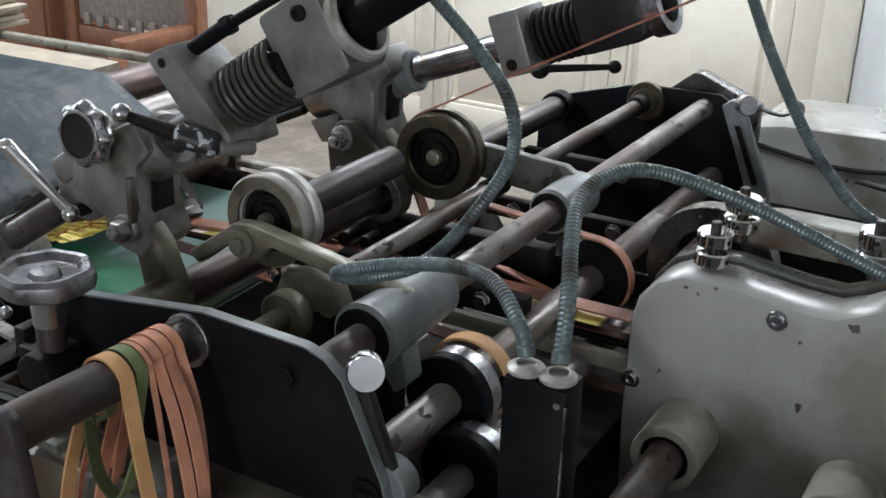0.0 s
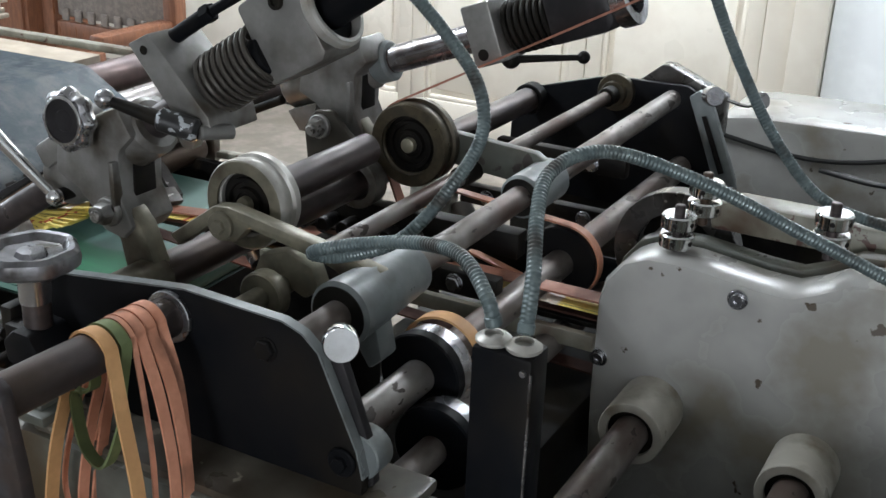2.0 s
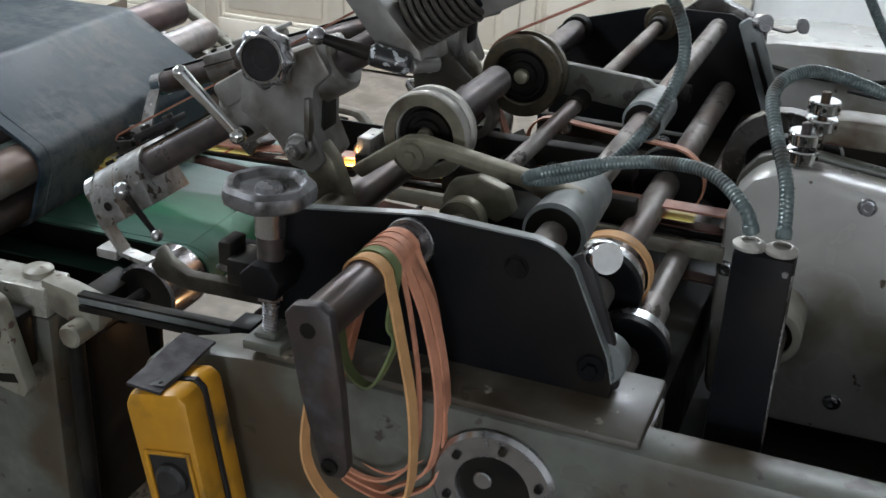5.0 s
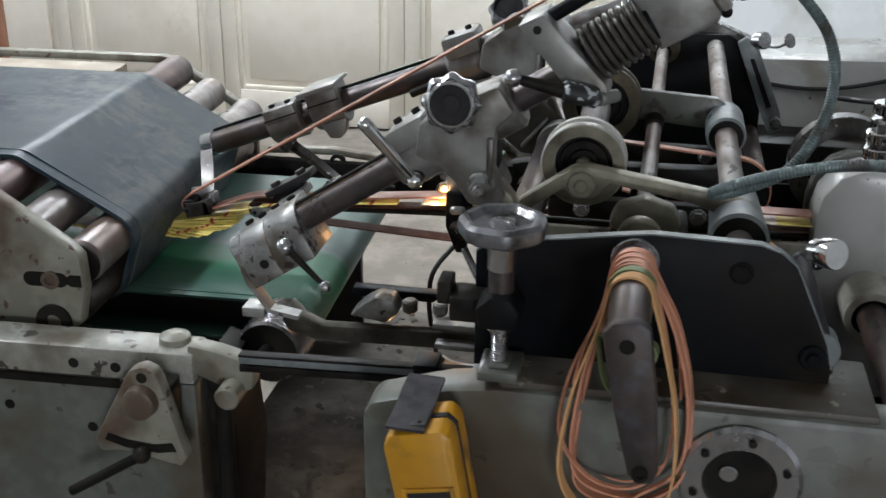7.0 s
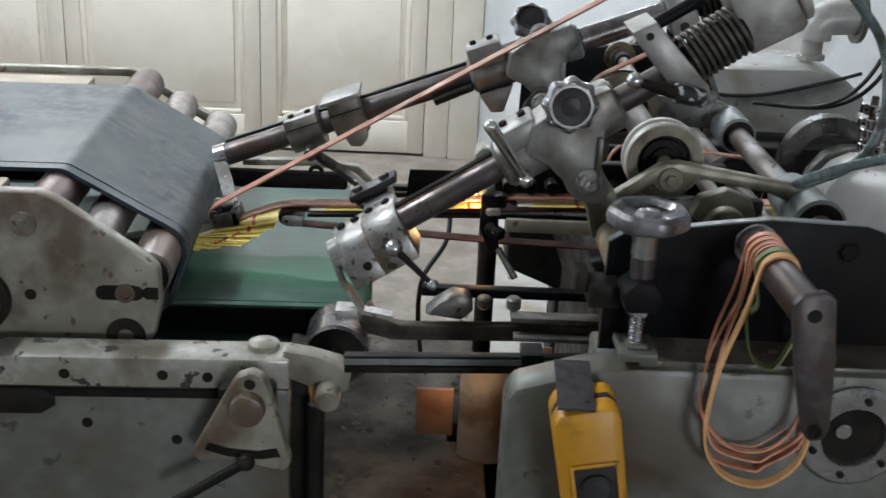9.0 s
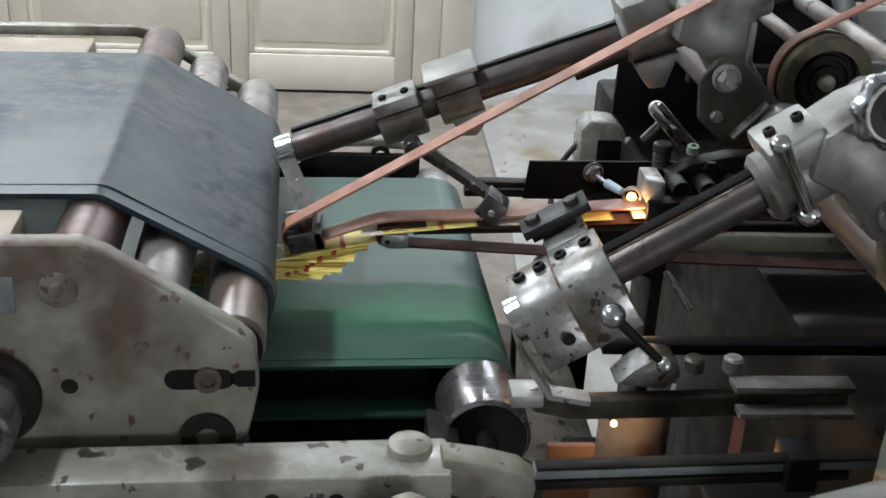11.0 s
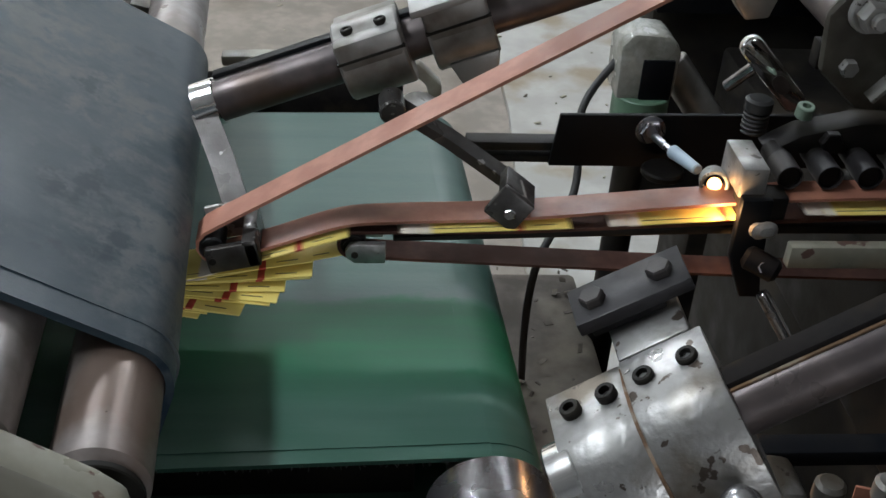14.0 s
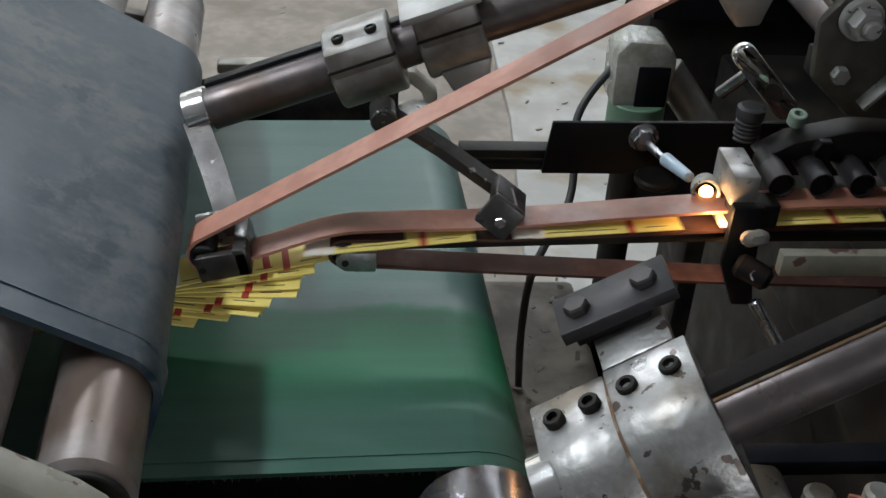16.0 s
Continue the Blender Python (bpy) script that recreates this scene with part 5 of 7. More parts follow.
def build_feeder():
    """The black cross bars, lamp bracket and pressing rollers over the line."""
    bar = thing("cross_bar", (-1.0, 1.42, 0.94), "black steel angle bar over the folding line", "bar")
    part("rail", box(B(), (-1.175, 1.415, 0.949), (-0.40, 1.435, 0.958), 0.001), M_DARK, bar)
    part("rail", box(B(), (-1.175, 1.415, 0.936), (-0.40, 1.435, 0.944), 0.001), M_DARK, bar)
    part("angle", prism(B(), [(-1.094, 0.938), (-1.088, 0.994), (-0.40, 1.004), (-0.40, 0.940)], 1.405, 1.411, 0.001), M_BLACK, bar)
    nut = part("hex_nut", hexhead(B(), (-0.998, 1.405, 0.980), (0, -1, 0), 0.021, 0.010, washer=0.015), M_DULLCHROME, bar)
    part("nozzle_tube", rod(B(), (-0.996, 1.395, 0.978), (-0.983, 1.33, 0.985), 0.004), M_DULLCHROME, bar)
    part("nozzle", rod(B(), (-0.987, 1.36, 0.981), (-0.978, 1.31, 0.990), 0.0068, r2=0.005), mat("pale_blue_plastic", (0.40, 0.50, 0.58), (0.33, 0.42, 0.50), 0.4, 0, 20, 0.03), bar, "pale blue plastic nozzle")
    part("disc", lathe(B(), (-0.987, 1.378, 0.9445), (0, 0, 1), [(0, 0.019), (0.002, 0.021), (0.006, 0.021), (0.008, 0.019)], 32), M_DARK, bar, "round black disc")
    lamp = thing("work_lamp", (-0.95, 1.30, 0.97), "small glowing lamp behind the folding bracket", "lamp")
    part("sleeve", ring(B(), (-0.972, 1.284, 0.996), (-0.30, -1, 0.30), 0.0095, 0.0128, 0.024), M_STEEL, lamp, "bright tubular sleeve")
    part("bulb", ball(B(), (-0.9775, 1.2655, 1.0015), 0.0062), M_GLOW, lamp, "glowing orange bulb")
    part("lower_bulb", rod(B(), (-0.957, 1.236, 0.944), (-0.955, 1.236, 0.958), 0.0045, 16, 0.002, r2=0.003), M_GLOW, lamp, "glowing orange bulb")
    br = thing("fold_bracket", (-0.955, 1.25, 0.92), "black upright folding bracket with pins", "bracket")
    part("upright", prism(B(), [(-0.967, 0.955), (-0.967, 1.012), (-0.940, 1.012), (-0.936, 0.94), (-0.93, 0.912), (-0.950, 0.912)], 1.222, 1.232, 0.002), M_BLACK, br)
    part("top_block", box(B(), (-0.968, 1.232, 1.008), (-0.945, 1.285, 1.036), 0.002), M_STEEL, br, "worn pale steel top block")
    part("cross_block", box(B(), (-0.966, 1.226, 0.990), (-0.925, 1.25, 1.012), 0.002), M_DARK, br)
    part("wing_nut", lathe(B(), (-0.948, 1.222, 0.985), (0.2, -1, 0.3), [(0, 0.004), (0.004, 0.009), (0.010, 0.0095), (0.014, 0.005)], 20, lobes=2, lobe=0.35), M_STEEL, br)
    part("clamp", rod(B(), (-0.955, 1.222, 0.958), (-0.928, 1.205, 0.950), 0.011, 20, 0.004), M_BLACK, br)
    part("stud", hexhead(B(), (-0.942, 1.208, 0.955), (-0.2, -1, 0.4), 0.010, 0.005), M_DULLCHROME, br)
    part("pin", rod(B(), (-0.935, 1.212, 0.925), (-0.905, 1.19, 0.880), 0.006), M_DULLCHROME, br)
    for k in range(9):
        x = -0.919 + 0.0355 * k
        r = thing("press_roller", (x, 1.27, 1.02), "small dark hollow pressing roller over the belt", "roller", "pressing rollers")
        part("roller", ring(B(), (x, 1.248, 1.0185 + 0.0005 * k), (0, 1, 0), 0.0103, 0.0114, 0.03, c=0.0004), M_BLACKED, r, "dark hollow steel tube")
        # dark core fills the tube and stands for its inner shade
        part("core", rod(B(), (x, 1.251, 1.0185 + 0.0005 * k), (x, 1.30, 1.0185 + 0.0005 * k), 0.0102), M_DARK, r)
    beam = thing("roller_beam", (-0.75, 1.3, 1.03), "black oily beam carrying the pressing rollers", "beam")
    part("beam", prism(B(), [(-0.93, 1.022), (-0.90, 1.04), (-0.85, 1.052), (-0.55, 1.058), (-0.55, 1.02)], 1.285, 1.315, 0.003), M_DARK, beam)
    part("bolt", hexhead(B(), (-0.875, 1.285, 1.036), (0, -1, 0), 0.018, 0.008), M_DARK, beam)
    part("thumb_screw", spring(lathe(B(), (-0.925, 1.335, 1.015), (0, 0, 1), [(0, 0.007), (0.024, 0.007), (0.025, 0.013), (0.034, 0.013), (0.036, 0.01)], 24), (-0.925, 1.335, 1.018), (-0.925, 1.335, 1.039), 0.0105, 0.0016, 5), M_RUBBER, beam, "black thumb screw")
    part("oil_cup", ring(B(), (-0.893, 1.31, 1.046), (0, -0.2, 1), 0.004, 0.008, 0.012), mat("pale_green_enamel", (0.25, 0.33, 0.26), (0.2, 0.27, 0.21), 0.4, 0, 20, 0.05), beam, "green oil cup")
    lower = thing("guide_rail", (-0.8, 1.22, 0.95), "worn yellow-brown guide rail along the line", "rail")
    part("rail", box(B(), (-0.925, 1.200, 0.958), (-0.4, 1.212, 0.980), 0.002), M_WORN, lower)
    # sensor box on its stand behind the bars
    s = thing("sensor_box", (-0.93, 1.72, 0.86), "grey and green taped sensor box on a stand", "sensor")
    part("cover", prism(B(), [(-0.958, 0.868), (-0.96, 0.94), (-0.945, 0.958), (-0.90, 0.955), (-0.882, 0.935), (-0.885, 0.868)], 1.69, 1.75, 0.008), M_TAPE, s, "wrinkled pale tape cover")
    part("window", box(B(), (-0.930, 1.686, 0.872), (-0.890, 1.691, 0.925), 0.002), M_BLACK, s)
    part("base", rod(B(), (-0.92, 1.71, 0.82), (-0.92, 1.71, 0.872), 0.036), mat("green_enamel", (0.12, 0.22, 0.14), (0.1, 0.18, 0.12), 0.4, 0, 20, 0.05), s, "green enamelled base")
    part("pipe", rod(B(), (-0.88, 1.74, 0.90), (-0.80, 1.72, 0.80), 0.022), M_CAST, s)
    part("stand", rod(B(), (-0.92, 1.71, 0.0), (-0.92, 1.71, 0.82), 0.02), M_DARK, s)
    cable = sweep(B(), smooth_path([(-0.955, 1.72, 0.91), (-1.0, 1.68, 0.86), (-1.01, 1.62, 0.78), (-1.06, 1.56, 0.70), (-1.05, 1.6, 0.5), (-1.0, 1.7, 0.2), (-0.95, 1.8, 0.006)]), disc_section(0.005))
    lone("sensor_cable", cable, M_RUBBER, "thin black sensor cable hanging to the floor", "cable")


build_feeder()

# ---- gearbox, far housing, post and conduits ----


def ring_nut_stack(x, y, z, label):
    t = thing("adjuster_knob", (x, y, z), label, "knob", "chrome adjuster knobs")
    part("stud", rod(B(), (x, y, z - 0.02), (x, y, z + 0.050), 0.0065), M_BROWN, t)
    for k in range(2):
        zz = z - 0.004 + 0.0245 * k
        n = part("ring_nut", lathe(B(), (x, y, zz), (0, 0, 1), [(0, 0.0200), (0.0015, 0.0217), (0.016, 0.0217), (0.018, 0.0200)], 36), M_CHROME, t, "chrome ring nut with tommy holes")
        for a in (215, 275, 335):
            d = Vector((math.cos(radians(a)), math.sin(radians(a)), 0))
            # tommy holes are dark discs in the colour of shade
            part("hole", lathe(B(), Vector((x, y, zz + 0.009)) + d * 0.0213, d, [(0, 0.003), (0.0008, 0.003)], 12), M_DARK, n)
    return t


def build_gearbox():
    g = thing("gearbox", (-0.15, 1.25, 0.73), "grey enamelled gearbox cover with oily stains", "gearbox")
    out = [(-0.402, 0.74), (-0.409, 0.88), (-0.409, 1.018), (-0.402, 1.050), (-0.380, 1.080), (-0.350, 1.094), (-0.30, 1.096), (-0.215, 1.086), (-0.175, 1.085), (-0.145, 1.098), (-0.11, 1.118), (-0.04, 1.124), (0.06, 1.12), (0.13, 1.08), (0.15, 0.95), (0.13, 0.76), (0.0, 0.725), (-0.3, 0.72)]
    part("cover", prism(B(), out, 1.22, 1.30, 0.014), M_GEAR, g)
    part("flange", prism(B(), [(x * 1.0 + (0.004 if x > -0.1 else -0.004), z + 0.003) for x, z in out], 1.302, 1.33, 0.004), M_CREAM, g, "cream rear flange of the cover")
    for x, z in ((-0.232, 1.068), (-0.397, 0.945), (-0.03, 1.098), (-0.06, 0.76), (-0.225, 0.775)):
        part("bolt", socket_screw(ring(B(), (x, 1.2185, z), (0, -1, 0), 0.006, 0.0125, 0.002), (x, 1.2165, z), (0, -1, 0), 0.0085, 0.005), M_DULLCHROME, g)
    for x, z in ((-0.320, 0.897), (-0.124, 0.877)):
        s = part("sleeve", ring(B(), (x, 1.222, z), (0, -1, 0), 0.030, 0.041, 0.085), M_SLEEVE, g, "chipped cream sleeve")
        # dark disc closes the sleeve and paints its depth
        part("bore", lathe(B(), (x, 1.145, z), (0, -1, 0), [(0, 0.0305), (0.001, 0.0305)], 28), M_DARK, s)
        part("shaft", rod(B(), (x, 1.2, z), (x, 0.80, z), 0.022, 32, 0.004), M_SHAFT, g, "greasy bright shaft")
    part("pedestal", box(B(), (-0.38, 1.26, 0.02), (0.12, 1.70, 0.73), 0.012), M_DARK, g, "black iron pedestal")
    ring_nut_stack(-0.326, 1.262, 1.105, "pair of chrome ring nuts on a stud")
    ring_nut_stack(-0.311, 1.315, 1.135, "pair of chrome ring nuts on a stud beside the bridge bar")
    ring_nut_stack(-0.146, 1.262, 1.145, "pair of chrome ring nuts on the gearbox shoulder")
    bridge = thing("bridge_bar", (-0.2, 1.36, 1.12), "cream painted bridge bar behind the gearbox", "bar")
    part("bar", prism(B(), [(-0.31, 1.10), (-0.31, 1.137), (-0.28, 1.142), (0.2, 1.145), (0.2, 1.10)], 1.345, 1.40, 0.008), M_WORN, bridge)
    part("wheel", ring(B(), (-0.355, 1.36, 1.05), (0, 1, 0), 0.055, 0.085, 0.03, 48), M_DARKSTEEL, bridge, "greasy hollow wheel rim")


def build_far_housing():
    t = thing("rear_housing", (0.1, 2.35, 0), "big rounded grey cast rear housing, dusty on top", "housing")
    part("body", prism(B(), [(-0.525, 0.02), (-0.53, 1.02), (-0.51, 1.045), (-0.45, 1.056), (-0.16, 1.064), (-0.08, 1.050), (-0.02, 1.0), (0.02, 0.92), (0.03, 0.02)], 2.10, 2.34, 0.03), M_GEAR, t)
    part("seam", sweep(B(), smooth_path([(-0.51, 2.094, 1.015), (-0.36, 2.094, 0.995), (-0.25, 2.094, 1.002), (-0.12, 2.094, 1.035), (-0.04, 2.094, 1.06)]), disc_section(0.0045)), M_RUBBER, t, "dark sagging hose along the front")
    motor = thing("pipe_elbow", (-0.19, 2.3, 1.07), "grey painted pipe elbow on the rear housing", "pipe")
    part("flange", lathe(B(), (-0.125, 2.22, 1.065), (0, 0, 1), [(0, 0.034), (0.012, 0.034), (0.014, 0.026), (0.05, 0.026), (0.052, 0.036), (0.062, 0.036)], 28), M_GEAR, motor)
    part("elbow", sweep(B(), smooth_path([(-0.125, 2.22, 1.115), (-0.122, 2.22, 1.145), (-0.095, 2.22, 1.165), (-0.03, 2.22, 1.17)]), disc_section(0.042, 20)), M_GEAR, motor)
    part("plate", lathe(B(), (-0.03, 2.22, 1.17), (1, 0, 0), [(0, 0.062), (0.012, 0.062)], 28), M_CREAM, motor)
    for k, dx in enumerate((0.0, 0.025)):
        c = sweep(B(), smooth_path([(-0.30 + dx, 2.05, 0.99), (-0.16 + dx, 2.0, 1.0), (-0.08 + dx, 1.95, 1.08), (-0.02 + dx, 1.95, 1.25), (0.03 + dx, 1.95, 1.5)]), disc_section(0.005))
        lone("thin_cable", c, M_RUBBER, "thin grey cable in front of the rear housing", "cable", "thin cables")


def conduit(points, label, r=0.0071):
    """A ribbed flexible conduit."""
    pts = smooth_path(points, 40)
    n = int(sum((b - a).length for a, b in zip(pts, pts[1:])) / 0.0021)
    path, walked, want = [pts[0]], 0.0, 0.0
    for a, b in zip(pts, pts[1:]):
        d = (b - a).length
        while want + 0.0021 <= walked + d:
            want += 0.0021
            path.append(a.lerp(b, (want - walked) / d))
        walked += d
    t = thing("flexible_conduit", points[0], label, "conduit", "flexible conduits")
    part("hose", sweep(B(), path, disc_section(r, 12), scale=lambda k: 1.0 if k % 2 else 0.90), M_CONDUIT, t)
    for a, b in ((path[0], path[5]), (path[-1], path[-6])):
        part("ferrule", rod(B(), a, b, r * 1.10, 16), M_CONDUIT, t, "end ferrule")
    return t


def build_post():
    t = thing("junction_post", (-0.318, 0.765, 0.72), "black enamelled junction post with two conduit fittings", "post")
    part("post", box(B(), (-0.347, 0.748, 0.70), (-0.290, 0.785, 1.178), 0.003), M_BLACK, t)
    for x in (-0.334, -0.305):
        part("fitting", lathe(B(), (x, 0.765, 1.178), (0, 0, 1), [(0, 0.0145), (0.0015, 0.0160), (0.0042, 0.0160), (0.0055, 0.0145), (0.008, 0.0105), (0.008, 0.0085), (0.004, 0.008)], 28), M_RIM, t, "pale round conduit fitting")
    part("weld", sweep(B(), smooth_path([(-0.2905, 0.749, 1.165), (-0.2902, 0.749, 1.12), (-0.2905, 0.749, 1.05), (-0.2902, 0.749, 0.98)]), disc_section(0.0015, 6)), M_DULLCHROME, t, "rubbed bare edge")
    part("screw", lathe(B(), (-0.297, 0.748, 1.165), (0, -1, 0), [(0, 0.003), (0.002, 0.003)], 10), M_DULLCHROME, t)
    conduit([(-0.334, 0.765, 1.192), (-0.345, 0.77, 1.215), (-0.385, 0.80, 1.232), (-0.443, 0.831, 1.222), (-0.51, 0.84, 1.204), (-0.566, 0.838, 1.185), (-0.580, 0.85, 1.172), (-0.553, 0.865, 1.172), (-0.497, 0.875, 1.198), (-0.462, 0.905, 1.245), (-0.448, 0.951, 1.295), (-0.462, 0.965, 1.345), (-0.505, 0.965, 1.395), (-0.56, 0.955, 1.45), (-0.62, 0.94, 1.52)], "grey-green ribbed conduit looping up to the arm")
    conduit([(-0.305, 0.765, 1.192), (-0.312, 0.79, 1.235), (-0.334, 0.84, 1.272), (-0.345, 0.885, 1.294), (-0.330, 0.93, 1.305), (-0.295, 0.965, 1.300), (-0.22, 1.01, 1.268), (-0.12, 1.06, 1.215), (-0.02, 1.1, 1.17), (0.10, 1.15, 1.15)], "grey-green ribbed conduit arching over the gearbox")
    conduit([(-0.385, 1.30, 1.55), (-0.338, 1.30, 1.43), (-0.285, 1.30, 1.325), (-0.225, 1.30, 1.235), (-0.16, 1.31, 1.175), (-0.05, 1.33, 1.15)], "grey-green ribbed conduit coming down from above")


build_gearbox()
build_far_housing()
build_post()

# ---- front of the machine: handwheel, handle with spare bands, pendant ----


def build_front():
    t = thing("handwheel", (-0.803, 0.68, 1.01), "dull chromed handwheel on a screw spindle", "handwheel")
    c = (-0.803, 0.685, 1.163)
    part("wheel", lathe(B(), c, (0, 0, 1), [(0.0, 0.014), (0.003, 0.033), (0.002, 0.041), (0.006, 0.0465), (0.013, 0.048), (0.020, 0.0465), (0.0245, 0.042), (0.0235, 0.037), (0.017, 0.031), (0.015, 0.016), (0.020, 0.013), (0.021, 0.004)], 96, lobes=7, lobe=0.03), M_WHEEL, t)
    part("hub", lathe(B(), (-0.803, 0.685, 1.128), (0, 0, 1), [(0, 0.016), (0.02, 0.0165), (0.036, 0.021)], 28), M_DULLCHROME, t)
    part("hub_hole", lathe(B(), (-0.799, 0.683, 1.1765), (0, 0, 1), [(0, 0.004), (0.0012, 0.004)], 12), M_DARK, t)
    part("collar", rod(B(), (-0.803, 0.685, 1.10), (-0.803, 0.685, 1.13), 0.0145), M_BROWN, t, "browned spindle collar")
    part("spindle", rod(B(), (-0.803, 0.68, 1.0), (-0.803, 0.685, 1.11), 0.008), M_DULLCHROME, t)
    part("thread", spring(B(), (-0.803, 0.68, 1.012), (-0.803, 0.683, 1.056), 0.008, 0.0014, 14), M_DULLCHROME, t, "threaded spindle")
    part("nut_block", prism(B(), [(-0.823, 1.064), (-0.828, 1.088), (-0.812, 1.103), (-0.79, 1.102), (-0.778, 1.085), (-0.784, 1.064)], 0.658, 0.71, 0.004), M_BLACK, t)
    part("collar_nut", hexhead(B(), (-0.803, 0.681, 1.056), (0, 0, 1), 0.026, 0.008), M_DULLCHROME, t)
    part("base_block", box(box(B(), (-0.824, 0.655, 1.002), (-0.778, 0.715, 1.014), 0.003), (-0.815, 0.665, 1.014), (-0.79, 0.70, 1.02), 0.002), M_CREAM, t)
    part("jaw", box(box(B(), (-0.862, 0.69, 1.055), (-0.824, 0.735, 1.085), 0.003), (-0.878, 0.70, 1.07), (-0.862, 0.735, 1.098), 0.003), M_DARK, t, "black greasy clamp jaw")

    h = thing("hook_handle", (-0.66, 0.62, 1.0), "brown worn steel hook handle bolted through the side plate", "handle")
    part("tube", rod(B(), (-0.662, 0.722, 1.133), (-0.662, 0.512, 1.140), 0.0205, 32, 0.003), M_BROWN, h)
    part("washer", ring(B(), (-0.662, 0.7245, 1.133), (0, -1, 0), 0.02, 0.027, 0.006), M_DULLCHROME, h, "bright washer")
    f = Matrix.Translation((-0.660, 0, 1.14)) @ Matrix.Rotation(radians(-9), 4, "Y")
    part("leg", prism(B(), [(-0.0225, 0.016), (-0.012, 0.025), (0.012, 0.025), (0.0225, 0.016), (0.0215, -0.06), (0.016, -0.135), (0.009, -0.147), (-0.006, -0.147), (-0.013, -0.135), (-0.020, -0.06)], 0.500, 0.514, 0.003, f), mat("worn_brown_black_steel", (0.085, 0.065, 0.058), (0.055, 0.045, 0.045), 0.42, 0.4, 18, 0.12, (0.13, 0.14, 0.16), 0.42, 14), h, "flat leg with worn blue patches")
    part("hole", lathe(B(), (-0.661, 0.4996, 1.141), (0, -1, 0), [(0, 0.0075), (0.0006, 0.0075)], 18), M_DARK, h)
    part("end_bolt", socket_screw(B(), (-0.640, 0.4998, 1.008), (0, -1, 0), 0.008, 0.004), M_DARK, h)
    # spare bands hung over the tube
    rng = random.Random(4)
    bands = [(0.622, M_AMBER, 0.262, 0.000, 0.014), (0.639, M_GREENBAND, 0.115, 0.002, 0.012), (0.650, M_ORANGE, 0.232, -0.004, 0.005), (0.660, M_ORANGE, 0.248, 0.010, 0.011), (0.674, M_ORANGE, 0.268, 0.014, 0.012), (0.688, M_ORANGE, 0.240, 0.004, 0.010)]
    for y, mm, drop, sway, w in bands:
        pts = []
        for a in range(180, -1, -30):
            pts.append((-0.662 + 0.0225 * math.cos(radians(a)), y, 1.137 + 0.0225 * math.sin(radians(a))))
        low = 1.137 - drop
        slim = 0.5 if drop < 0.2 else 1.0
        lean = 0.014 * max(0.0, y - 0.63) / 0.07
        pts += [(-0.624 + sway + rng.uniform(-0.002, 0.004), y - 0.008, 1.09), (-0.606 + sway * 1.2, y - 0.014 - lean * 0.5, 1.137 - drop * 0.5), (-0.606 + sway, y - 0.018 - lean, low + 0.045), (-0.634, y - 0.02 - lean, low + 0.008), (-0.664 + sway, y - 0.02 - lean, low), (-0.702, y - 0.018 - lean, low + 0.016), (-0.724 + sway, y - 0.014 - lean, low + 0.06), (-0.716 + sway, y - 0.008 - lean * 0.4, 1.137 - drop * 0.45), (-0.694 + sway * 0.5, y - 0.004, 1.095)]
        pts = pts[:7] + [(-0.662 + (x + 0.662) * slim, y2, z) for x, y2, z in pts[7:]]
        bm = sweep(B(), smooth_path(pts, 5, True), strip_section(w, 0.0028), side=(rng.uniform(0.14, 0.32), 1, rng.uniform(-0.1, 0.15)), closed=True)
        label = {"amber_rubber_band": "amber flat rubber band", "orange_rubber_band": "orange flat rubber band", "olive_green_band": "olive green flat band"}[mm.name]
        lone("spare_band", bm, mm, label + " hung over the hook handle", "belt", "spare bands on the handle")

    p = thing("pendant_control", (-0.865, 0.59, 0.72), "dirty yellow pendant control box with black and red buttons", "pendant control")
    f = Matrix.Translation((-0.873, 0.59, 0.985)) @ Matrix.Rotation(radians(-10.5), 4, "Y")
    part("case", prism(B(), [(-0.037, -0.255), (-0.039, -0.014), (-0.030, 0.0), (0.030, 0.002), (0.039, -0.010), (0.036, -0.255), (0.02, -0.27), (-0.02, -0.27)], -0.03, 0.006, 0.010, f), M_YELLOW, p)
    part("rear_case", prism(B(), [(-0.037, -0.255), (-0.039, -0.014), (-0.030, 0.0), (0.030, 0.002), (0.039, -0.010), (0.036, -0.255), (0.02, -0.27), (-0.02, -0.27)], 0.012, 0.04, 0.006, f), M_YELLOW, p)
    part("gasket", prism(B(), [(-0.036, -0.254), (-0.0375, -0.014), (-0.029, -0.001), (0.029, 0.001), (0.0375, -0.010), (0.035, -0.254)], 0.005, 0.013, 0.001, f), M_RUBBER, p, "black rubber gasket")
    part("recess", box(B(), (-0.022, -0.0308, -0.235), (0.026, -0.0298, -0.070), 0, f), M_RUBBER, p, "black button panel")
    for z, mm, nm in ((-0.098, M_RUBBER, "black round button"), (-0.142, M_RED, "red mushroom button"), (-0.19, M_RUBBER, "black round button")):
        part("button", lathe(B(), (0.002, -0.031, z), (0, -1, 0), [(0, 0.019), (0.005, 0.0185), (0.009, 0.014), (0.0095, 0.008)], 28, f), mm, p, nm)
    for u0, u1, z0, z1 in ((-0.026, -0.0215, -0.24, -0.065), (0.0265, 0.031, -0.24, -0.065), (-0.0215, 0.0265, -0.0695, -0.065)):
        part("bezel", box(B(), (u0, -0.034, z0), (u1, -0.0302, z1), 0.001, f), M_YELLOW, p)
    strap = part("strap", box(B(), (-0.026, -0.022, 0.0025), (0.012, 0.022, 0.007), 0.001, f), M_RUBBER, p, "black strap with rivets")
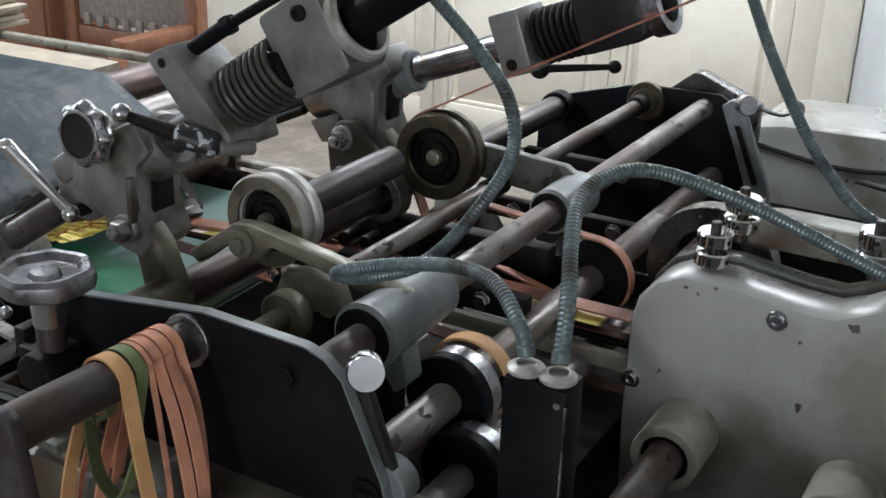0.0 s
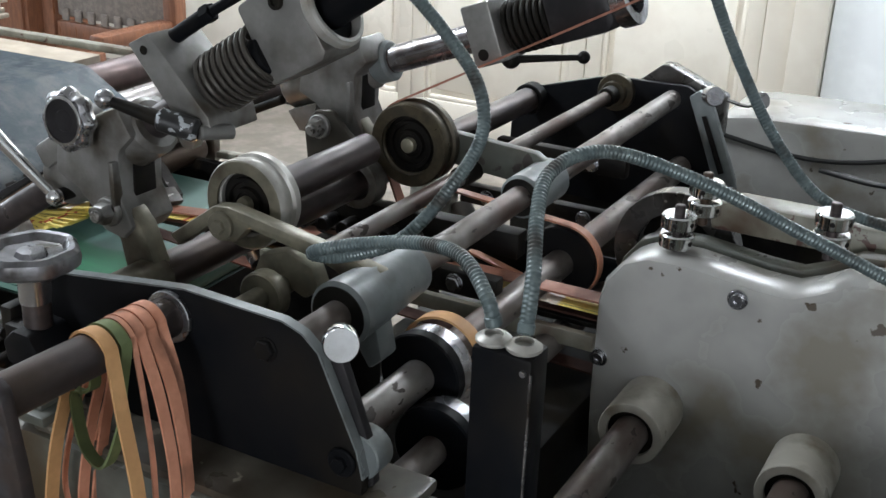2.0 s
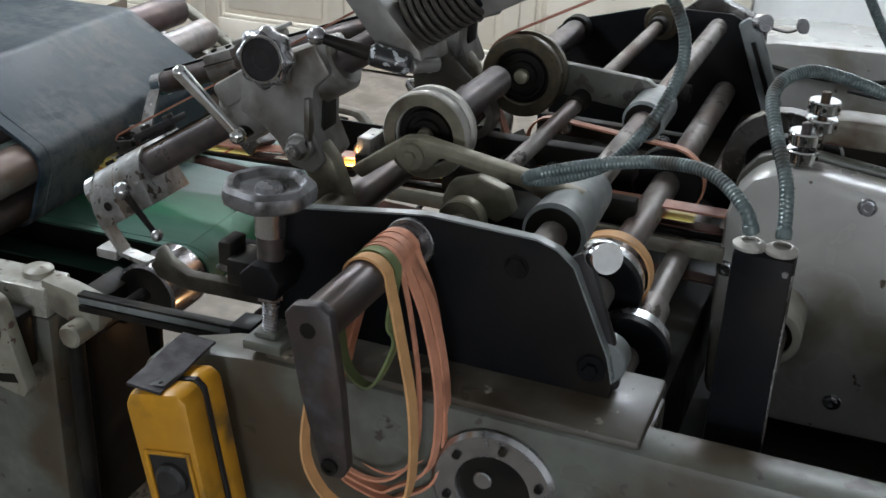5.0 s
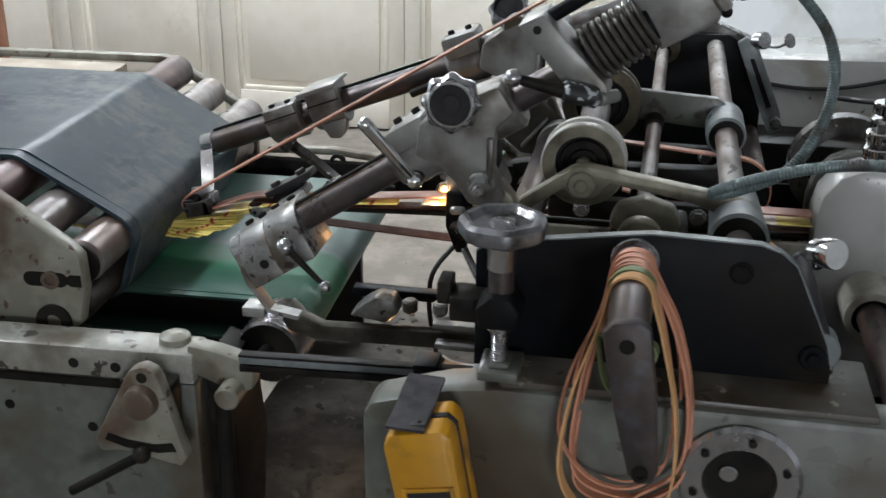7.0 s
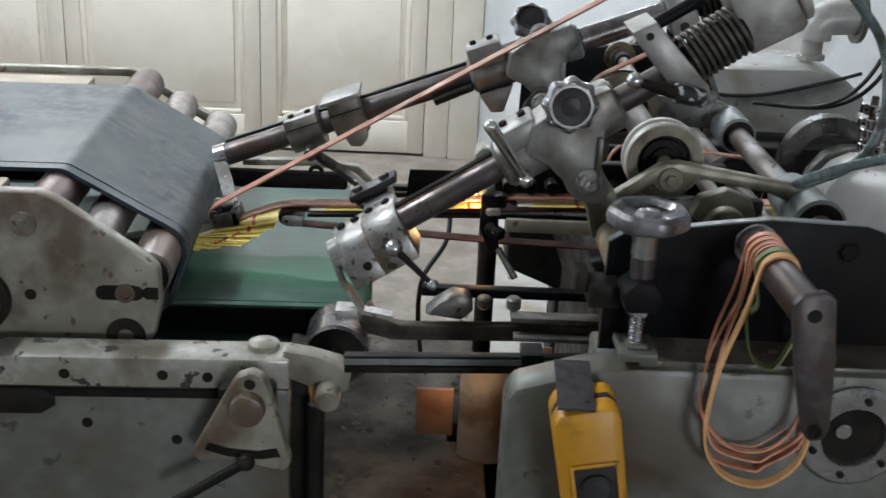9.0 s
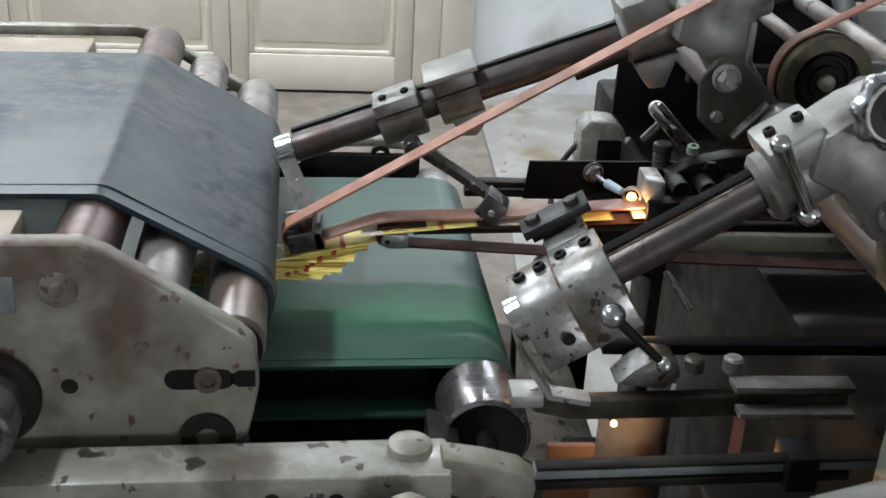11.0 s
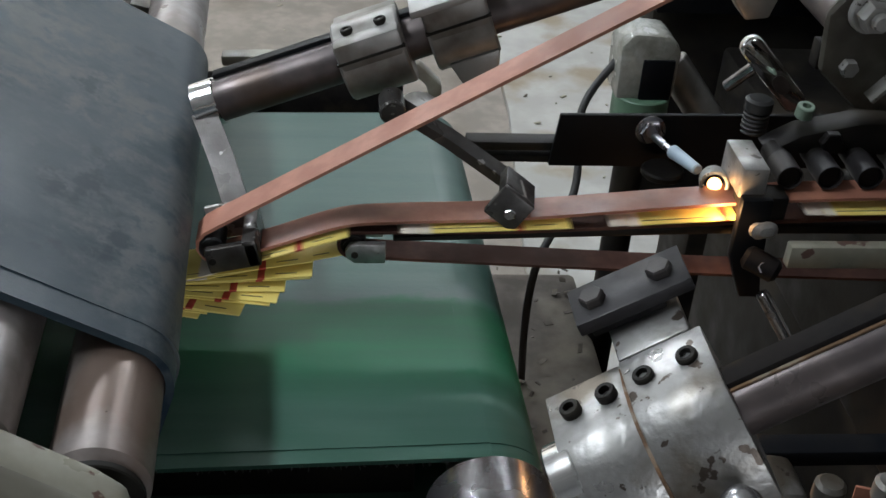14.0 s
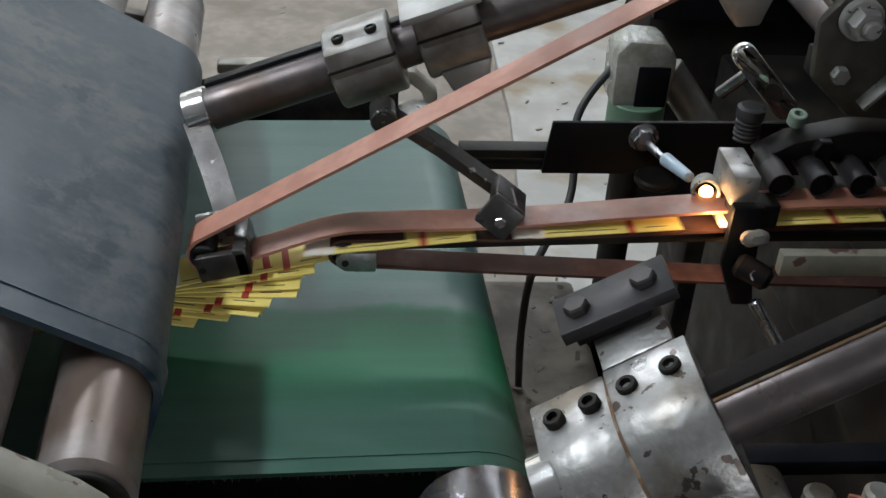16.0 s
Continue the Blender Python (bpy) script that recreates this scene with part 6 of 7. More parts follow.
    part("strap_tail", sweep(B(), smooth_path([(-0.884, 0.562, 0.988), (-0.882, 0.60, 0.992), (-0.881, 0.635, 0.997), (-0.880, 0.660, 0.999)], 4), strip_section(0.042, 0.0035), side=(1, 0, 0)), M_STRAP, p, "dark grey webbing strap")
    part("hanger", rod(B(), (-0.879, 0.656, 0.997), (-0.879, 0.685, 0.969), 0.005), M_DARK, p)
    for u in (-0.018, 0.004):
        part("rivet", lathe(B(), (u, -0.016, 0.007), (0, 0, 1), [(0, 0.0025), (0.0012, 0.002)], 10, f), M_DARK, strap)


build_front()

# ---- the left-hand press conveyor ----
L = Matrix.Translation((-1.5, 1.05, 0)) @ Matrix.Rotation(radians(2.5), 4, "Z") @ Matrix.Translation((1.5, -1.05, 0))


def lpart(name, bm, material, parent, label=""):
    bm.transform(L)
    return part(name, bm, material, parent, label)


def belt_round(circles, step=8):
    """The outline of a belt drawn clockwise round rollers (x, z, r), as points."""
    out = []
    n = len(circles)
    for k in range(n):
        (xa, za, ra), (xb, zb, rb), (xc, zc, rc) = circles[k - 1], circles[k], circles[(k + 1) % n]

        def normal(x1, z1, r1, x2, z2, r2):
            d = math.hypot(x2 - x1, z2 - z1)
            return math.atan2(z2 - z1, x2 - x1) + math.pi / 2 + math.asin((r2 - r1) / d) * -1

        a, b = normal(xa, za, ra, xb, zb, rb), normal(xb, zb, rb, xc, zc, rc)
        while b > a:
            b -= 2 * math.pi
        for j in range(step + 1):
            t = a + (b - a) * j / step
            out.append((xb + rb * math.cos(t), zb + rb * math.sin(t)))
    return out


def build_press():
    t = thing("press_conveyor", L @ Vector((-1.7, 1.3, 0)), "cream press conveyor frame with chipped paint", "conveyor")
    near = [(-2.3, 0.86), (-2.3, 1.105), (-1.587, 1.103), (-1.564, 1.094), (-1.447, 1.012), (-1.430, 0.995), (-1.428, 0.945), (-1.440, 0.89), (-1.48, 0.875), (-1.60, 0.86)]
    p = lpart("near_plate", prism(B(), near, 0.893, 0.922, 0.006), M_WORN, t, "chipped cream side plate")
    for x, z, r in ((-1.595, 1.055, 0.0), (-1.605, 0.955, 0.008), (-1.42, 0.975, 0.0)):
        if r:
            # plate is uncut; hole, slot and notch shade are dark pieces
            lpart("hole", lathe(B(), (x, 0.8925, z), (0, -1, 0), [(0, r), (0.0006, r)], 18), M_DARK, p)
    lpart("socket_bolt", socket_screw(ring(B(), (-1.606, 0.893, 1.058), (0, -1, 0), 0.008, 0.018, 0.003), (-1.606, 0.890, 1.058), (0, -1, 0), 0.009, 0.003), M_WORN, p)
    slot_out = [(0.022 * c + 0.011 * math.cos(a), 0.011 * math.sin(a)) for c, lo in ((1, -90), (-1, 90)) for a in (radians(lo + 30 * k) for k in range(7))]
    lpart("slot", prism(B(), [(-1.484 + x, 0.960 + z) for x, z in slot_out], 0.8915, 0.8925, 0), M_DARK, p, "flat dark oval for the shaded slot")
    lpart("slot_screw", socket_screw(B(), (-1.476, 0.893, 0.960), (0, -1, 0), 0.0135, 0.006), M_WORN, p)
    lpart("edge_notch", prism(B(), [(-1.447, 0.951), (-1.455, 0.957), (-1.455, 0.963), (-1.447, 0.969), (-1.431, 0.969), (-1.431, 0.951)], 0.8915, 0.8925, 0), M_DARK, p, "flat dark piece for the shaded notch at the plate's end")
    lpart("data_plate", box(B(), (-1.72, 0.8905, 1.035), (-1.645, 0.8925, 1.072), 0.0006), M_BLUEGREY, p, "bare grey plate on the side")
    lpart("bearing", ring(B(), (-1.478, 0.8865, 0.895), (0, 1, 0), 0.012, 0.027, 0.006), M_DARK, p, "black bearing ring")
    lpart("lower_bar", box(B(), (-2.3, 0.905, 0.845), (-1.44, 0.925, 0.878), 0.004), M_DARK, t)
    far_top = [(-2.3, 1.058), (-2.3, 1.072), (-1.64, 1.074), (-1.615, 1.066), (-1.452, 0.965), (-1.446, 0.935), (-1.462, 0.935), (-1.47, 0.955), (-1.62, 1.050), (-1.645, 1.058)]
    far_low = [(-2.3, 0.86), (-2.3, 0.99), (-1.66, 0.99), (-1.58, 0.965), (-1.446, 0.934), (-1.446, 0.86)]
    far = lpart("far_plate_top", prism(B(), far_top, 1.76, 1.785, 0.003), M_WORN, t, "cream far side rim")
    lpart("far_plate_low", prism(B(), far_low, 1.762, 1.783, 0.003), M_WORN, t)
    lpart("inner_board", box(B(), (-2.3, 1.59, 1.02), (-1.70, 1.72, 1.066), 0.004), M_PAPER, t, "pale inner board")
    lpart("inner_board", box(B(), (-2.3, 0.94, 1.02), (-1.662, 1.03, 1.079), 0.004), M_PAPER, t, "pale inner board")
    # rollers stick out of the belt on both sides
    for x, z, r, mm in ((-1.60, 1.049, 0.033, M_ROLLRED), (-1.531, 1.0065, 0.031, M_ROLLER), (-1.455, 0.965, 0.033, M_ROLLER), (-1.475, 0.895, 0.030, M_BROWN)):
        rl = lpart("roller", rod(B(), (x, 0.945, z), (x, 1.745, z), r, 36, 0.006), mm, t, "stained steel belt roller")
        lpart("end_ring", ring(B(), (x, 0.938, z), (0, 1, 0), r * 0.4, r * 0.92, 0.006), M_DARK, rl)
        lpart("axle", rod(B(), (x, 0.923, z), (x, 1.76, z), r * 0.35), M_DARK, rl)
    path = [Vector((x, 1.302, z)) for x, z in belt_round([(-2.4, 1.049, 0.037), (-1.60, 1.049, 0.037), (-1.455, 0.965, 0.037), (-1.475, 0.895, 0.034), (-2.4, 0.90, 0.034)])]
    bm = sweep(B(), path, strip_section(0.515, 0.006), side=(0, 1, 0), closed=True)
    bm.transform(L)
    belt_ob = lone("press_belt", bm, M_BLUEBELT, "dusty blue-black rubber press belt over steel rollers", "belt")
    edge = sweep(B(), [Vector((p.x, 1.070, p.z)) + (p - Vector((-1.7, 1.302, 0.97))).normalized() * 0.004 for p in path], strip_section(0.003, 0.002), side=(0, 1, 0), closed=True)
    edge.transform(L)
    part("seam", edge, M_BLUEBELT, belt_ob, "raised seam line along the belt edge")
    # a hump of stacked board lies on the frame
    s = thing("board_stack", L @ Vector((-2.3, 1.80, 1.074)), "small stack of pale board on the frame", "stack")
    for k in range(4):
        lpart("board", box(B(), (-2.44, 1.72, 1.075 + 0.012 * k), (-2.10 - 0.012 * (k % 3), 1.86, 1.086 + 0.012 * k), 0.003), M_PAPER, s)
    lpart("board", box(B(), (-2.44, 1.72, 1.123), (-2.13, 1.86, 1.150), 0.003), M_PAPER, s)


def build_green():
    belt = [(-2.3, 0.868), (-1.9, 0.868), (-1.25, 0.868), (-1.19, 0.868), (-1.165, 0.864), (-1.147, 0.853), (-1.139, 0.835), (-1.145, 0.815), (-1.165, 0.803), (-1.19, 0.80), (-1.6, 0.80), (-2.3, 0.80)]
    g = Matrix.Translation((-1.3, 1.07, 0)) @ Matrix.Rotation(radians(2), 4, "Z") @ Matrix.Translation((1.3, -1.07, 0))
    bm = sweep(B(), smooth_path([(x, 1.355, z) for x, z in belt], 5), strip_section(0.575, 0.004), side=(0, 1, 0))
    bm.transform(g)
    belt_ob = lone("conveyor_belt", bm, M_GREEN, "green rubber delivery conveyor belt with frayed edge", "belt")
    hem = sweep(B(), smooth_path([(x, 1.085, z + 0.0024) for x, z in belt[:7]], 5), strip_section(0.006, 0.0014), side=(0, 1, 0))
    hem.transform(g)
    part("hem", hem, M_GREEN, belt_ob, "pale pressed hem line")
    fr = B()
    rng = random.Random(9)
    for k in range(240):
        x = -1.62 + 0.45 * k / 240
        p = Vector((x, 1.0705, 0.868 + rng.uniform(-0.002, 0.001)))
        q = p + Vector((rng.uniform(-0.004, 0.004), -rng.uniform(0.001, 0.006), -rng.uniform(0.0, 0.003)))
        sweep(fr, [p, q], [(0.0004, 0), (-0.0002, 0.0004), (-0.0002, -0.0004)], side=(1, 0, 0))
    fr.transform(g)
    tagged(part("fray", fr, M_RUBBER, belt_ob), "dark frayed threads on the belt edge", kind="stuff")
    r = thing("tail_roller", (-1.18, 1.3, 0.83), "scratched steel tail roller of the green belt", "roller")
    part("drum", rod(B(), (-1.183, 1.062, 0.834), (-1.20, 1.72, 0.834), 0.030, 40, 0.005), M_STEEL, r)
    part("near_drum", rod(B(), (-1.184, 0.972, 0.834), (-1.184, 1.062, 0.834), 0.050, 48, 0.004), M_POLISHED, r, "polished steel end drum")
    part("end_face", lathe(B(), (-1.184, 0.9725, 0.834), (0, -1, 0), [(0, 0.046), (0.001, 0.045)], 36), M_DARK, r)
    part("axle", rod(B(), (-1.184, 0.86, 0.838), (-1.184, 1.0, 0.838), 0.011), M_DARK, r)
    s = thing("delivery_conveyor", (-1.4, 1.0, 0), "dark steel frame under the green belt", "frame")
    part("side", box(B(), (-2.3, 1.075, 0.60), (-1.24, 1.088, 0.79), 0.004), M_MATT, s)
    part("far_side", box(B(), (-2.3, 1.70, 0.74), (-1.22, 1.72, 0.885), 0.004), M_MATT, s, "black far side rail")
    part("far_bracket", prism(B(), [(-1.44, 0.888), (-1.44, 0.902), (-1.30, 0.907), (-1.20, 0.897), (-1.17, 0.868), (-1.17, 0.845), (-1.185, 0.845), (-1.19, 0.868), (-1.21, 0.884), (-1.30, 0.892)], 1.722, 1.745, 0.004), M_WORN, s, "chipped cream rail end")
    part("far_ring", ring(B(), (-1.285, 1.715, 0.885), (0, -1, 0), 0.008, 0.016, 0.01), M_DARK, s)
    part("apron", box(B(), (-2.3, 1.67, 0.50), (-1.23, 1.69, 0.79), 0.003), M_DARK, s, "dark apron under the belt")
    part("bed", box(B(), (-2.3, 1.09, 0.812), (-1.24, 1.66, 0.86), 0.003), M_DARK, s)


def build_lower_frame():
    t = thing("lower_conveyor", L @ Vector((-1.6, 0.8, 0)), "cream lower conveyor frame with bolted rail, flaking paint", "frame")
    lpart("rail", box(B(), (-1.70, 0.812, 0.856), (-1.245, 0.872, 0.901), 0.004), M_FLAKED, t, "pale rail with paint rubbed off its edge")
    lpart("panel", box(B(), (-2.3, 0.815, 0.06), (-1.245, 0.865, 0.8545), 0.006), M_CREAM, t, "grey-cream front panel")
    lpart("groove", box(B(), (-2.3, 0.8125, 0.841), (-1.31, 0.8155, 0.853), 0), M_DARK, t, "dark groove")
    for x, z in ((-1.545, 0.876), (-1.415, 0.876), (-1.355, 0.874), (-1.52, 0.80), (-1.40, 0.775)):
        # rail and panel holes are dark discs, painted as shade
        lpart("hole", lathe(B(), (x, 0.8118 if z > 0.85 else 0.8148, z), (0, -1, 0), [(0, 0.0075), (0.0006, 0.0075)], 16), M_DARK, t)
    lpart("slot_cover", prism(B(), [(-1.72, 0.815), (-1.72, 0.8535), (-1.58, 0.8535), (-1.56, 0.842), (-1.56, 0.828), (-1.58, 0.815)], 0.810, 0.8145, 0.001), M_DARK, t)
    lpart("cap", lathe(B(), (-1.283, 0.852, 0.901), (0, 0, 1), [(0, 0.022), (0.008, 0.021), (0.013, 0.012)], 24), M_WORN, t)
    lpart("post", box(B(), (-1.706, 0.775, 0.835), (-1.655, 0.808, 0.945), 0.012), M_WORN, t, "pale worn crank arm")
    lpart("post_head", rod(B(), (-1.680, 0.772, 0.935), (-1.680, 0.812, 0.935), 0.027, 32, 0.004), M_WORN, t)
    lpart("post_boss", lathe(B(), (-1.680, 0.772, 0.905), (0, -1, 0), [(0, 0.015), (0.002, 0.0155), (0.003, 0.011)], 24), M_CAST, t)
    lpart("post_cap", rod(B(), (-1.676, 0.812, 0.950), (-1.676, 0.888, 0.950), 0.035, 36, 0.004), M_POLISHED, t, "bright turned collar")
    lpart("collar_ring", ring(B(), (-1.676, 0.872, 0.950), (0, 1, 0), 0.034, 0.047, 0.018, 36, c=0.003), M_DARK, t, "black outer ring")
    lpart("crank_ball", ball(B(), (-1.688, 0.760, 0.846), 0.016), M_CHROME, t, "bright ball end")
    lpart("crank_nut", hexhead(B(), (-1.664, 0.775, 0.850), (0, -1, 0), 0.016, 0.008), M_CHROME, t)
    part("arm", prism(B(), [(-1.245, 0.912), (-1.205, 0.906), (-1.168, 0.896), (-1.152, 0.882), (-1.155, 0.855), (-1.175, 0.845), (-1.245, 0.872)], 0.83, 0.862, 0.004), M_WORN, t, "cream roller arm")
    part("arm_boss", rod(B(), (-1.182, 0.80, 0.853), (-1.182, 0.862, 0.853), 0.017, 28, 0.003), M_WORN, t)
    part("leg", rod(B(), (-1.20, 0.835, 0.10), (-1.20, 0.835, 0.83), 0.012), M_DARK, t, "dark threaded leg")
    part("chute", prism(B(), [(-1.25, 0.30), (-1.25, 0.86), (-1.215, 0.85), (-1.20, 0.70), (-1.23, 0.30)], 0.87, 1.0, 0.004), M_DARK, t)

    s = thing("swivel_bracket", (-1.285, 0.75, 0.80), "cream swivel bracket with slotted foot", "bracket")
    part("plate", prism(B(), [(-1.278, 0.912), (-1.262, 0.905), (-1.255, 0.89), (-1.232, 0.80), (-1.225, 0.78), (-1.235, 0.765), (-1.26, 0.77), (-1.29, 0.777), (-1.32, 0.78), (-1.348, 0.775), (-1.358, 0.79), (-1.345, 0.815), (-1.305, 0.89), (-1.296, 0.905)], 0.762, 0.786, 0.005), M_WORN, s)
    part("hub", lathe(B(), (-1.282, 0.764, 0.862), (0, -1, 0), [(0, 0.024), (0.016, 0.022), (0.018, 0.018), (0.0182, 0.006), (0.0185, 0.003)], 32), M_WORN, s)
    # hole and slot of the bracket: dark pieces painting their shade
    part("top_hole", lathe(B(), (-1.279, 0.7615, 0.896), (0, -1, 0), [(0, 0.0075), (0.0006, 0.0075)], 16), M_DARK, s)
    part("slot", prism(B(), [(-1.34, 0.797), (-1.335, 0.807), (-1.31, 0.80), (-1.27, 0.797), (-1.245, 0.802), (-1.24, 0.79), (-1.265, 0.785), (-1.31, 0.788)], 0.760, 0.7615, 0), M_DARK, s)
    part("lever", rod(B(), (-1.284, 0.752, 0.785), (-1.385, 0.735, 0.725), 0.007, 16), M_DARK, s, "black clamp lever")
    part("lever_ball", ball(B(), (-1.284, 0.75, 0.786), 0.012), M_DARK, s)
    part("stand", box(B(), (-1.325, 0.786, 0.79), (-1.250, 0.8155, 0.875), 0.004), M_DARK, s, "black mounting block")

    b = thing("slotted_bar", (-1.0, 0.81, 0.90), "black slotted steel slide bar", "bar")
    m = Matrix.Translation((-1.16, 0, 0.913)) @ Matrix.Rotation(radians(-2), 4, "Y")
    part("upper", box(B(), (0.0, 0.80, 0.006), (0.33, 0.815, 0.010), 0.001, m), M_DARK, b)
    part("middle", box(B(), (-0.001, 0.803, -0.005), (0.33, 0.82, 0.005), 0.001, m), M_BLUEGREY, b)
    part("lower", box(B(), (0.0, 0.80, -0.015), (0.30, 0.815, -0.006), 0.001, m), M_DARK, b)
    part("clip", box(B(), (0.235, 0.79, -0.02), (0.265, 0.83, 0.018), 0.002, m), M_BLACK, b)
    b2 = thing("slide_rail", (-1.0, 0.95, 0.90), "dark greasy slide rail with bent end", "rail")
    part("rail", prism(B(), [(-1.15, 0.905), (-1.135, 0.935), (-1.118, 0.915), (-1.09, 0.902), (-0.80, 0.912), (-0.80, 0.886), (-1.10, 0.878), (-1.14, 0.888)], 0.945, 0.965, 0.003), M_OLIVEDARK, b2)
    part("strip", box(B(), (-0.93, 0.935, 0.918), (-0.80, 0.96, 0.926), 0.001), M_CAST, b2)
    part("strip", box(B(), (-0.925, 0.925, 0.893), (-0.80, 0.945, 0.900), 0.001), M_CAST, b2)
    part("black_bar", box(B(), (-1.06, 1.0, 0.926), (-0.70, 1.02, 0.940), 0.002), M_BLACK, b2)
    part("knuckle", prism(B(), [(-1.055, 0.915), (-1.035, 0.935), (-1.015, 0.948), (-0.99, 0.945), (-0.982, 0.925), (-1.0, 0.908)], 0.955, 0.995, 0.006), M_CLAMP, b2, "pale worn knuckle")
    for x in (-0.968, -0.925):
        part("button", rod(B(), (x, 0.968, 0.925), (x, 0.968, 0.944), 0.011, 20, 0.003), M_CAST, b2)
    sh = thing("sheet_panel", (-0.93, 1.15, 0.40), "curved grey sheet panel glowing copper beside the lamp", "panel")
    part("sheet", sweep(B(), smooth_path([(-0.98, 1.275, 0.59), (-0.96, 1.258, 0.59), (-0.922, 1.252, 0.59), (-0.89, 1.268, 0.59), (-0.868, 1.31, 0.59)]), strip_section(0.21, 0.006), side=(0, 0, 1)), M_SHEET, sh)
    # the plate's reddish tint partly paints the lamp's glow
    part("plate", box(B(), (-1.060, 1.225, 0.556), (-0.994, 1.235, 0.648), 0.002), M_RAW, sh, "dirty plate, its brown warmed as by the lamp")
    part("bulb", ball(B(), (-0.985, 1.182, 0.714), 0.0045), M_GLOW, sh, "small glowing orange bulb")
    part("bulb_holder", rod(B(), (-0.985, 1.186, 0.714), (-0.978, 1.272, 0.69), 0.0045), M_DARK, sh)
    part("duct", box(B(), (-1.0, 1.315, 0.02), (-0.87, 1.42, 0.53), 0.006), M_BLACK, sh, "black duct below")
    lone("loose_strap", sweep(B(), smooth_path([(-0.852, 1.1, 0.80), (-0.850, 1.1, 0.74), (-0.853, 1.1, 0.69), (-0.858, 1.1, 0.62), (-0.85, 1.11, 0.50)]), strip_section(0.014, 0.003), side=(0.94, -0.34, 0)), M_TAN, "copper-brown strap hanging loose under the line", "belt")
    # tray added over the floor: real dirt, plus the gap's shade in its colour
    tray = thing("scrap_tray", (-1.09, 1.4, 0), "added low dirty tray with dust and scraps, darkened as the shaded gap", "tray")
    part("tray", box(B(), (-1.36, 0.89, 0.02), (-0.93, 1.86, 0.49), 0.012), M_DIRT, tray)
    bm = B()
    rng = random.Random(5)
    for k in range(220):
        x, y, w = rng.uniform(-1.30, -0.945), rng.uniform(0.92, 1.84), rng.uniform(0.002, 0.008)
        box(bm, (-w, -w * rng.uniform(0.3, 0.9), -0.0006), (w, w * 0.6, 0.0006), 0, Matrix.Translation((x, y, 0.492 + rng.uniform(0, 0.02))) @ Euler((rng.uniform(-0.5, 0.5), rng.uniform(-0.5, 0.5), rng.uniform(0, 6))).to_matrix().to_4x4())
    tagged(part("scrap_heap", bm, M_DIRT, tray), "loose scraps of card and dust", kind="stuff")


build_press()
build_green()
build_lower_frame()


def build_background():
    t = thing("wooden_settee", (-3.55, 3.65, 0), "red-brown wooden settee with grey-brown woven back", "settee")
    for x in (-3.95, -3.24):
        part("post", box(B(), (x - 0.035, 3.60, 0), (x + 0.035, 3.67, 1.0), 0.008), M_WOOD, t)
    part("back", box(B(), (-3.91, 3.62, 0.60), (-3.28, 3.66, 0.98), 0.012), M_CLOTH, t, "grey-brown woven back panel")
    part("rail", box(B(), (-3.91, 3.61, 0.50), (-3.28, 3.665, 0.58), 0.008), M_WOOD, t)
    part("rail", box(B(), (-3.91, 3.61, 0.98), (-3.28, 3.665, 1.04), 0.008), M_WOOD, t)
    part("arm", box(B(), (-3.30, 3.20, 0.60), (-3.22, 3.62, 0.66), 0.012), M_WOOD, t)
    part("seat", box(B(), (-3.95, 3.15, 0.36), (-3.24, 3.60, 0.46), 0.02), M_CLOTH, t)
    part("leg", box(B(), (-3.28, 3.15, 0), (-3.22, 3.21, 0.60), 0.006), M_WOOD, t)
    part("leg", box(B(), (-3.97, 3.15, 0), (-3.91, 3.21, 0.60), 0.006), M_WOOD, t)
    for k in range(8):
        x = -3.87 + 0.077 * k
        part("slat", box(B(), (x, 3.605, 0.585), (x + 0.04, 3.62, 0.64), 0.006), M_CLOTH, t)
    c = thing("wooden_cupboard", (-4.25, 3.7, 0), "plain brown wooden cupboard beside the settee", "cupboard")
    part("body", box(B(), (-4.45, 3.55, 0), (-4.02, 3.95, 1.1), 0.008), M_WOOD, c)
    part("door", box(B(), (-4.43, 3.535, 0.05), (-4.04, 3.552, 1.06), 0.006), M_WOOD, c)
    # scraps swept about the floor
    bm = B()
    rng = random.Random(11)
    for k in range(90):
        x, y = rng.uniform(-1.5, 0.2), rng.uniform(1.9, 4.3)
        s = rng.uniform(0.003, 0.010)
        m = Matrix.Translation((x, y, 0.0235 + s * 0.05)) @ Euler((rng.uniform(-0.2, 0.2), rng.uniform(-0.2, 0.2), rng.uniform(0, 6))).to_matrix().to_4x4()
        box(bm, (-s, -s * rng.uniform(0.2, 0.8), -0.001), (s, s * 0.5, 0.001), 0, m)
    tagged(part("floor_scraps", bm, M_OLIVE), "scraps of paper and dirt on the floor", "scraps", kind="stuff")


build_background()

# ---- the folded cards ----
CARD_L, CARD_W, PERIOD, SPEED, CREEP = 0.143, 0.041, 0.455, 0.385, 0.015
LINE = [(-0.45, 0.9985), (-0.83, 0.9965), (-0.98, 0.9885), (-1.15, 0.9755), (-1.25, 0.9718), (-1.285, 0.9705), (-1.36, 0.944), (-1.43, 0.921)]


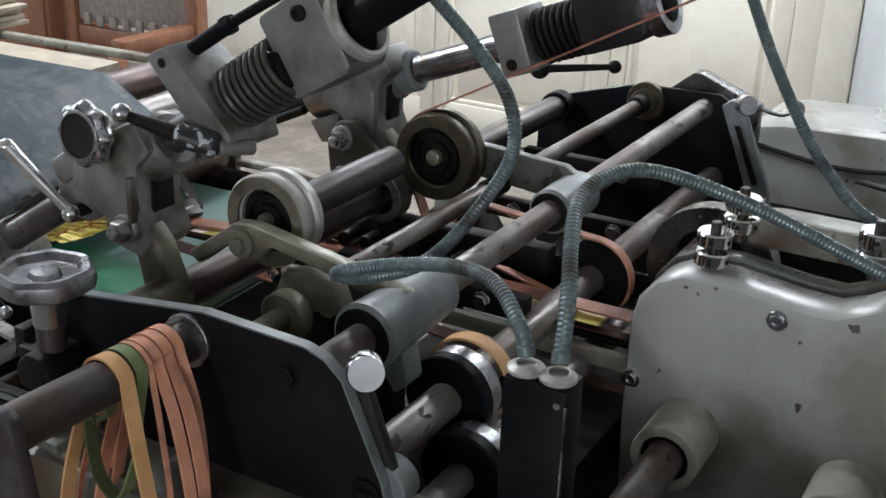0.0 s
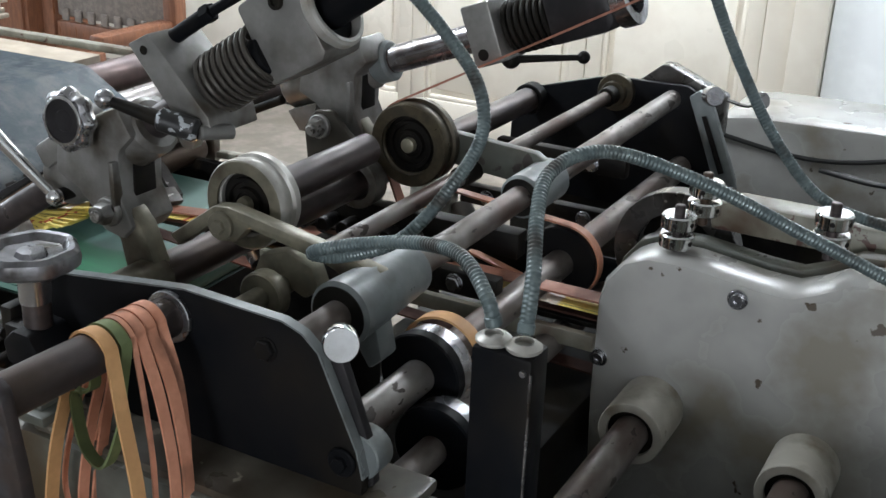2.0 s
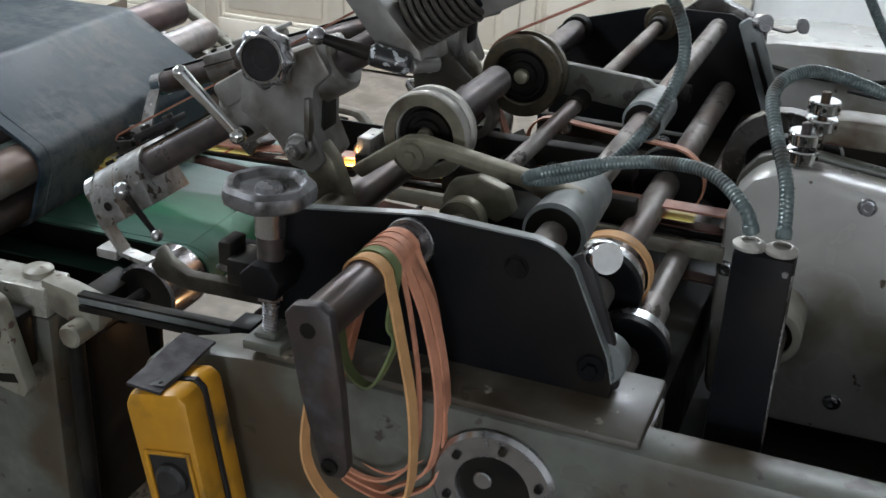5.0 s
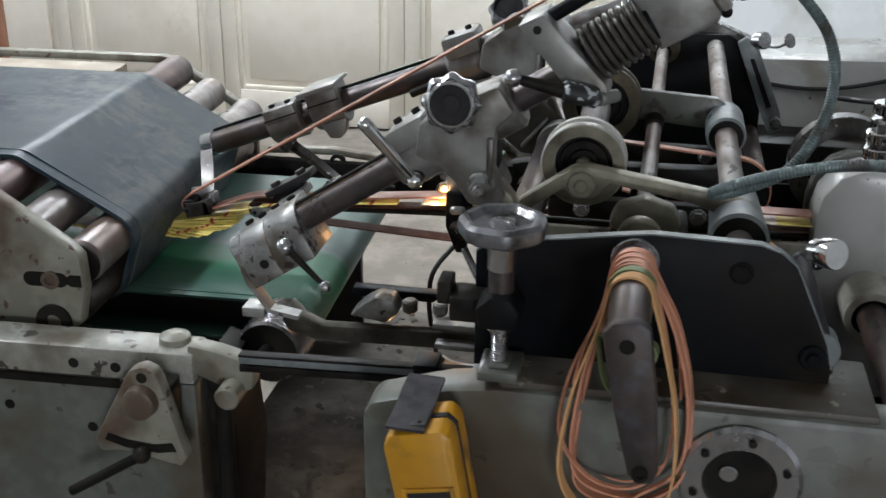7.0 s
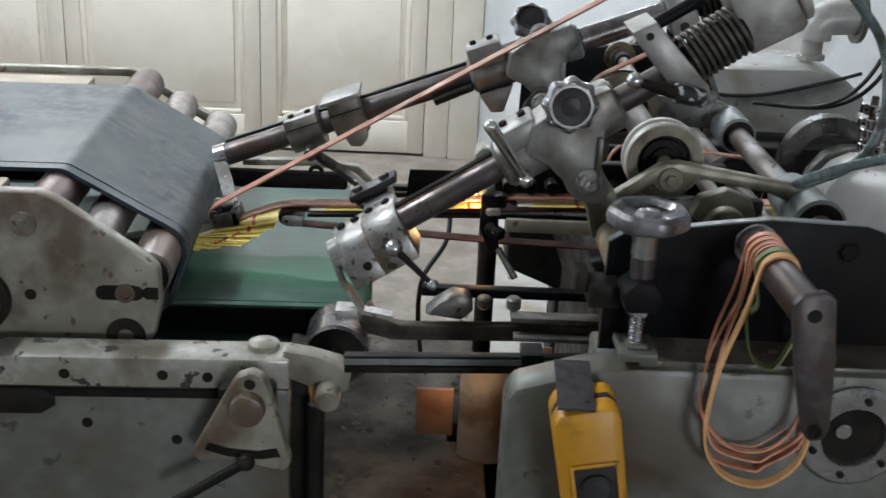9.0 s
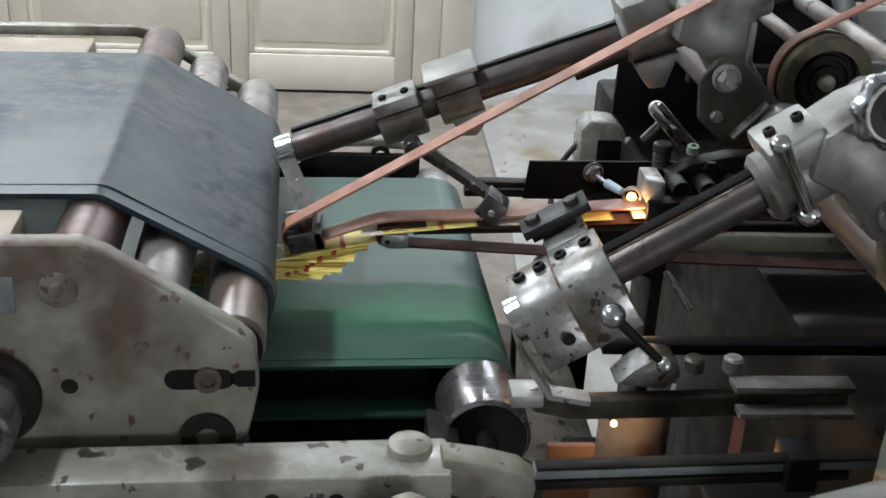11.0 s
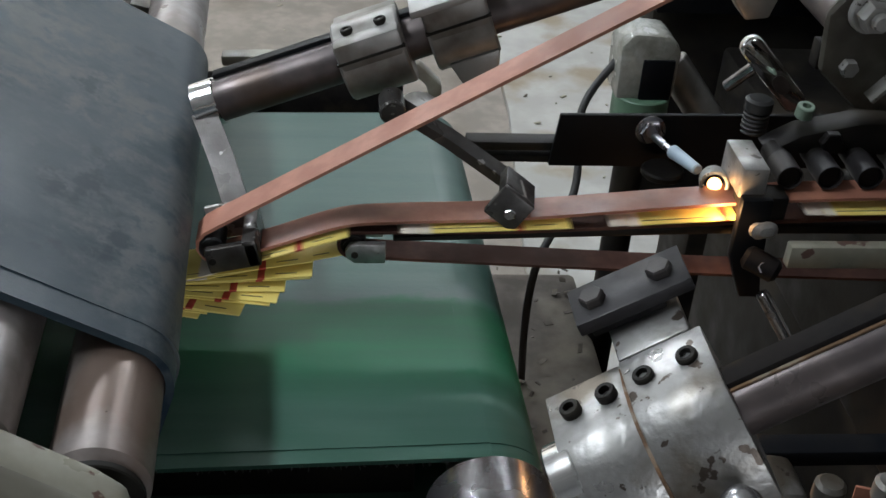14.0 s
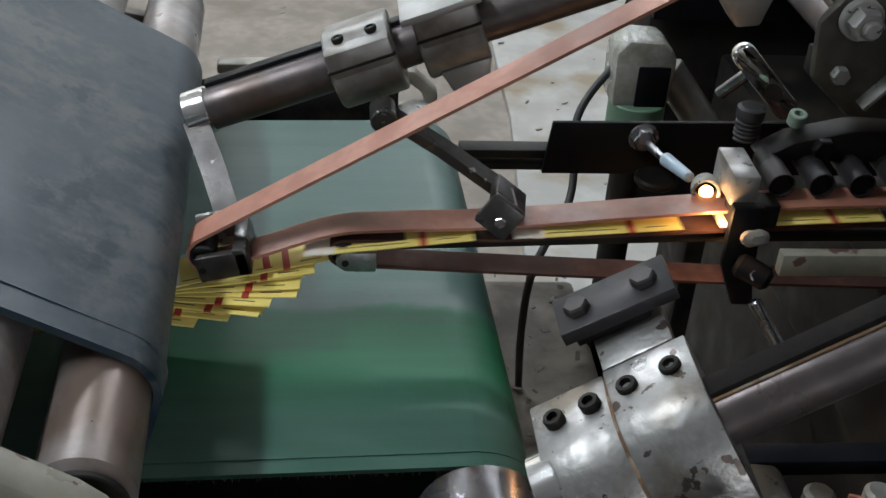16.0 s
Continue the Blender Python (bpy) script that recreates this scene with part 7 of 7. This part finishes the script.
def build_card():
    """One folded card, its leading end at the origin and its length along +x."""
    t = thing("folded_card", (0, 0, 0), "yellow folded card with a red band and white leading flap", "card", "folded cards")
    h = CARD_W / 2
    part("body", box(B(), (0.016, -h, -0.0006), (CARD_L, h, 0.0006), 0.0004), M_CARD, t)
    part("flap", box(B(), (0, -h * 0.96, -0.0005), (0.016, h * 0.96, 0.0005), 0.0003), M_CARDWHITE, t, "white leading flap")
    part("band", box(B(), (0.097, -h - 0.0003, -0.0009), (0.103, h + 0.0003, 0.0009), 0.0002), M_CARDRED, t, "printed red band")
    part("tint", box(B(), (0.0162, -h - 0.0002, -0.0008), (0.026, h + 0.0002, 0.0008), 0.0002), M_CARDWHITE, t, "pale printed end")
    for a, b, y in ((0.028, 0.088, -0.0150), (0.112, 0.130, -0.0145)):
        part("print_bar", box(B(), (a, y - 0.0005, -0.0008), (b, y + 0.0005, 0.0008), 0), M_INK, t, "thin dark printed bar")
    return t


def line_pose(x):
    """The pose of a card whose leading end is at x on the line."""
    def z_at(v):
        for (xa, za), (xb, zb) in zip(LINE, LINE[1:]):
            if xb <= v <= xa:
                return za + (zb - za) * (v - xa) / (xb - xa)
        return LINE[0][1] if v > LINE[0][0] else LINE[-1][1]
    z0, z1 = z_at(x), z_at(x + CARD_L)
    return x, z0, math.degrees(math.asin(max(-1, min(1, (z1 - z0) / CARD_L))))


LAND_X = -1.436  # leading end when a card lands on the pile


def card_rows(landing, jitter):
    """Rows of one card: along the belts, down onto the pile, then creeping off with the green belt."""
    def at(t):
        if t < landing:
            x, z, tilt = line_pose(LAND_X + SPEED * (landing - t))
            return pose(x, BELT_Y - 0.003, z, 0, -tilt, 0)
        age = t - landing
        drop = min(1.0, age / 0.12)
        n = age / PERIOD
        x, z, tilt = line_pose(LAND_X)
        x1 = LAND_X - CREEP * age + jitter[2] * min(1, age * 3)
        z1 = 0.921 - 0.0007 * min(n, 22)
        lift = max(-1.0, 10.0 - 1.2 * n)
        return pose(x1, BELT_Y - 0.003 - 0.0001 * min(n, 12) + jitter[0], z + (z1 - z) * drop, 0, -(tilt + (lift - tilt) * drop), (max(-9.0, 11.0 - 2.6 * n) + jitter[1] * 0.8) * min(1, age * 3))
    times = {0.0, 16.0}
    for x in (-0.1, -0.45, -0.62, -0.83, -0.98, -1.15, -1.25, -1.285, -1.32, -1.36, -1.40):
        times.add(landing - (x - LAND_X) / SPEED)
    times |= {landing, landing + 0.12, landing + 0.25, landing + 1.5, landing + 5.0, landing + 9.0}
    start = landing - (2.2 / SPEED)
    times.add(start)
    return [(round(t, 3), at(t)) for t in sorted(times) if 0 <= t <= 16.0 and t >= min(start, 16.0)], at, start


# the time at which a card's leading end lands; earlier ones lie in the pile at the start
LANDINGS = [14.93 + PERIOD * k for k in range(-52, 8)]
CARDS = []


def build_cards():
    first = build_card()
    rng = random.Random(21)
    for k, landing in enumerate(LANDINGS):
        ob = first if k == 0 else copy_thing(first, Matrix())
        CARDS.append((ob, landing, (rng.uniform(-0.0015, 0.0015), rng.uniform(-5.0, 5.0), rng.uniform(-0.010, 0.006))))


build_cards()


def motions():
    for ob, landing, jitter in CARDS:
        rows, at, start = card_rows(landing, jitter)
        if not rows or rows[0][0] > 0:
            rows = [(0.0, at(max(start, 0.0)))] + rows
        if rows[-1][0] < 16.0:
            rows.append((16.0, at(16.0)))
        walk(ob, rows)


motions()
